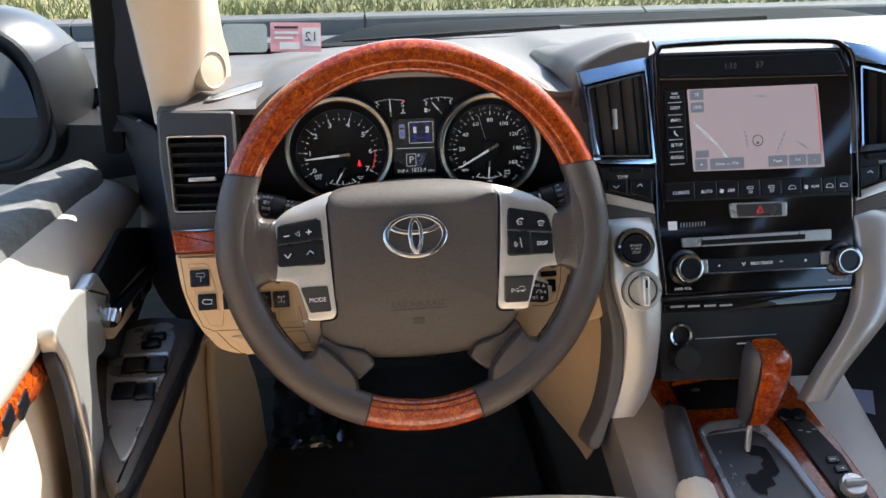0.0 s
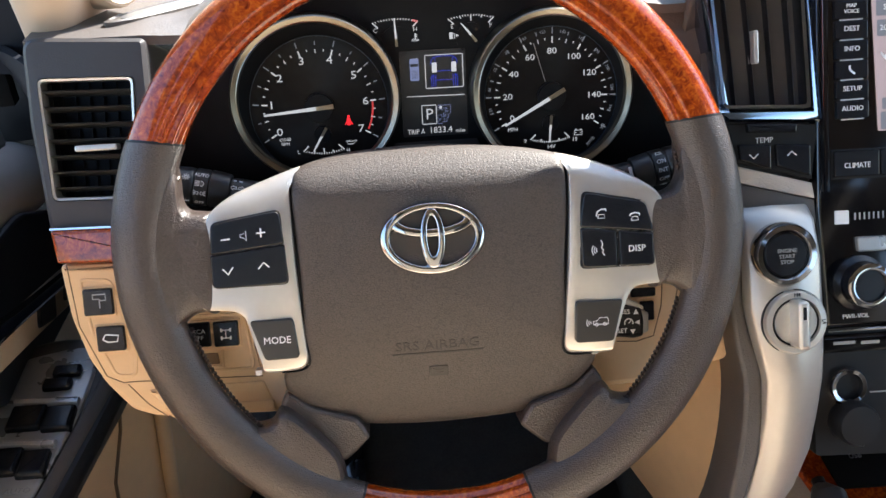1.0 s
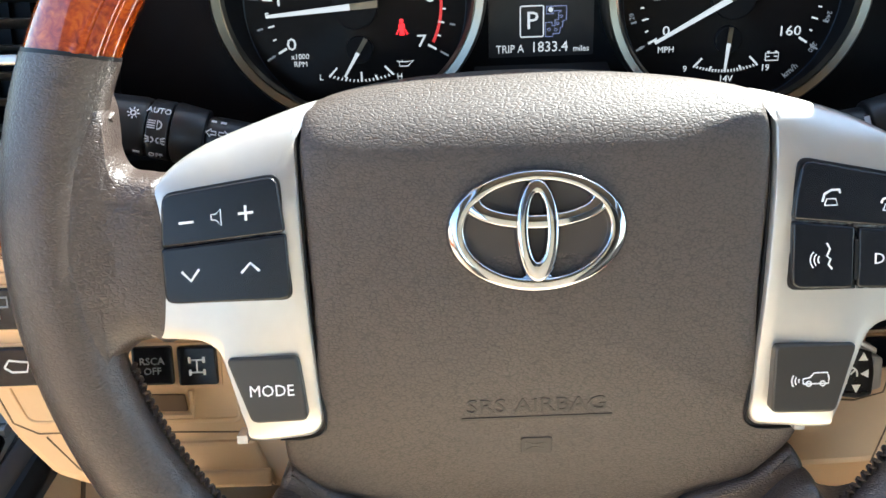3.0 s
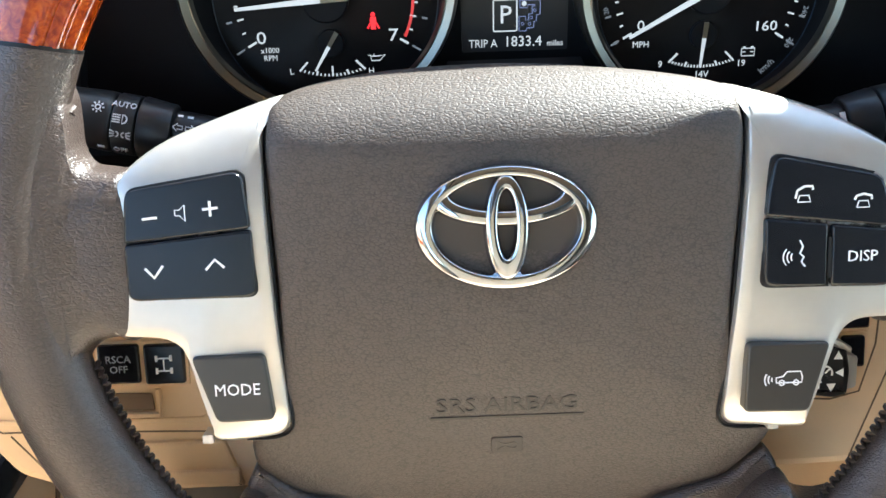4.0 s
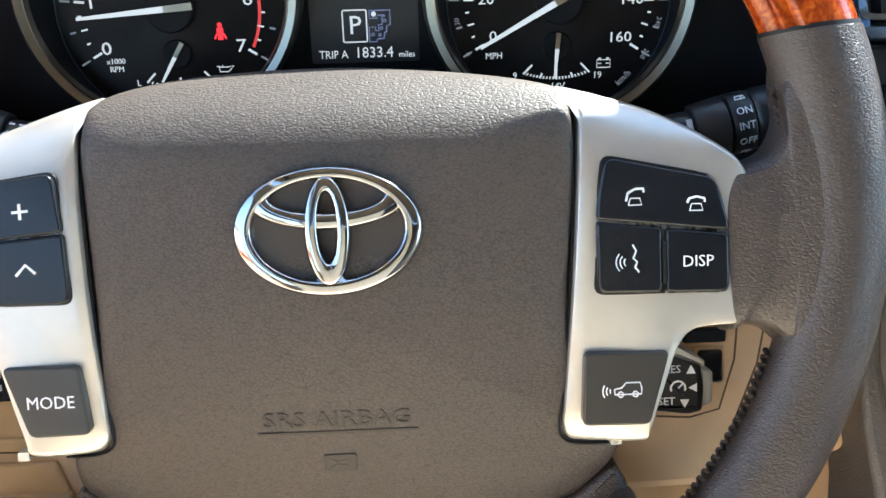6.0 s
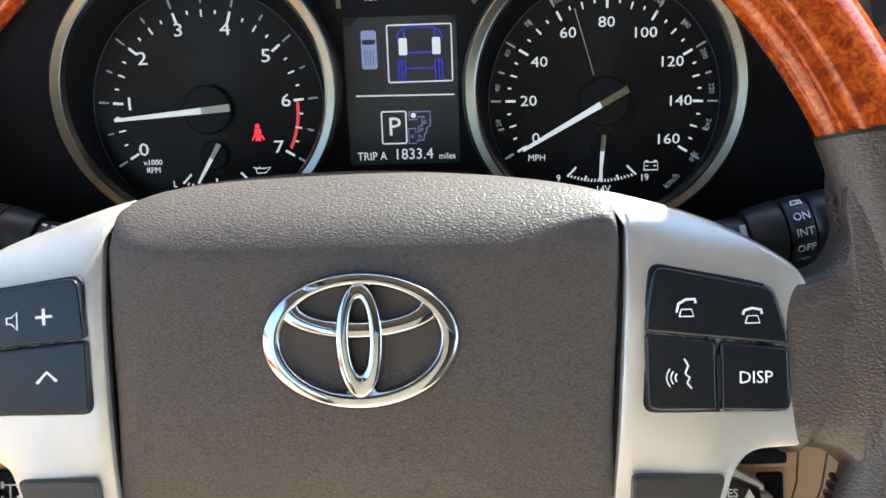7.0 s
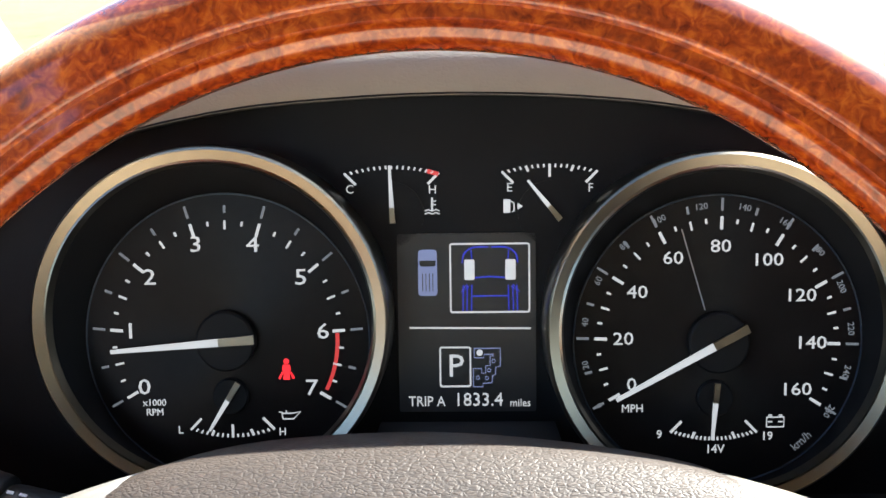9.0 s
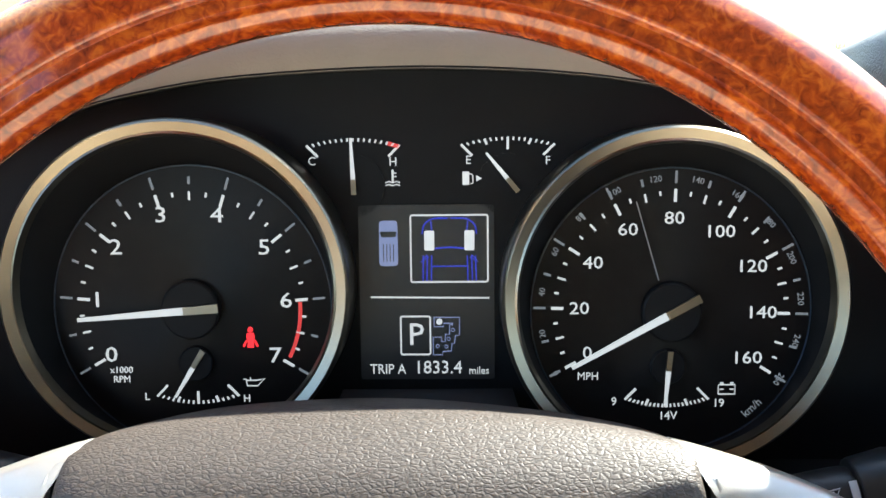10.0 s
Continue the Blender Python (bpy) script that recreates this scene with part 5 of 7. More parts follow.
    part("label_strip", plate([(0.2600, -0.0880), (0.4680, -0.0910), (0.4600, -0.1040), (0.2600, -0.1000)], -0.03, -0.0235, 0.0008), GLOSS, lo)
    for i, (a, b) in enumerate(((0.2668, 0.2820), (0.2860, 0.2990), (0.3040, 0.3170), (0.3210, 0.3350))):
        part("print_bar", stroke([(a, -0.0935 - 0.0008 * i), (b, -0.0937 - 0.0008 * i)], 0.0022, -0.0235, 0.0003), GREYPRINT, lo)
    part("drawer_line", stroke([(0.2932, -0.1299), (0.3843, -0.1319)], 0.0009, -0.026, 0.0004), GREYPRINT, lo)
    part("drawer_mark", stroke([(0.3398, -0.1386), (0.3524, -0.1390)], 0.0016, -0.026, 0.0005), PRINT, lo)
    so = part("power_socket", turned([(0.0135, -0.03), (0.0135, -0.0225), (0.0120, -0.0205), (0.0095, -0.0210), (0.0090, -0.0255)], 0.2765, -0.1240, 32, caps=False), CHROME, lo, "chrome-ringed power socket")
    part("socket_lid", turned([(0.0150, -0.030), (0.0150, -0.012), (0.0135, -0.009), (0.001, -0.0085)], 0.2780, -0.1480, 28), BLACK, lo, "black socket lid")
    return cs


centre_stack()


def side_vent():
    q = [(0.1921, 0.0680), (0.2504, 0.0652), (0.2462, 0.1520), (0.1853, 0.1400)]
    air_vent("black dashboard vent with upright slats in a silver frame", q, -0.0165, 4, True, (0.42, 0.50, 0.0018, 0.0105), SKYTRIM)
    q = [(0.4832, 0.0625), (0.5450, 0.0660), (0.5520, 0.1320), (0.4840, 0.1500)]
    air_vent("black dashboard vent with upright slats in a silver frame", q, -0.0165, 4, True, (0.55, 0.50, 0.0018, 0.0105), SKYTRIM)
    for k, lab in ((1, "silver vent surround with black temperature switches and tan strip"), (-1, "silver passenger vent surround with black temperature switches")):
        mx = lambda pts: [(p if k == 1 else (0.7290 - p[0], p[1])) for p in pts]
        t = thing("vent_surround", fr(0.22 if k == 1 else 0.509, 0.0, -0.04), lab, "vent surround")
        outer = mx([(0.1960, 0.0600), (0.2590, 0.0560), (0.2560, 0.1775), (0.2150, 0.1715), (0.1770, 0.1560)])
        inner = mx([(0.1905, 0.0665), (0.2515, 0.0638), (0.2475, 0.1535), (0.2150, 0.1475), (0.1838, 0.1415)])
        bm = bmesh.new()
        lean = lambda p: -0.009 * smooth((p[1] - 0.145) / 0.030)
        rows = [[bm.verts.new((*p, w + (lean(p) if w > -0.03 else 0))) for p in o] for o, w in ((outer, -0.05), (outer, -0.0185), (offset_in(outer, 0.0015), -0.0165), (offset_in(inner, -0.001), -0.0160), (inner, -0.0185), (inner, -0.04))]
        join(bm, rows)
        part("surround", bm, SKYTRIM, t, "bright silver frame")
        part("switch_plate", plate(rounded(mx([(0.1958, 0.0585), (0.2565, 0.0548), (0.2520, 0.0185), (0.2010, 0.0330)]), 0.002), -0.05, -0.0195, 0.001), BLACK, t)
        for a, b in ((0.200, 0.2235), (0.2245, 0.2500)):
            sw = part("temperature_switch", plate(rounded(mx([(a + 0.002, 0.0445 - (a - 0.2) * 0.05), (b, 0.0440 - (b - 0.2) * 0.05), (b, 0.0325 - (b - 0.2) * 0.22), (a + 0.003, 0.0345 - (a - 0.2) * 0.22)]), 0.001), -0.03, -0.0165, 0.0008), BUTTON, t)
            um = ((a + b) / 2) if k == 1 else 0.7290 - (a + b) / 2
            s = -1 if a < 0.21 else 1
            part("mark", stroke([(um - 0.003, 0.0365 - 0.0012 * s), (um, 0.0365 + 0.0016 * s), (um + 0.003, 0.0365 - 0.0012 * s)], 0.0007, -0.0165), PRINT, sw)
        part("dial_wheel", plate(rounded(mx([(0.2075, 0.0578), (0.2410, 0.0560), (0.2405, 0.0500), (0.2080, 0.0518)]), 0.001), -0.03, -0.0150, 0.0015), BUTTON, t)
        words("lettering", "TEMP", 0.0050, 0.2200 if k == 1 else 0.509, 0.0462, -0.0190, PRINT, t)
        part("tan_strip", plate(mx([(0.2015, 0.0305), (0.2515, 0.0165), (0.2535, 0.0060), (0.2022, 0.0195)]), -0.05, -0.0185, 0.001), TAN_SOFT if k == 1 else SILVER, t, "tan strip")
        part("dark_strip", plate(mx([(0.2022, 0.0190), (0.2535, 0.0055), (0.2545, -0.0105), (0.2025, 0.0035)]), -0.05, -0.0195, 0.001), TAUPE, t)


side_vent()


def stack_leg(k):
    """The satin silver leg beside the stack, that bends down to the console."""
    leg = thing("console_leg", fr(0.22 if k == 1 else 0.47, -0.2, -0.05), "satin silver console leg" + (" with start button and drive knob" if k == 1 else " beside the passenger footwell"), "console trim")
    line = ((0.1985, 0.2480, 0.0030, -0.018), (0.1985, 0.2475, -0.0060, -0.006), (0.1985, 0.2486, -0.0300, 0.0), (0.1990, 0.2488, -0.0600, 0.002), (0.2055, 0.2485, -0.0900, 0.003), (0.2100, 0.2478, -0.1100, 0.002), (0.2095, 0.2455, -0.1350, -0.002), (0.2065, 0.2420, -0.1600, -0.006), (0.2000, 0.2330, -0.1850, -0.010), (0.1910, 0.2200, -0.2040, -0.012))
    if k < 0:
        line = ((0.4720, 0.5180, -0.0050, -0.024), (0.4730, 0.5200, -0.0150, -0.014), (0.4745, 0.5220, -0.0500, -0.010), (0.4730, 0.5180, -0.0800, -0.006), (0.4660, 0.5060, -0.1050, -0.002), (0.4540, 0.4930, -0.1250, 0.002), (0.4420, 0.4760, -0.1450, 0.0), (0.4280, 0.4580, -0.1650, -0.002), (0.4150, 0.4420, -0.1850, -0.004), (0.4040, 0.4300, -0.2030, -0.004))
    rows = []
    for a, b, v, w in line:
        rows.append([(a, v, w - 0.02), (a, v, w - 0.003), (a + (b - a) * 0.06, v, w), (a + (b - a) * 0.5, v + 0.001, w + 0.004), (a + (b - a) * 0.94, v, w), (b, v, w - 0.003), (b, v, w - 0.02)])
    part("leg", loft(rows), SATIN, leg, "", MW, 60)
    if k < 0:
        side = [[(b + 0.0004, v, w - 0.004), (b + 0.006, v, w - 0.010), (b + 0.006, v, w - 0.05), (b + 0.0004, v, w - 0.05)] for a, b, v, w in line]
        part("edge_trim", loft(side), TAUPE, leg, "dark taupe edge trim")
    if k == 1:
        edge = [(0.1985, -0.030), (0.1992, -0.060), (0.2058, -0.090), (0.2104, -0.108), (0.2085, -0.154), (0.200, -0.182), (0.191, -0.204), (0.179, -0.232), (0.167, -0.2285), (0.183, -0.196), (0.194, -0.156), (0.198, -0.115), (0.193, -0.085), (0.189, -0.050), (0.189, -0.030)]
        part("edge_trim", plate(curve(edge, 4), -0.05, -0.007, 0.003, 3), DASH, leg, "dark taupe edge trim")
    if k == 1:
        b = part("start_button", turned([(0.0205, -0.004), (0.0205, 0.0060), (0.0190, 0.0085), (0.0160, 0.0087), (0.0142, 0.0062)], 0.2220, -0.0262, 48, caps=False), CHROME, leg, "round engine start button with a chrome ring")
        part("cap", turned([(0.0141, 0.0), (0.0141, 0.0062), (0.0132, 0.0075), (0.001, 0.0078)], 0.2220, -0.0262, 40), BUTTON, b)
        words("lettering", "ENGINE\nSTART\nSTOP", 0.0036, 0.2220, -0.0272, 0.0081, GREYPRINT, b)
        n = part("drive_knob", turned([(0.0205, -0.002), (0.0205, 0.0075), (0.0195, 0.0088), (0.0160, 0.0090), (0.0152, 0.0066), (0.0142, 0.0066), (0.0138, 0.0078), (0.001, 0.0078)], 0.2270, -0.0700, 48), SILVER, leg, "satin silver drive range knob")
        part("groove", turned([(0.0154, 0.0060), (0.0154, 0.0072), (0.0138, 0.0072), (0.0138, 0.0060)], 0.2270, -0.0700, 48, caps=False), BLACK, n, "dark groove")
        part("socket", turned([(0.0212, -0.004), (0.0212, 0.0048), (0.0204, 0.0048)], 0.2270, -0.0700, 48, caps=False), BLACK, n)
        part("grip", plate(rounded([(0.2230, -0.0855), (0.2310, -0.0855), (0.2310, -0.0545), (0.2230, -0.0545)], 0.003), 0.006, 0.0210, 0.0025, 3), SILVER, n)
        part("pointer", stroke([(0.2270, -0.0580), (0.2270, -0.0660)], 0.0022, 0.0208, 0.0004), BUTTON, n)
        words("lettering", "H4", 0.0036, 0.2275, -0.0522, 0.0092, BLACK, n)
        words("lettering", "L4", 0.0036, 0.2448, -0.0705, 0.0092, BLACK, n, turn=radians(-80))


stack_leg(1)
stack_leg(-1)


def bolster():
    """The tan knee bolster that closes the console's side."""
    rows = [[(0.197, -0.005, 1.190), (0.19, 0.03, 1.185), (0.165, 0.09, 1.165), (0.150, 0.16, 1.13)], [(0.214, -0.004, 1.125), (0.198, 0.03, 1.12), (0.160, 0.10, 1.10), (0.146, 0.17, 1.08)], [(0.221, -0.004, 1.06), (0.200, 0.03, 1.055), (0.158, 0.11, 1.03), (0.144, 0.18, 1.02)], [(0.213, -0.002, 0.985), (0.198, 0.03, 0.98), (0.165, 0.12, 0.96), (0.15, 0.19, 0.95)], [(0.200, 0.01, 0.93), (0.195, 0.04, 0.93), (0.18, 0.12, 0.92), (0.17, 0.19, 0.91)]]
    return solo("knee_bolster", slab(sheet(rows), 0.012, (0.6, 0.6, 0)), TAN, "tan plastic knee bolster beside the console", "bolster", m=ONE)


bolster()


# ---- gear console ----
SLOPE = math.atan(0.27)
MC = Matrix.Translation((0.36, -0.08, 1.0)) @ Matrix.Rotation(SLOPE, 4, "X")
LEATHER_TAN = material("tan_leather", (0.80, 0.66, 0.49), 0.55, grain=0.25, grain_scale=600, bump=0.1, var=0.06)
GREYPLASTIC = material("grey_plastic", (0.050, 0.050, 0.056), 0.4, var=0.08, bump=0.1)


def gear_console():
    gc = thing("gear_console", (0.36, -0.2, 0.8), "tan gear console with burl wood top and silver gate frame", "console")
    # body
    rows = [[(-0.125, q, -0.16), (-0.135, q, -0.03), (-0.120, q, -0.012), (-0.105, q, -0.006), (0.118, q, -0.006), (0.150, q, -0.014), (0.165, q, -0.03), (0.165, q, -0.16)] for q in (-0.42, -0.1, 0.06, 0.13)]
    part("body", loft(rows), TAN_SOFT, gc, "tan moulded body", MC)
    top = rounded([(-0.090, -0.30), (0.114, -0.30), (0.110, -0.062), (0.078, 0.092), (0.066, 0.110), (0.024, 0.118), (-0.078, 0.120), (-0.090, 0.095), (-0.072, 0.030), (-0.062, -0.05)], 0.006)
    part("wood_top", plate(top, -0.02, 0.0, 0.003, 3), WOOD, gc, "glossy burl wood top", MC)
    frame_o = rounded([(-0.0575, 0.0320), (-0.0420, 0.0405), (0.0060, 0.0415), (0.0225, 0.0290), (0.0370, -0.0130), (0.0560, -0.1000), (-0.0480, -0.1000)], 0.006)
    frame_i = rounded([(-0.0520, 0.0230), (-0.0380, 0.0290), (0.0020, 0.0290), (0.0150, 0.0190), (0.0290, -0.0178), (0.0470, -0.1000), (-0.0420, -0.1000)], 0.005)
    bm = bmesh.new()
    join(bm, [[bm.verts.new((*p, w)) for p in o] for o, w in ((frame_o, -0.006), (frame_o, 0.0055), (offset_in(frame_o, 0.003), 0.008), (frame_i, 0.006), (frame_i, -0.004))])
    part("gate_frame", bm, SILVER_DK, gc, "bright silver gate frame", MC)
    part("gate_plate", plate(frame_i, -0.01, 0.002), GREYPLASTIC, gc, "grey gate plate", MC)
    part("gate_ledge", plate(rounded([(-0.0500, 0.0245), (-0.0370, 0.0320), (0.0000, 0.0325), (0.0010, 0.0270), (-0.0360, 0.0260)], 0.002), 0.002, 0.006, 0.002), SILVER, gc, "", MC)
    slot = rounded([(-0.0124, 0.0070), (0.0015, 0.0075), (0.0115, 0.0034), (0.0138, -0.0063), (0.0155, -0.0286), (0.0094, -0.0339), (0.0035, -0.0347), (0.0053, -0.0441), (-0.0065, -0.0475), (-0.0085, -0.0552), (-0.0175, -0.0533), (-0.0225, -0.0471), (-0.0248, -0.0302), (-0.0214, -0.0270), (-0.0120, -0.0290), (-0.0095, -0.0259), (-0.0012, -0.0224), (-0.0024, -0.0169), (0.0026, -0.0126), (0.0001, -0.0078), (-0.0093, -0.0064), (-0.0128, -0.0023)], 0.0016)
    part("gate_slot", plate(slot, 0.0, 0.0026), DEEP, gc, "", MC)
    part("slot_edge", sweep([(*p, 0.0026) for p in slot], ring_section(0.0005, 0.0006, 6), True), GREYPLASTIC, gc, "", MC)
    for txt, u, v in (("P", -0.0402, 0.0019), ("R", -0.0346, -0.0159), ("N", -0.0350, -0.0265), ("S", -0.0375, -0.0392), ("D", -0.0300, -0.0385), ("+", -0.0385, -0.0310), ("-", -0.0355, -0.0470)):
        words("lettering", txt, 0.006, u, v, 0.0024, GREYPRINT, gc, MC)
    # open tray ahead of the lever
    part("tray", plate(rounded([(-0.068, 0.104), (0.024, 0.102), (0.018, 0.060), (-0.062, 0.062)], 0.004), -0.006, 0.0015), DEEP, gc, "black open tray", MC)
    part("tray_edge", sweep([(-0.066, 0.098, 0.005), (-0.02, 0.101, 0.008), (0.030, 0.099, 0.005)], ring_section(0.0045, 0.0055, 12)), WOOD, gc, "", MC)
    # strip of switches beside the lever
    st = part("switch_strip", plate(rounded([(0.0420, 0.0500), (0.0700, 0.0430), (0.0920, -0.0171), (0.1000, -0.0980), (0.0740, -0.1000)], 0.004), 0.0, 0.0035, 0.001), BLACK, gc, "black switch strip", MC)
    for u, v in ((0.0482, 0.0400), (0.0640, 0.0390)):
        part("seat_heater_dial", turned([(0.0085, 0.003), (0.0085, 0.007), (0.0075, 0.0085), (0.001, 0.0085)], u, v, 24), BUTTON, st, "", MC)
    for u, v in ((0.0760, -0.0215), (0.0800, -0.0337)):
        part("key", box(u - 0.005, u + 0.008, v - 0.004, v + 0.004, 0.003, 0.006, 0.001, 0.0006), BUTTON, st, "", MC)
        part("mark", stroke([(u - 0.002, v), (u + 0.004, v)], 0.0008, 0.006), PRINT, st, "", MC)
    kn = part("crawl_knob", turned([(0.0138, 0.003), (0.0138, 0.009), (0.0124, 0.012), (0.001, 0.0125)], 0.0835, -0.0565, 32), SILVER_DK, st, "satin silver knob", MC)
    part("grip", plate(rounded([(0.0715, -0.0595), (0.0955, -0.0595), (0.0955, -0.0535), (0.0715, -0.0535)], 0.002), 0.010, 0.018, 0.002), SILVER_DK, st, "", MC)
    for i in range(3):
        part("print_bar", stroke([(0.0560 + i * 0.008, 0.0200 - 0.003 * (i % 2)), (0.0610 + i * 0.008, 0.0195 - 0.003 * (i % 2))], 0.0012, 0.0035), GREYPRINT, st, "", MC)
    words("lettering", "USB", 0.006, -0.040, 0.088, 0.0018, GREYPRINT, gc, MC)


gear_console()


def gear_lever():
    gl = thing("gear_lever", (0.352, -0.078, 1.002), "gear lever with a burl wood and leather knob", "gear lever")
    part("rod", sweep([(0.350, -0.080, 0.998), (0.353, -0.070, 1.02), (0.360, -0.060, 1.045)], ring_section(0.0034, 0.0034, 12), up=(0, 1, 0)), SILVER_DK, gl, "", ONE)

    def shell(x0, x1, grow):
        rows = []
        for z, w, d, s in ((1.030, 0.017, 0.014, -0.002), (1.045, 0.020, 0.017, -0.001), (1.070, 0.023, 0.019, 0.0), (1.095, 0.0245, 0.021, 0.001), (1.110, 0.0245, 0.021, 0.000), (1.119, 0.022, 0.019, -0.001), (1.124, 0.016, 0.014, -0.002)):
            row = []
            for i in range(24):
                t = 2 * math.pi * i / 24
                c, q = math.cos(t), math.sin(t)
                x = w * math.copysign(abs(c) ** 0.75, c)
                row.append((0.3640 + s + min(max(x, x0), x1) * grow, -0.058 + d * math.copysign(abs(q) ** 0.75, q) * grow, z))
            rows.append(row)
        return loft(rows)

    part("knob", shell(-1, -0.0150, 1.0), GREYPLASTIC, gl, "dark grey leather side of the knob", ONE)
    part("knob", shell(-0.0150, 1, 1.02), WOOD, gl, "glossy burl wood side of the knob", ONE)
    part("seam", sweep([(0.3490, -0.058 - 0.0168 - 0.0020 * (z - 1.033) / 0.085, z) for z in (1.033, 1.07, 1.10, 1.118)], ring_section(0.0010, 0.0010, 6), up=(0, 1, 0)), BLACK, gl, "", ONE)


gear_lever()


def parking_brake():
    pb = thing("parking_brake", (0.275, -0.12, 1.0), "dark grey parking brake lever in a tan leather boot", "parking brake")
    path = [(-0.080, 0.058, 0.008), (-0.080, 0.050, 0.014), (-0.082, 0.020, 0.013), (-0.085, -0.03, 0.010), (-0.088, -0.07, 0.006)]
    part("grip", sweep(path, ring_section(0.0135, 0.012, 14, 2.6), scale=[0.6, 0.95, 1.0, 1.1, 1.1]), GREYPLASTIC, pb, "", MC)
    part("release_button", sweep([(-0.080, 0.056, 0.010), (-0.080, 0.067, 0.009)], ring_section(0.005, 0.005, 10)), BLACK, pb, "", MC)
    rows = []
    for k, q, w in ((0.9, -0.036, 0.009), (1.15, -0.042, 0.007), (1.25, -0.06, 0.004), (1.6, -0.14, 0.0)):
        rows.append([(-0.086 + 0.018 * k * math.cos(t), q, w + 0.015 * k * math.sin(t)) for t in [i * math.pi / 8 for i in range(16)]])
    part("boot", loft(rows), LEATHER_TAN, pb, "tan stitched leather boot", MC)


parking_brake()


# ---- column stalks ----
STALK = material("stalk_plastic", (0.018, 0.019, 0.021), 0.36, var=0.12, bump=0.10, spec=0.5)


def stalk(k):
    s = thing("column_stalk", fr(0.12 * k, 0.035, -0.04), "black column stalk with printed " + ("lamp" if k < 0 else "wiper") + " marks", "stalk", "column stalks")
    if k < 0:
        a, b = Vector((-0.085, 0.0258, -0.040)), Vector((-0.180, 0.0461, -0.038))
        segs = ((0.0, 0.45, 0.0085, 0.0090), (0.452, 0.586, 0.0110, 0.0122), (0.592, 0.682, 0.0120, 0.0120), (0.688, 1.0, 0.0120, 0.0106))
    else:
        a, b = Vector((0.085, 0.0192, -0.040)), Vector((0.192, 0.0395, -0.037))
        segs = ((0.0, 0.48, 0.0085, 0.0090), (0.483, 0.602, 0.0108, 0.0119), (0.608, 0.690, 0.0120, 0.0120), (0.696, 1.0, 0.0121, 0.0112))
    for t0, t1, r0, r1 in segs:
        p, q = a.lerp(b, t0), a.lerp(b, t1)
        part("sleeve", sweep([p, p.lerp(q, 0.03), p.lerp(q, 0.08), p.lerp(q, 0.92), p.lerp(q, 0.97), q], ring_section(1, 1, 28), scale=[r0 * 0.92, r0 * 0.98, r0, r1, r1 * 0.98, r1 * 0.92]), STALK, s)
    part("core", sweep([a, b], ring_section(0.0078, 0.0078, 16)), BLACK, s)
    slope = math.atan2((b - a).y * (1 if k > 0 else -1), abs((b - a).x))

    def at(t, v, r=0.0122):
        """A frame lying on the stalk's skin, v above its axis."""
        return MW @ Matrix.Translation(a.lerp(b, t)) @ Matrix.Rotation(slope, 4, "Z") @ Matrix.Rotation(-math.asin(v / r), 4, "X") @ Matrix.Translation((0, 0, r - 0.0001))

    def text(t, v, body, size):
        words("lettering", body, size, 0, 0, 0.0002, PRINT, s, at(t, v), squeeze=0.95)

    def mark(lines, t, v, width=0.0005, r=0.0122):
        for line in lines:
            part("printed_mark", stroke(line, width, 0.0, 0.0004), PRINT, s, "", at(t, v, r))

    arc = lambda cx, cy, r, t0, t1, n=9: [(cx + r * math.cos(radians(t0 + (t1 - t0) * i / n)), cy + r * math.sin(radians(t0 + (t1 - t0) * i / n))) for i in range(n + 1)]
    if k < 0:
        text(0.637, 0.0080, "AUTO", 0.0036)
        text(0.637, -0.0094, "OFF", 0.0036)
        mark([arc(0.0004, 0, 0.0017, -90, 90) + [(0.0004, -0.0017)] + [(0.0004, 0.0017)]] + [[(-0.0034, y), (-0.0004, y)] for y in (-0.0014, -0.0005, 0.0005, 0.0014)], 0.637, 0.0028)
        mark([arc(-0.0016, 0, 0.0010, -90, 90), arc(0.0016, 0, 0.0010, 90, 270)] + [[(q * 0.0022, y * 0.5), (q * 0.0040, y)] for q in (-1, 1) for y in (-0.0014, 0.0, 0.0014)], 0.637, -0.0032)
        mark([[(-0.0013, 0), (0.0013, 0)]], 0.715, -0.0092, 0.0010)
        mark([arc(0, 0, 0.0010, 0, 360, 12)] + [[(0.0016 * math.cos(q), 0.0016 * math.sin(q)), (0.0024 * math.cos(q), 0.0024 * math.sin(q))] for q in [i * math.pi / 4 for i in range(8)]], 0.735, 0.0058)
        mark([[(-0.0044, 0), (-0.0026, 0.0016), (-0.0026, 0.0007), (-0.0006, 0.0007), (-0.0006, -0.0007), (-0.0026, -0.0007), (-0.0026, -0.0016), (-0.0044, 0)], [(0.0044, 0), (0.0026, 0.0016), (0.0026, 0.0007), (0.0006, 0.0007), (0.0006, -0.0007), (0.0026, -0.0007), (0.0026, -0.0016), (0.0044, 0)]], 0.40, 0.0030, 0.0004, 0.0091)
        mark([[(-0.0030, 0), (-0.0010, 0)], [(0.0008, 0), (0.0030, 0)]], 0.405, 0.0072, 0.0010, 0.0091)
        mark([[(-0.0028, 0.0), (-0.0012, 0.0)], [(-0.0002, 0.0012), (-0.0002, -0.0012)], [(0.0010, 0), (0.0028, 0)]], 0.415, -0.0030, 0.0008, 0.0091)
    else:
        text(0.650, 0.0044, "ON", 0.0042)
        text(0.650, -0.0014, "INT", 0.0042)
        text(0.650, -0.0072, "OFF", 0.0042)
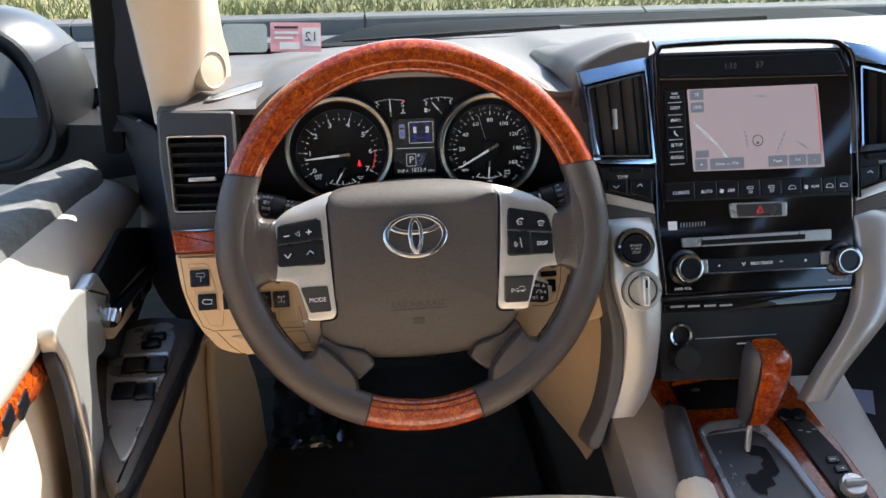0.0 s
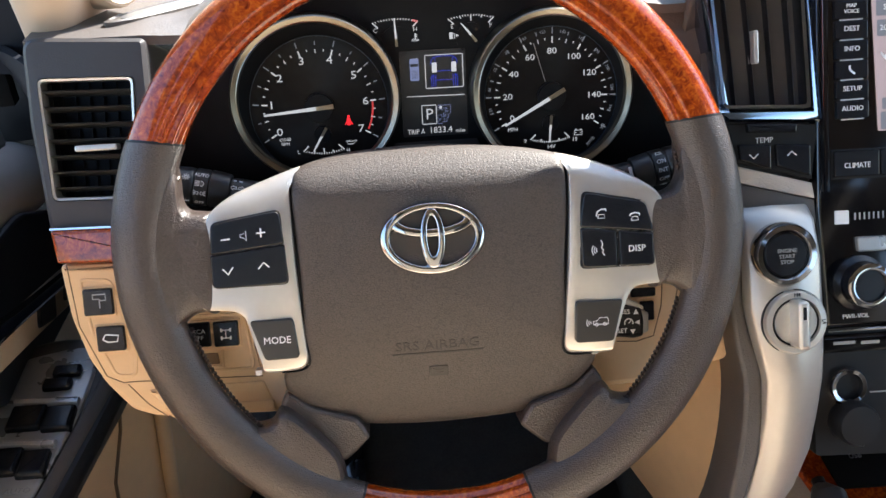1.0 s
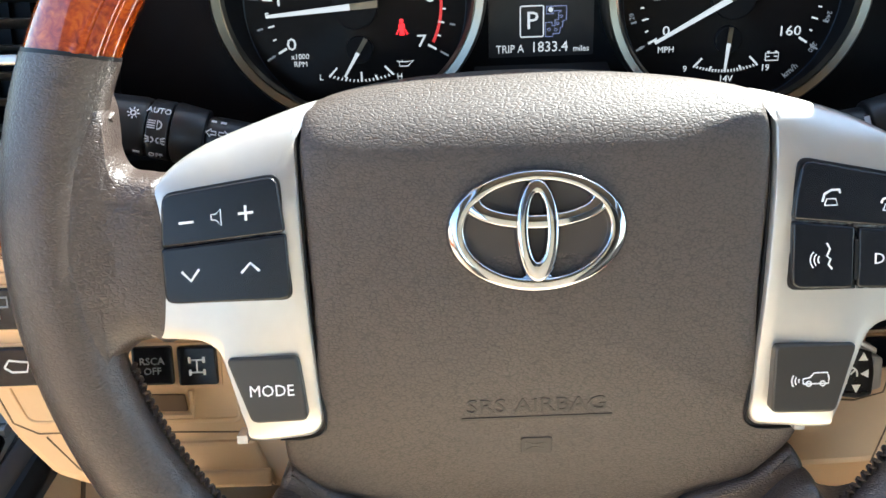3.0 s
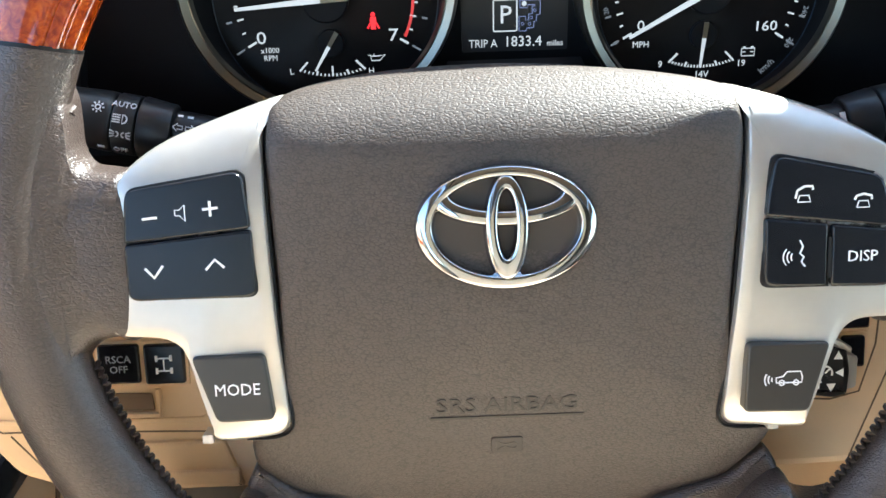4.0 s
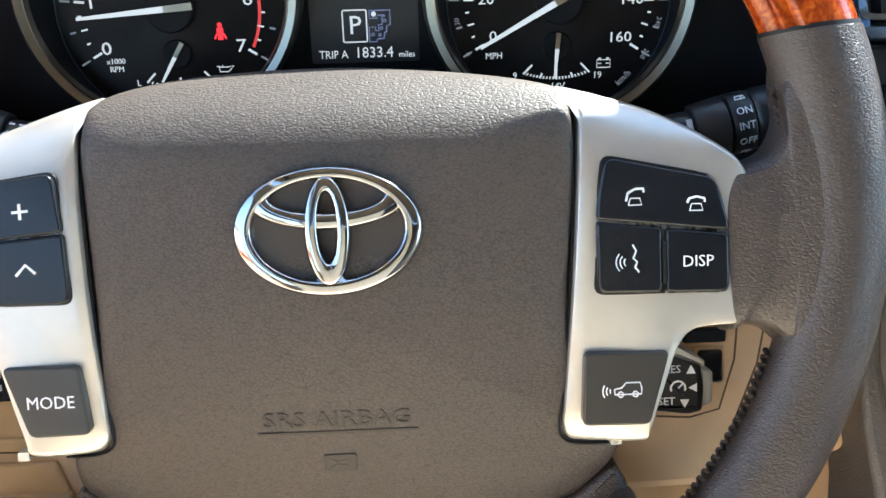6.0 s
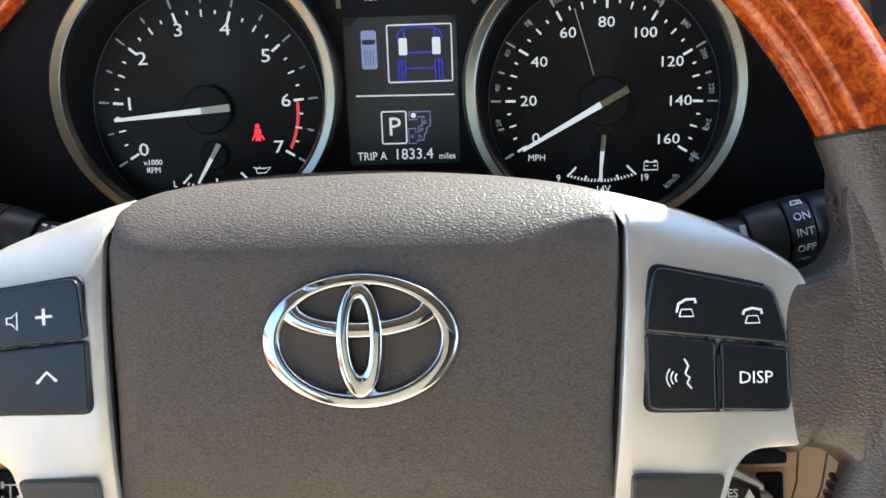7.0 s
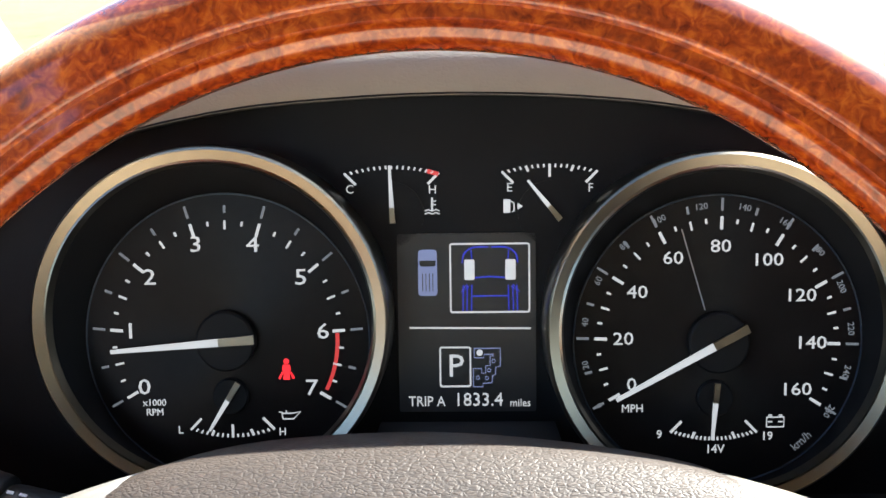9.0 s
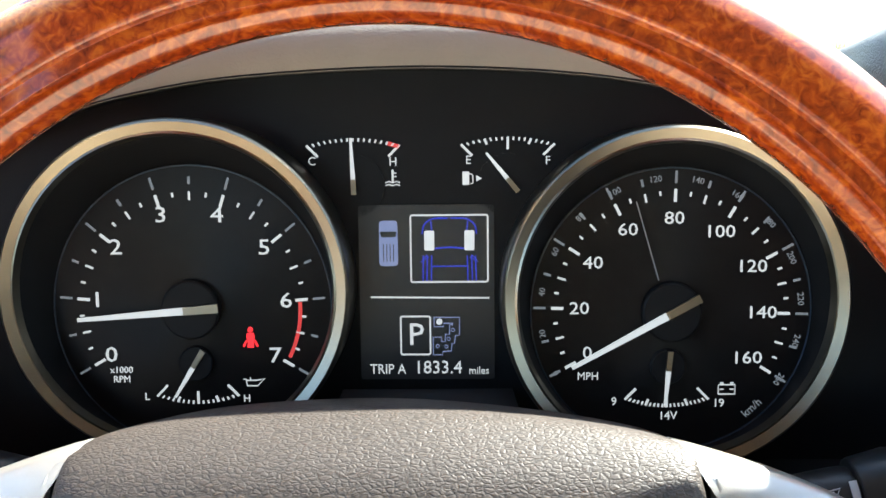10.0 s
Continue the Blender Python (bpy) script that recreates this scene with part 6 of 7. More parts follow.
        mark([[(-0.0020, -0.0008), (-0.0016, 0.0010), (0.0016, 0.0010), (0.0020, -0.0008), (-0.0020, -0.0008)], [(0, -0.0012), (0.0008, 0.0004)]], 0.650, 0.0094)
        mark([[(-0.0020, -0.0006), (-0.0016, 0.0008), (0.0016, 0.0008), (0.0020, -0.0006)], [(0, -0.0012), (0.0008, 0.0004)]], 0.650, -0.0112)
        text(0.775, -0.0010, "REAR", 0.0042)
        mark([[(-0.0045, 0), (-0.0024, 0)]], 0.770, -0.0066, 0.0010)
        mark([[(-0.0018, -0.0016), (-0.0018, 0.0016), (0.0022, 0.0016), (0.0022, -0.0010), (0.0004, -0.0016), (0.0010, 0.0006)]], 0.800, -0.0062)
        mark([[(0, -0.0045), (0, 0.0045)]], 0.462, 0.0012, 0.0022, 0.0091)
        mark([[(-0.0032, 0.0012), (0.0028, 0.0016), (0.0, -0.0024), (-0.0032, 0.0012)], [(-0.0008, 0.0006), (0.0010, 0.0008)]], 0.40, 0.0026, 0.0005, 0.0091)


stalk(-1)
stalk(1)


def cruise_lever():
    c = thing("cruise_lever", fr(0.12, -0.065, -0.03), "black cruise control lever with white arrow marks", "stalk")
    poly = rounded([(0.1060, -0.0770), (0.1080, -0.0500), (0.1246, -0.0522), (0.1340, -0.0572), (0.1356, -0.0670), (0.1348, -0.0770), (0.1290, -0.0782), (0.1176, -0.0765)], 0.0016)
    part("head", plate(poly, -0.034, -0.0165, 0.003, 3), BLACK, c)
    part("tip", plate(rounded([(0.1340, -0.0758), (0.1342, -0.0605), (0.1394, -0.0618), (0.1390, -0.0745)], 0.0014), -0.033, -0.0190, 0.0012), SILVER, c)
    # silver strip stands in for sunlight along the lever's top
    part("cap", plate(rounded([(0.1080, -0.0488), (0.1246, -0.0508), (0.1352, -0.0568), (0.1350, -0.0592), (0.1246, -0.0540), (0.1080, -0.0515)], 0.0008), -0.033, -0.0158, 0.0006), SILVER, c, "upper edge with its sunlight painted as a silver strip")
    for u, v, k in ((0.1300, -0.0604, 1), (0.1275, -0.0728, -1)):
        part("arrow_mark", plate([(u - 0.0018, v - 0.0012 * k), (u + 0.0018, v - 0.0012 * k), (u, v + 0.0022 * k)], -0.0166, -0.0162), PRINT, c)
    part("arrow_mark", plate([(0.1322, -0.0654), (0.1322, -0.0688), (0.1290, -0.0671)], -0.0166, -0.0162), PRINT, c)
    words("lettering", "RES", 0.0042, 0.1228, -0.0598, -0.0163, PRINT, c)
    words("lettering", "SET", 0.0042, 0.1206, -0.0722, -0.0163, PRINT, c)
    bm = stroke([(0.1250 + 0.0028 * math.cos(t), -0.0672 + 0.0028 * math.sin(t)) for t in [i * math.pi / 9 for i in range(-1, 11)]], 0.0007, -0.0166)
    stroke([(0.1250, -0.0672), (0.1268, -0.0654)], 0.0006, -0.0166, bm=bm)
    part("speed_mark", bm, PRINT, c)
    part("arm", sweep([(0.07, -0.050, -0.042), (0.118, -0.066, -0.028)], ring_section(0.008, 0.008, 12)), BLACK, c)


cruise_lever()


# ---- switches in the lower panel ----
def panel_switches():
    P = -0.0300
    for (u, v, du, dv), lab, mark in (((-0.2160, -0.0298, 0.0094, 0.0086), "mirror", 0), ((-0.2103, -0.0541, 0.0090, 0.0082), "lamp washer", 1), ((-0.1555, -0.0560, 0.0083, 0.0082), "RSCA", 2), ((-0.1373, -0.0565, 0.0081, 0.0083), "differential", 3), ((0.1385, -0.0496, 0.0085, 0.0030), "blank", 9), ((0.1408, -0.0622, 0.0048, 0.0066), "blank", 9), ((-0.1880, -0.0545, 0.0070, 0.0084), "blank", 9)):
        s = thing("panel_switch", fr(u, v - dv, P), "square black push switch in the tan lower panel" if mark == 9 else f"square black {lab} switch in the tan lower panel", "switch", "panel switches")
        part("rim", plate(rounded([(u - du - 0.0012, v - dv - 0.0012), (u + du + 0.0012, v - dv - 0.0012), (u + du + 0.0012, v + dv + 0.0012), (u - du - 0.0012, v + dv + 0.0012)], 0.001), P - 0.01, P + 0.0012, 0.0006), TAN, s)
        part("key", plate(rounded([(u - du, v - dv), (u + du, v - dv), (u + du, v + dv), (u - du, v + dv)], 0.0014), P - 0.008, P + 0.0030, 0.0010), BUTTON, s)
        w = P + 0.0030
        if mark == 0:
            part("mark", stroke([(u + 0.001, v - 0.004), (u + 0.001, v + 0.002), (u - 0.003, v + 0.002), (u - 0.003, v + 0.005), (u + 0.005, v + 0.005), (u + 0.005, v + 0.001), (u + 0.001, v + 0.001)], 0.0008, w), GREYPRINT, s)
        if mark == 1:
            part("mark", stroke([(u - 0.005, v), (u - 0.002, v - 0.002), (u + 0.004, v - 0.002), (u + 0.005, v + 0.002), (u - 0.003, v + 0.003), (u - 0.005, v)], 0.0008, w), PRINT, s)
        if mark == 2:
            words("lettering", "RSCA\nOFF", 0.0042, u, v, w + 0.0002, GREYPRINT, s)
        if mark == 3:
            part("mark", stroke([(u, v - 0.0026), (u, v + 0.0026)], 0.0005, w), PRINT, s)
            for q in (-0.0026, 0.0026):
                part("mark", stroke([(u - 0.0026, v + q), (u + 0.0026, v + q)], 0.0005, w), PRINT, s)
                for e in (-0.0029, 0.0029):
                    part("mark", stroke([(u + e, v + q - 0.0012), (u + e, v + q + 0.0012)], 0.0010, w), PRINT, s)
    cc = thing("card_slot", fr(-0.155, -0.078, P), "recessed tan card slot in the lower panel", "card slot")
    # raised plate; the recess's shade is painted as a darker tan
    part("recess", plate(rounded([(-0.1640, -0.0685), (-0.1440, -0.0690), (-0.1432, -0.0764), (-0.1612, -0.0760)], 0.001), P - 0.004, P + 0.0008, 0.0004), TAN_DARK, cc)
    part("lip", sweep([(-0.1620, -0.0778, P + 0.001), (-0.1410, -0.0782, P + 0.001), (-0.1412, -0.0672, P + 0.001)], ring_section(0.0014, 0.0014, 6)), TAN, cc)
    hl = thing("fuse_box_cover", fr(-0.13, -0.105, P), "tan fuse box cover in the lower panel", "cover")
    part("lid", plate(rounded([(-0.1900, -0.0900), (-0.1160, -0.0895), (-0.1085, -0.1105), (-0.1760, -0.1100)], 0.002), P - 0.004, P + 0.0022, 0.0014), TAN, hl)
    part("catch", box(-0.1400, -0.1100, -0.1085, -0.1020, P + 0.001, P + 0.0050, 0.002, 0.0012), TAN, hl)


panel_switches()


# ---- driver's door ----
GREYCLOTH = material("sill_grey", (0.095, 0.095, 0.088), 0.8, grain=0.5, grain_scale=420, bump=0.6, var=0.6, scale=420)
DOORDARK = material("door_dark_trim", (0.017, 0.018, 0.023), 0.5, grain=0.15, grain_scale=800, bump=0.1, var=0.08, spec=0.3)


def drivers_door():
    d = thing("drivers_door", (-0.36, 0.0, 0.75), "open-topped driver's door with tan padding, wood strip and silver pull", "car door")
    # padded band under the window
    rows = []
    for (yt, zt), (yb, zb), x in (((0.318, 1.180), (0.380, 1.132), -0.348), ((0.320, 1.192), (0.394, 1.122), -0.342), ((0.300, 1.200), (0.365, 1.126), -0.338), ((0.17, 1.240), (0.19, 1.160), -0.338), ((0.02, 1.284), (0.0, 1.198), -0.340), ((-0.127, 1.329), (-0.207, 1.231), -0.342), ((-0.35, 1.39), (-0.45, 1.27), -0.35), ((-0.9, 1.40), (-0.9, 1.27), -0.36)):
        at = lambda f, dx: (x + dx, yb + (yt - yb) * f, zb + (zt - zb) * f)
        rows.append([at(0.9, -0.060), at(1.0, -0.030), at(0.97, -0.020), at(0.85, -0.008), at(0.65, 0.001), at(0.42, 0.007), at(0.2, 0.008), at(0.05, 0.003), at(-0.02, -0.010), at(-0.05, -0.055)])
    part("upper_pad", loft(rows), TAN_SOFT, d, "soft tan padded upper door", ONE, 75)
    # grey sill behind the pad
    rows = []
    for y, z, x0, x1 in ((0.310, 1.205, -0.385, -0.362), (0.290, 1.226, -0.402, -0.356), (0.24, 1.240, -0.418, -0.353), (0.1, 1.277, -0.430, -0.352), (-0.12, 1.331, -0.430, -0.350), (-0.35, 1.39, -0.44, -0.36), (-0.9, 1.40, -0.45, -0.37)):
        rows.append([(x0, y, z - 0.03), (x0 + 0.010, y, z - 0.002), ((x0 + x1) / 2, y, z + 0.006), (x1 - 0.012, y, z + 0.001), (x1 - 0.002, y, z - 0.010), (x1, y, z - 0.05)])
    part("sill", loft(rows), GREYCLOTH, d, "grey grained window sill", ONE, 75)
    # dark front of the door
    dark = [[(-0.330, 0.215, 1.318), (-0.290, 0.17, 1.325), (-0.2535, 0.115, 1.328)], [(-0.325, 0.30, 1.24), (-0.290, 0.21, 1.24), (-0.2530, 0.115, 1.24)], [(-0.330, 0.36, 1.13), (-0.300, 0.26, 1.13), (-0.2480, 0.130, 1.14)], [(-0.345, 0.37, 1.04), (-0.300, 0.25, 1.04), (-0.242, 0.125, 1.07)]]
    part("front_trim", slab(sheet(dark), 0.02, (-0.3, 0.9, 0)), DOORDARK, d, "dark front door trim", ONE)
    # lower door skin
    rows = [[(-0.352, y, z) if z > 1.0 else (-0.345 + 0.02 * math.sin(z * 5), y, z) for z in (0.72, 0.85, 0.98, 1.03, 1.07, 1.24 - 0.36 * max(0.0, y + 0.05))] for y in (0.36, 0.2, 0.05, -0.1, -0.3, -0.9)]
    part("lower_skin", slab(rows, 0.05, (-1, 0, 0)), PILLAR, d, "tan lower door skin", ONE)
    # wood strip under the pad
    rows = []
    for y, z in ((-0.074, 1.188), (-0.080, 1.194), (-0.14, 1.205), (-0.22, 1.232), (-0.5, 1.29)):
        rows.append([(-0.352, y, z - 0.013), (-0.340, y, z - 0.012), (-0.337, y, z - 0.004), (-0.337, y, z + 0.008), (-0.341, y, z + 0.016), (-0.352, y, z + 0.016)])
    part("wood_strip", loft(rows), WOOD, d, "glossy burl wood strip", ONE)
    for y, z in ((-0.181, 1.216), (-0.217, 1.229)):
        k = part("lock_key", box(-0.012, 0.012, -0.008, 0.008, 0, 0.0035, 0.002, 0.001), BUTTON, d, "", Matrix.Translation((-0.339, y, z)) @ Matrix.Rotation(radians(90), 4, "Y") @ Matrix.Rotation(radians(90), 4, "Z"))
    # pull handle
    pull = [(-0.022, 1.228), (0.008, 1.196), (0.020, 1.166), (0.018, 1.143), (0.004, 1.138), (-0.028, 1.148), (-0.044, 1.120), (-0.053, 1.085), (-0.082, 1.022), (-0.150, 0.950), (-0.185, 0.975), (-0.120, 1.055), (-0.103, 1.097), (-0.104, 1.152), (-0.110, 1.200), (-0.127, 1.238), (-0.116, 1.250), (-0.070, 1.243)]
    MP = Matrix.Translation((-0.322, 0, 0)) @ Matrix(((0, 0, 1, 0), (1, 0, 0, 0), (0, 1, 0, 0), (0, 0, 0, 1)))
    part("pull_handle", plate(curve(pull, 4), -0.012, 0.004, 0.004, 4), SILVER, d, "satin silver pull handle", MP)
    part("handle_cap", plate(rounded([(-0.018, 1.224), (0.012, 1.172), (0.030, 1.160), (0.064, 1.170), (0.028, 1.218)], 0.006), -0.008, 0.006, 0.004, 3), SILVER_DK, d, "bright handle cap", MP)
    # dark strip added along the pull for the shade behind it
    shade = [(-0.112, 1.222), (-0.100, 1.180), (-0.098, 1.120), (-0.110, 1.060), (-0.170, 0.970), (-0.200, 0.990), (-0.135, 1.070), (-0.121, 1.124), (-0.118, 1.180), (-0.124, 1.220)]
    part("pull_shade", plate(curve(shade, 4), -0.012, -0.001, 0.003, 2), DOORDARK, d, "", MP)
    # armrest with window switches
    arm = [(-0.360, 0.125), (-0.315, 0.165), (-0.262, 0.158), (-0.246, 0.140), (-0.262, 0.03), (-0.280, -0.080), (-0.288, -0.128), (-0.302, -0.128), (-0.318, -0.09), (-0.345, -0.02)]
    ar = part("armrest", plate(curve(arm, 4), 1.045, 1.078, 0.008, 3), TAUPE, d, "dark armrest with window switches", ONE)
    sw = [(-0.338, 0.112), (-0.305, 0.142), (-0.272, 0.138), (-0.268, 0.07), (-0.280, -0.02), (-0.291, -0.095), (-0.303, -0.080), (-0.322, -0.02)]
    part("switch_panel", plate(curve(sw, 4), 1.07, 1.0805, 0.002), SILVER_DK, ar, "grey switch panel", ONE)
    for x, y, dx, dy in ((-0.288, 0.112, 0.011, 0.006), (-0.292, 0.096, 0.011, 0.006), (-0.305, 0.058, 0.013, 0.013), (-0.281, 0.055, 0.011, 0.013), (-0.309, 0.012, 0.012, 0.013), (-0.287, 0.008, 0.010, 0.013)):
        part("window_switch", plate(rounded([(x - dx, y - dy), (x + dx, y - dy), (x + dx, y + dy), (x - dx, y + dy)], 0.003), 1.076, 1.0860, 0.003, 3), BUTTON, ar, "", ONE)
    for y, x0, x1 in ((0.076, -0.318, -0.270), (0.030, -0.323, -0.276)):
        part("switch_ridge", sweep([(x0, y, 1.083), (x1, y - 0.004, 1.083)], ring_section(0.004, 0.004, 8)), SILVER_DK, ar, "", ONE)
    words("lettering", "ALL AUTO", 0.0065, -0.297, -0.018, 1.0830, GREYPRINT, ar, ONE)
    part("armrest_edge", sweep([(x, y, 1.064) for x, y in ((-0.246, 0.146), (-0.258, 0.05), (-0.270, -0.03), (-0.282, -0.10), (-0.292, -0.134))], ring_section(0.007, 0.009, 10)), BLACK, ar, "", ONE)
    # inner release lever in its bowl
    part("release_bowl", plate(rounded([(0.03, 1.20), (0.20, 1.18), (0.36, 1.10), (0.34, 1.04), (0.10, 1.06), (0.02, 1.13)], 0.02), -0.012, -0.003, 0.003), DOORDARK, d, "", MP)
    lv = part("release_lever", sweep([(-0.312, 0.012, 1.166), (-0.311, 0.022, 1.170), (-0.310, 0.05, 1.162), (-0.310, 0.10, 1.144), (-0.311, 0.18, 1.117), (-0.312, 0.30, 1.076)], ring_section(0.006, 0.009, 12), scale=[1.1, 1.5, 1.2, 0.9, 0.8, 0.8], up=(1, 0, 0)), CHROME, d, "bright door release lever", ONE)
    part("lock_plate", plate(rounded([(0.014, 1.158), (0.050, 1.122), (0.160, 1.088), (0.278, 1.050), (0.320, 1.064), (0.250, 1.094), (0.090, 1.142)], 0.010), -0.004, 0.003, 0.002), PILLAR, d, "", MP)
    for y, z in ((0.248, 1.079), (0.180, 1.098)):
        part("lock_key", plate(rounded([(y - 0.026, z - 0.002), (y + 0.012, z - 0.018), (y + 0.024, z + 0.002), (y - 0.014, z + 0.016)], 0.004), 0.002, 0.006, 0.002), BLACK, d, "", MP)
    # window frame of the door
    fr_path = [(-0.322, 0.225, 1.27), (-0.314, 0.20, 1.32), (-0.299, 0.162, 1.40), (-0.288, 0.13, 1.46), (-0.272, 0.0, 1.62), (-0.27, -0.15, 1.76), (-0.28, -0.35, 1.81), (-0.30, -0.9, 1.81)]
    part("window_frame", sweep(fr_path, ring_section(0.009, 0.012, 8, 3), up=(1, 0, 0)), RUBBER, d, "black rubber window frame", ONE)
    part("corner_trim", slab([[(-0.316, 0.200, 1.300), (-0.262, 0.185, 1.300)], [(-0.309, 0.190, 1.33), (-0.264, 0.180, 1.33)], [(-0.299, 0.165, 1.38), (-0.266, 0.155, 1.38)], [(-0.289, 0.138, 1.44), (-0.264, 0.125, 1.44)], [(-0.283, 0.10, 1.50), (-0.262, 0.09, 1.50)]], 0.008, (0, 0.9, 0)), DOORDARK, d, "dark corner trim", ONE)


RUBBER = material("window_rubber", (0.008, 0.008, 0.009), 0.8, var=0.2, bump=0.1, spec=0.15)
drivers_door()


def pillar():
    p = thing("pillar_trim", (-0.24, 0.22, 1.31), "beige front pillar trim with a round tweeter", "pillar trim")
    rows = []
    for z, y, x0, x1, yb, xb in ((1.335, 0.120, -0.259, -0.221, 0.25, -0.186), (1.355, 0.112, -0.258, -0.222, 0.245, -0.184), (1.375, 0.103, -0.2575, -0.214, 0.235, -0.184), (1.40, 0.092, -0.257, -0.205, 0.21, -0.185), (1.44, 0.074, -0.2565, -0.196, 0.17, -0.183), (1.476, 0.056, -0.256, -0.190, 0.14, -0.180), (1.60, -0.02, -0.262, -0.200, 0.05, -0.192), (1.84, -0.2, -0.30, -0.24, -0.15, -0.23)):
        w = x1 - x0
        rows.append([(x0, y + 0.03, z), (x0 + 0.003, y + 0.004, z), (x0 + w * 0.2, y - 0.004, z), (x0 + w * 0.5, y - 0.007, z), (x0 + w * 0.8, y - 0.004, z), (x1, y + 0.006, z), (x1 + (xb - x1) * 0.5, y + (yb - y) * 0.45, z), (xb, yb, z), (xb - 0.02, yb + 0.02, z)])
    part("trim", loft(rows), PILLAR, p, "", ONE, 60)
    axis = Vector((0.80, -0.58, 0.15)).normalized()
    MT = Matrix.Translation((-0.204, 0.142, 1.384)) @ axis.to_track_quat("Z", "Y").to_matrix().to_4x4()
    part("tweeter", turned([(0.0225, -0.02), (0.0215, 0.012), (0.0205, 0.0155), (0.0185, 0.0165), (0.0172, 0.0150), (0.012, 0.0154), (0.001, 0.0157)], 0, 0, 36), PILLAR, p, "round tweeter cover", MT)


pillar()


def door_mirror():
    m = thing("door_mirror", (-0.42, 0.42, 1.2), "silver-grey door mirror with black base", "mirror")
    PAINT = material("mirror_paint", (0.022, 0.023, 0.025), 0.36, coat=0.0, var=0.08, bump=0.1)
    MM = Matrix.Translation((-0.514, 0.33, 1.300)) @ Matrix.Rotation(radians(-6), 4, "Z")
    rows = []
    for y, k, dx in ((0.0, 0.98, 0.0), (0.015, 1.03, 0.004), (0.05, 1.04, 0.016), (0.09, 0.95, 0.030), (0.12, 0.75, 0.040), (0.14, 0.45, 0.045), (0.145, 0.1, 0.045)):
        rows.append([(dx + 0.105 * k * math.copysign(abs(math.cos(t)) ** 0.75, math.cos(t)) - 0.020 * math.sin(t), y, 0.098 * k * math.copysign(abs(math.sin(t)) ** 0.8, math.sin(t))) for t in [2 * math.pi * i / 32 for i in range(32)]])
    part("housing", loft(rows), PAINT, m, "", MM)
    part("lower_shell", loft([[(p[0] * 1.01, p[1] + 0.0006, min(p[2] * 1.01, 0.005 + 0.42 * max(0.0, p[0]))) for p in r] for r in rows]), BLACK, m, "black lower shell", MM)
    part("base", loft([[(x, y, z0), (x, y + 0.09, z0), (x, y + 0.09, z1), (x, y, z1)] for x, y, z0, z1 in ((-0.08, 0.02, -0.115, -0.07), (0.09, 0.02, -0.125, -0.04), (0.20, 0.0, -0.10, -0.035))]), BLACK, m, "black mirror base", MM)
    glass = bpy.data.materials.new("mirror_glass")
    glass.use_nodes = True
    b = glass.node_tree.nodes["Principled BSDF"]
    b.inputs["Base Color"].default_value, b.inputs["Metallic"].default_value, b.inputs["Roughness"].default_value = (0.75, 0.8, 0.82, 1), 1.0, 0.03
    part("glass", plate([(0.088 * math.copysign(abs(math.cos(t)) ** 0.75, math.cos(t)), 0.084 * math.copysign(abs(math.sin(t)) ** 0.8, math.sin(t))) for t in [2 * math.pi * i / 32 for i in range(32)]], 0.0, 0.004), glass, m, "mirror glass", MM @ Matrix.Rotation(radians(100), 4, "X"))
    part("rim", sweep([(0.097 * math.copysign(abs(math.cos(t)) ** 0.75, math.cos(t)), -0.002, 0.090 * math.copysign(abs(math.sin(t)) ** 0.8, math.sin(t))) for t in [2 * math.pi * i / 32 for i in range(32)]], ring_section(0.008, 0.006, 8), True, up=(0, 1, 0)), BLACK, m, "", MM)


door_mirror()


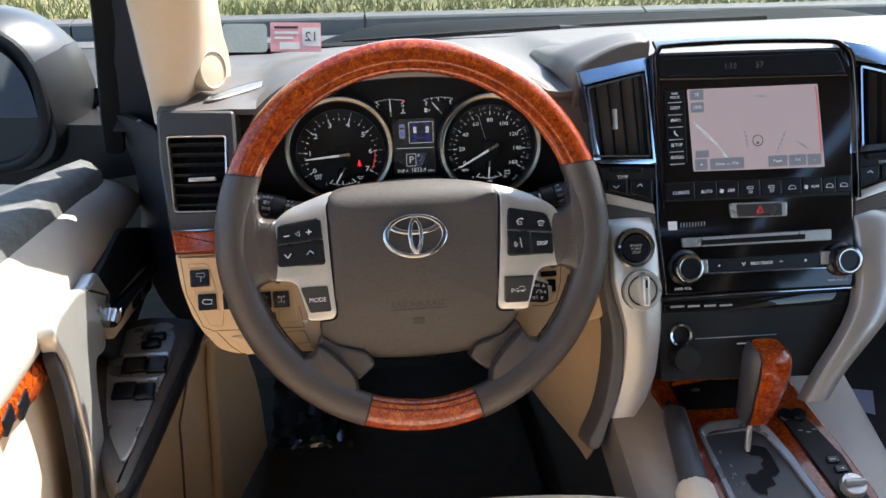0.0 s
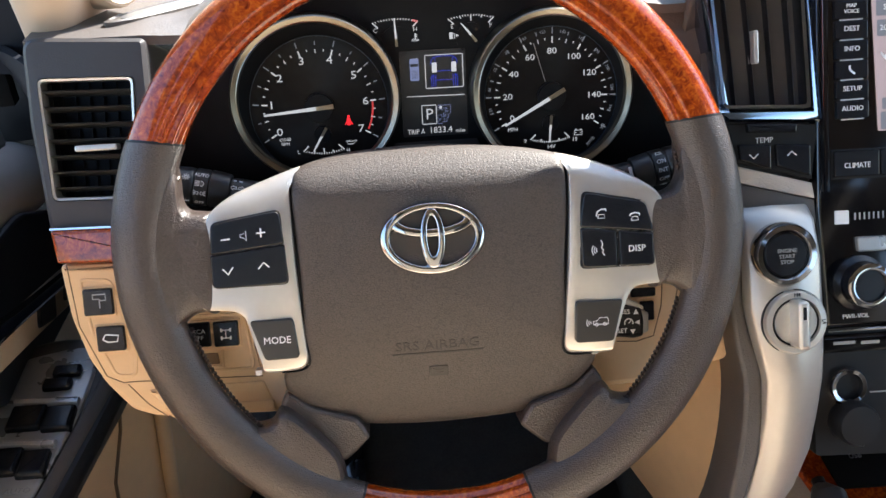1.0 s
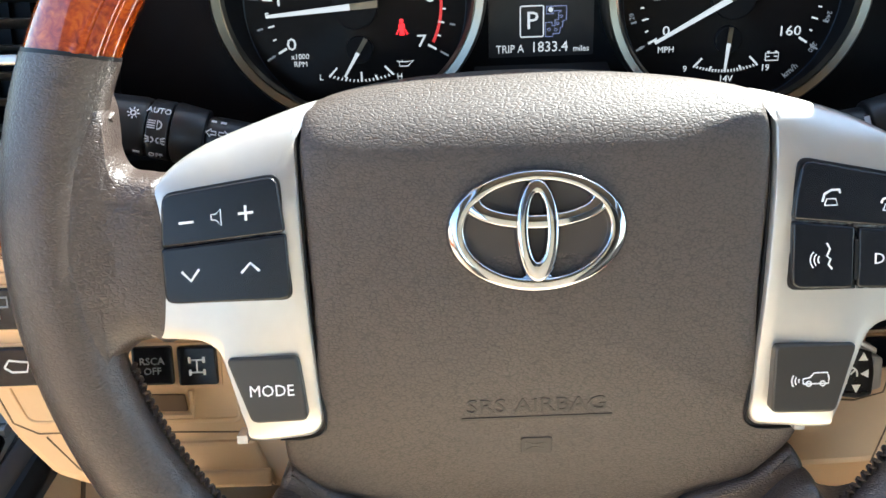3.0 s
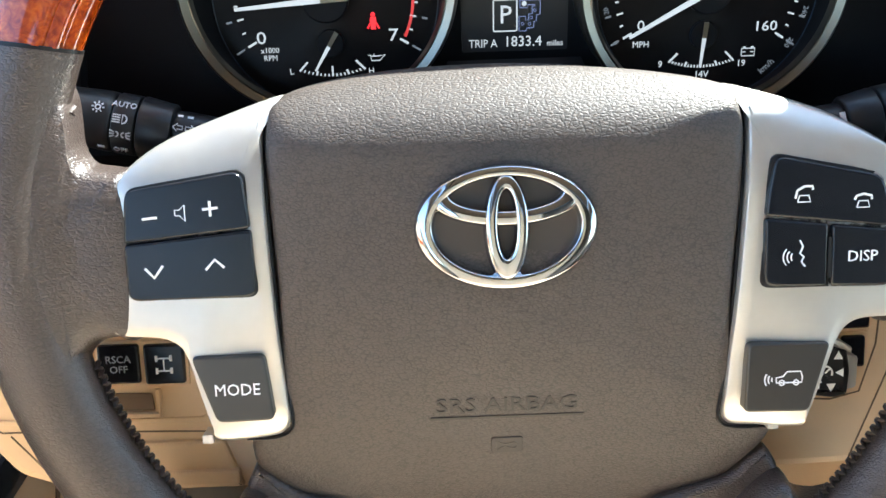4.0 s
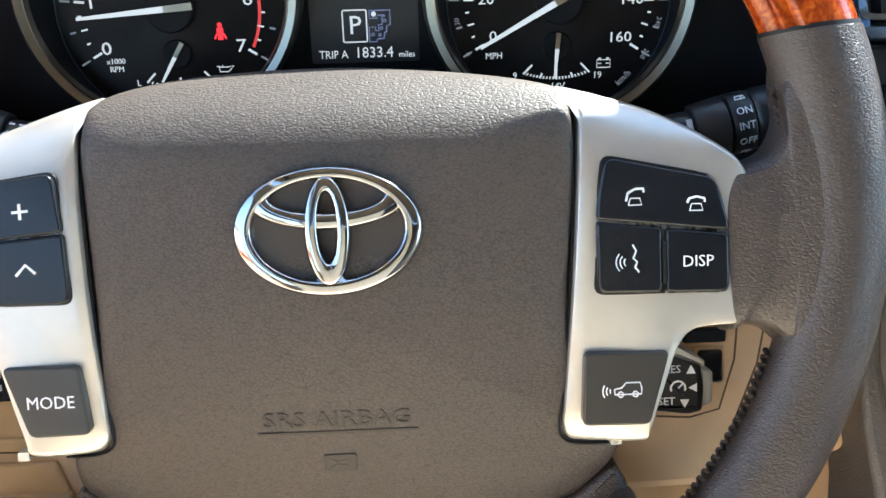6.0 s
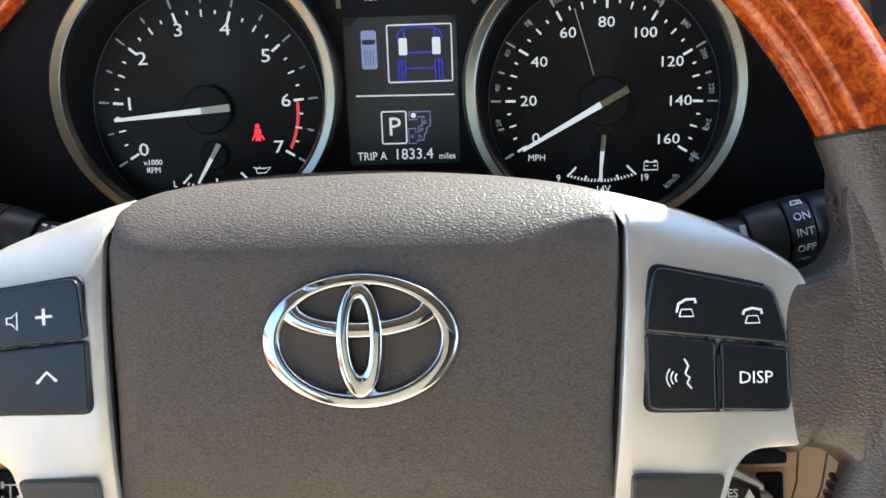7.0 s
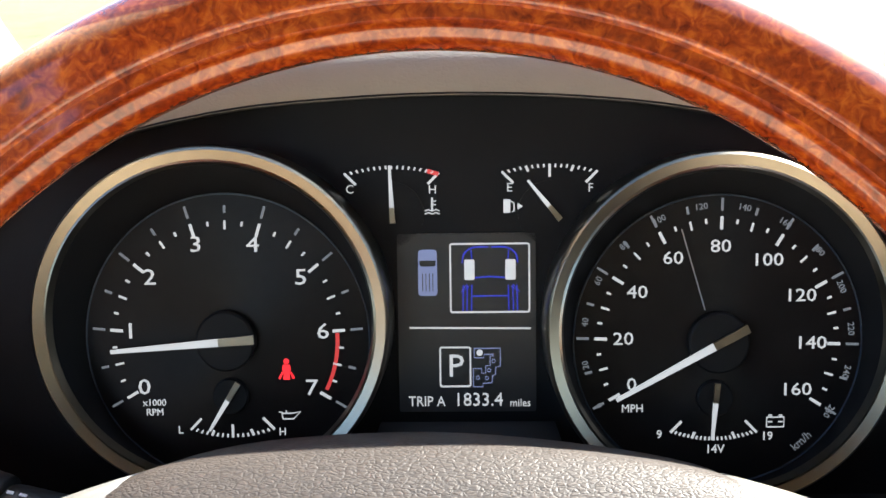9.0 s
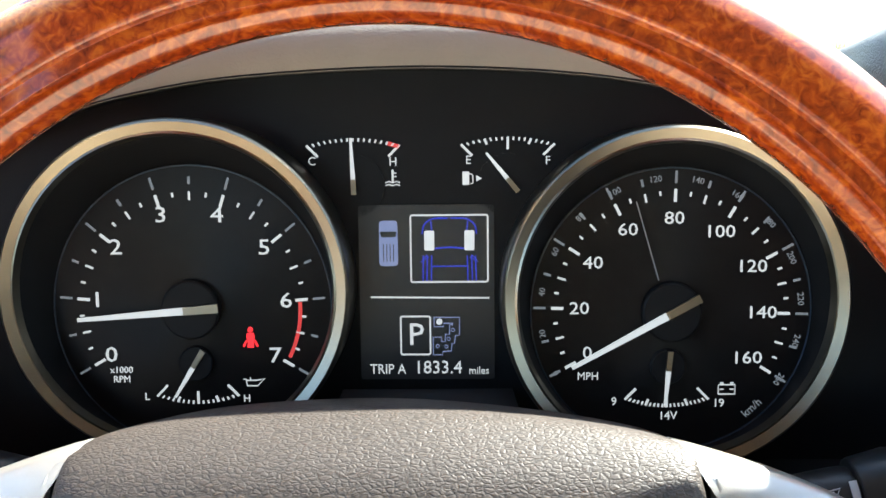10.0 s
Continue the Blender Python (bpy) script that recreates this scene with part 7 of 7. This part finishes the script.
# ---- footwell ----
def footwell():
    k = thing("kick_panel", (-0.28, 0.2, 0.72), "tan kick panel beside the driver's footwell", "panel")
    rows = [[(-0.32, 0.10, 1.02), (-0.262, 0.13, 1.035), (-0.240, 0.16, 1.045), (-0.206, 0.17, 1.055)], [(-0.34, 0.10, 1.0), (-0.27, 0.14, 1.0), (-0.248, 0.18, 0.98), (-0.205, 0.24, 0.97)], [(-0.35, 0.10, 0.88), (-0.29, 0.14, 0.88), (-0.255, 0.18, 0.87), (-0.20, 0.30, 0.86)], [(-0.36, 0.10, 0.72), (-0.30, 0.12, 0.72), (-0.262, 0.16, 0.72), (-0.20, 0.34, 0.72)]]
    part("skin", slab(sheet(rows), 0.02, (-0.6, 0.6, 0)), TAN, k, "", ONE)
    part("panel_joint", sweep([(-0.260, 0.122, 1.030), (-0.267, 0.132, 1.0), (-0.283, 0.131, 0.94), (-0.287, 0.131, 0.88), (-0.297, 0.112, 0.72)], ring_section(0.0016, 0.0016, 6), up=(1, 0, 0)), TAN_DARK, k, "", ONE)
    part("sill_trim", sweep([(-0.312, 0.094, 1.010), (-0.334, 0.092, 0.98), (-0.345, 0.092, 0.88), (-0.355, 0.092, 0.73)], ring_section(0.012, 0.008, 10), up=(0, 1, 0)), TAN, k, "", ONE)
    part("fold", sweep([(-0.236, 0.160, 1.035), (-0.243, 0.176, 0.98), (-0.250, 0.177, 0.87), (-0.258, 0.158, 0.72)], ring_section(0.007, 0.007, 10), up=(1, 0, 0)), TAN, k, "", ONE)
    mat_bm = slab([[(-0.205 + 0.001 * math.sin(i * 3), y, 0.722 + 0.004 * math.sin(9 * y + i)) for i, _ in enumerate(range(1))] + [(x, y, 0.722 + 0.003 * math.sin(20 * x + 14 * y)) for x in (-0.1, 0.0, 0.1, 0.2)] for y in (0.1, 0.2, 0.3, 0.4, 0.5)], 0.012)
    solo("floor_mat", mat_bm, CARPET, "black floor mat on the driver's floor", "floor mat", m=ONE)
    film = material("clear_film", (0.02, 0.02, 0.022), 0.12, var=0.2, coat=0.5)
    # crumpled protective film
    bm = bmesh.new()
    rnd = random.Random(5)
    rows = []
    for i in range(14):
        rows.append([bm.verts.new((-0.19 + 0.011 * j + rnd.uniform(-0.003, 0.003), 0.30 + 0.017 * i, 0.742 + rnd.uniform(-0.007, 0.009))) for j in range(12)])
    join(bm, rows, False)
    ob = solo("plastic_film", bm, film, "crumpled dark clear plastic film on the mat", "plastic film", m=ONE, angle=20)
    so = ob.modifiers.new("thick", "SOLIDIFY")
    so.thickness = 0.0008
    # brake pedal behind the wheel
    pd = thing("brake_pedal", (0.03, 0.42, 0.80), "black rubber brake pedal", "pedal")
    part("pad", box(-0.02, 0.07, -0.03, 0.03, 0, 0.012, 0.008, 0.004), BLACK, pd, "", Matrix.Translation((0.0, 0.40, 0.86)) @ Matrix.Rotation(radians(65), 4, "X"))
    part("arm", sweep([(0.025, 0.42, 0.86), (0.03, 0.50, 1.0), (0.03, 0.52, 1.15)], ring_section(0.008, 0.012, 8), up=(1, 0, 0)), BLACK, pd, "", ONE)
    solo("bulkhead", slab([[(-0.5, y, z), (1.2, y, z)] for y, z in ((0.55, 0.70), (0.62, 0.95), (0.45, 1.22))], 0.03, (0, 1, 0)), CARPET, "black carpeted bulkhead", "bulkhead", kind="structure", m=ONE)
    side = [[(0.232, y, z) for y in (-0.5, -0.1, 0.1, 0.55)] for z in (0.70, 0.82, 0.94)]
    solo("console_side", slab(side, 0.02, (1, 0, 0)), CARPET, "dark carpeted console side", "console side", kind="structure", m=ONE)
    seat = []
    for y, zt in ((-0.1, 0.950), (-0.104, 0.980), (-0.118, 0.997), (-0.16, 1.006), (-0.3, 1.008), (-0.5, 1.0), (-0.85, 0.985)):
        seat.append([(x, y + 0.012 - 0.03 * ((x - 0.02) / 0.26) ** 2 * (1 if y > -0.3 else 0), zt - 0.02 * ((x - 0.02) / 0.26) ** 4) for x in [-0.24 + 0.04 * i for i in range(14)]])
    st = thing("driver_seat", (0.02, -0.35, 0.72), "beige leather driver's seat cushion", "seat")
    part("cushion", slab(seat, 0.10), LEATHER_TAN, st, "", ONE)
    back = []
    for z, y in ((0.98, -0.72), (1.05, -0.76), (1.25, -0.82), (1.45, -0.88), (1.62, -0.95)):
        back.append([(x, y - 0.05 * ((x - 0.02) / 0.26) ** 2 + 0.03 * ((x - 0.02) / 0.26) ** 4, z) for x in [-0.24 + 0.04 * i for i in range(14)]])
    part("backrest", slab(back, 0.09, (0, -1, 0)), LEATHER_TAN, st, "", ONE)
    part("base", box(-0.2, 0.24, -0.5, -0.15, 0.70, 0.88, 0.02, 0.01), BLACK, st, "", ONE)
    paper = material("paper_grey", (0.45, 0.45, 0.55), 0.8, var=0.05)
    solo("paper_sheet", slab([[(0.733, 0.331, 0.706), (0.784, 0.302, 0.706)], [(0.773, 0.372, 0.708), (0.812, 0.361, 0.707)]], 0.001), paper, "pale paper sheet on the passenger floor", "paper", m=ONE)


footwell()


# ---- car body round the cabin ----
BODY = material("dark_paint", (0.008, 0.009, 0.011), 0.7, spec=0.02, var=0.15)
LINER = material("roof_lining", (0.27, 0.225, 0.175), 0.95, var=0.05, bump=0.4, scale=200)
# for the unseen rear wall: dark, so pad and dials reflect less light
REAR = material("rear_cabin_dark", (0.07, 0.062, 0.055), 0.9, var=0.2, bump=0.3, scale=120)
GLASS = bpy.data.materials.new("clear_glass")
GLASS.use_nodes = True
gn, gl_ = GLASS.node_tree.nodes, GLASS.node_tree.links
gn.remove(gn["Principled BSDF"])
tr, go, mx_ = gn.new("ShaderNodeBsdfTransparent"), gn.new("ShaderNodeBsdfGlossy"), gn.new("ShaderNodeMixShader")
tr.inputs["Color"].default_value = (0.90, 0.93, 0.92, 1)
go.inputs["Roughness"].default_value = 0.02
mx_.inputs[0].default_value = 0.03
gl_.new(tr.outputs[0], mx_.inputs[1])
gl_.new(go.outputs[0], mx_.inputs[2])
gl_.new(mx_.outputs[0], gn["Material Output"].inputs["Surface"])

solo("floor", slab([[(-0.5, y, 0.70), (1.25, y, 0.70)] for y in (-1.6, 0.3, 0.75)], 0.05), CARPET, "black carpeted cabin floor", "floor", kind="structure", m=ONE)
solo("ceiling", slab([[(-0.40, y, z), (0.4, y, z + 0.02), (1.16, y, z)] for y, z in ((-1.6, 1.86), (-0.8, 1.90), (-0.12, 1.84))], 0.03, (0, 0, 1)), LINER, "beige cloth roof lining", "ceiling", kind="structure", m=ONE)
solo("wall_rear", slab([[(-0.46, -1.6, z), (1.2, -1.6, z)] for z in (0.70, 1.86)], 0.04, (0, -1, 0)), REAR, "unseen rear end of the cabin, dark to cut reflections", "wall", kind="structure", m=ONE)
solo("wall_right", slab([[(1.2, y, 0.70), (1.2, y, 1.22)] for y in (-1.6, 0.6)], 0.06, (1, 0, 0)), TAN_SOFT, "tan lower side wall of the cabin", "wall", kind="structure", m=ONE)
solo("wall_right_upper", slab([[(1.2, y, 1.68), (1.2, y, 1.88)] for y in (-1.6, -0.1)], 0.05, (1, 0, 0)), LINER, "beige roof rail over the side windows", "wall", kind="structure", m=ONE)
solo("wall_left_upper", slab([[(-0.44, y, 1.68), (-0.44, y, 1.88)] for y in (-1.6, -0.3)], 0.05, (-1, 0, 0)), LINER, "beige roof rail over the driver's window", "wall", kind="structure", m=ONE)
solo("wall_left", slab([[(-0.46, y, 0.70), (-0.46, y, 1.30)] for y in (-1.6, -0.92)], 0.05, (-1, 0, 0)), TAN_SOFT, "tan lower side wall behind the door", "wall", kind="structure", m=ONE)
wind = solo("window_1", slab([[(x, 0.425 - 0.62 * t + 0.03 * math.cos((x - 0.38) * 2.0) - 0.02, 1.318 + 0.54 * t) for x in [-0.30 + 0.1 * i for i in range(15)]] for t in (0, 0.25, 0.5, 0.75, 1.0)], 0.004, (0, 0.7, 0.6)), GLASS, "clear sloping windscreen", "window", kind="structure", m=ONE)
wind.visible_shadow = False


def screen_trim():
    fl = solo("baseboard", sweep([(x, 0.408, 1.322) for x in [-0.27 + 0.2 * i for i in range(8)]], ring_section(0.012, 0.008, 8)), RUBBER, "black rubber edge under the windscreen", "trim", kind="structure", m=ONE)
    # papers stuck behind the glass
    red = material("sticker_red", (0.66, 0.30, 0.29), 0.6, var=0.15, scale=400)
    pale = material("sticker_pale", (0.60, 0.58, 0.52), 0.6, var=0.1, scale=300)
    grey = material("sticker_grey", (0.34, 0.36, 0.30), 0.5, var=0.12, scale=300)
    s = thing("registration_sticker", (-0.11, 0.33, 1.345), "red and white registration sticker on the windscreen", "sticker")
    A = Vector((-0.110, 0.345, 1.357))
    MS = Matrix.Translation(A) @ Matrix.Rotation(radians(2.5), 4, "Y") @ Matrix.Rotation(radians(52), 4, "X")
    part("sheet", box(-0.031, 0.031, -0.019, 0.019, 0, 0.0006), red, s, "", MS)
    part("label", box(0.008, 0.030, -0.012, 0.012, 0.0006, 0.0010), pale, s, "", MS)
    part("label", box(-0.020, 0.004, -0.016, -0.007, 0.0006, 0.0010), pale, s, "", MS)
    words("lettering", "12", 0.017, 0.019, 0.0, 0.0012, GREY_BTN, s, MS @ Matrix.Diagonal((-1, 1, 1, 1)) @ Matrix.Translation((-0.038, 0, 0)))
    for i in range(3):
        part("print_bar", box(-0.026, 0.003 - 0.006 * (i == 2), 0.011 - 0.007 * i, 0.014 - 0.007 * i, 0.0006, 0.0010), pale if i else GREY_BTN, s, "", MS)
    solo("inspection_sticker", box(-0.089, -0.035, -0.020, 0.017, 0, 0.0006, 0.006), grey, "faded grey-green inspection sticker on the windscreen", "sticker", m=MS)


screen_trim()


def bonnet():
    b = thing("bonnet", (0.38, 0.9, 1.0), "dark glossy bonnet ahead of the windscreen", "bonnet")
    rows = []
    for y, z, half in ((0.50, 1.250, 0.82), (0.62, 1.258, 0.84), (0.85, 1.232, 0.84), (1.1, 1.168, 0.82), (1.32, 1.09, 0.78), (1.40, 1.02, 0.75)):
        rows.append([(0.38 + half * k, y - 0.06 * k * k, z - 0.05 * k ** 4 - 0.045 * smooth((-0.38 - k) / 0.25) + 0.012 * math.exp(-((abs(k) - 0.55) / 0.1) ** 2)) for k in [-1 + 0.1 * i for i in range(21)]])
    part("panel", slab(rows, 0.02), BODY, b, "", ONE)
    part("cowl", slab([[(0.38 + k * 0.8, y, z) for k in (-1, -0.5, 0, 0.5, 1)] for y, z in ((0.40, 1.285), (0.47, 1.265), (0.53, 1.24))], 0.01), BLACK, b, "black plastic cowl", ONE)
    for x, a in ((-0.05, 0.0), (0.62, 0.0)):
        w = thing("wiper", (x, 0.44, 1.29), "black windscreen wiper at rest on the glass", "wiper", "wipers")
        path = [(x + 0.60 * t, 0.435 + 0.012 * math.sin(t * 3), 1.318 + 0.012 * t) for t in (0, 0.25, 0.5, 0.75, 1)]
        part("blade", sweep(path, ring_section(0.004, 0.008, 6)), RUBBER, w, "", ONE)
        part("arm", sweep([(x + 0.62, 0.48, 1.275), (x + 0.45, 0.455, 1.315), (x + 0.30, 0.44, 1.328)], ring_section(0.006, 0.005, 6)), BLACK, w, "", ONE)


bonnet()

# ---- outside ----
ASPHALT = material("asphalt", (0.026, 0.026, 0.027), 0.9, var=0.35, scale=9, bump=0.8)
CONCRETE = material("kerb_stone", (0.085, 0.084, 0.082), 0.85, var=0.2, scale=14, bump=0.6)
SOIL = material("dry_turf", (0.17, 0.155, 0.065), 0.95, var=0.35, scale=6, bump=0.8)
GRASS = material("grass_blades", (0.22, 0.21, 0.075), 0.8, var=0.45, scale=5)
TURN = Matrix.Rotation(radians(-2.6), 4, "Z")
solo("ground", slab([[(x, y, z) for x in (-400, -30, 0, 30, 400)] for y, z in ((5.34, 0.085), (8.0, 0.25), (30, 0.8), (900, 3))], 0.3), SOIL, "dry grassy ground behind the kerb", "ground", kind="structure", m=TURN)
solo("road", slab([[(x, y, 0.0) for x in (-400, -6, 0, 6, 400)] for y in (-400, -8, 0, 5.2)], 0.3), ASPHALT, "worn grey asphalt road", "road", kind="structure", m=TURN)
solo("gutter", slab([[(x, y, z) for x in (-60, 60)] for y, z in ((5.02, 0.004), (5.20, 0.006))], 0.02), CONCRETE, "pale concrete gutter along the kerb", "gutter", kind="structure", m=TURN)


def kerb():
    k = tagged(new("kerb"), "grey concrete kerb stones beside the road", "kerb", kind="structure")
    for i in range(-6, 7):
        x0, x1 = i * 1.83 + 0.006, (i + 1) * 1.83 - 0.006
        part("stone", loft([[(x, 5.20, -0.02), (x, 5.210, 0.088), (x, 5.225, 0.100), (x, 5.335, 0.100), (x, 5.35, -0.02)] for x in (x0, x1)]), CONCRETE, k, "", TURN)


kerb()


def grass():
    rnd = random.Random(11)
    verts, faces = [], []
    for _ in range(26000):
        x, y = rnd.uniform(-4.2, 7.5), 5.36 + 3.2 * rnd.random() ** 1.5
        h, a, w = rnd.uniform(0.03, 0.10), rnd.uniform(0, 6.28), rnd.uniform(0.004, 0.010)
        z = 0.085 + (y - 5.34) * 0.058
        n = len(verts)
        dx, dy = math.cos(a) * w, math.sin(a) * w
        lx, ly = rnd.uniform(-0.05, 0.05), rnd.uniform(-0.05, 0.05)
        verts += [(x - dx, y - dy, z), (x + dx, y + dy, z), (x + lx, y + ly, z + h)]
        faces.append((n, n + 1, n + 2))
    me = bpy.data.meshes.new("grass")
    me.from_pydata(verts, [], faces)
    me.transform(TURN)
    me.materials.append(GRASS)
    tagged(new("grass", me), "sunlit dry yellow-green grass behind the kerb", "grass", kind="stuff")


grass()
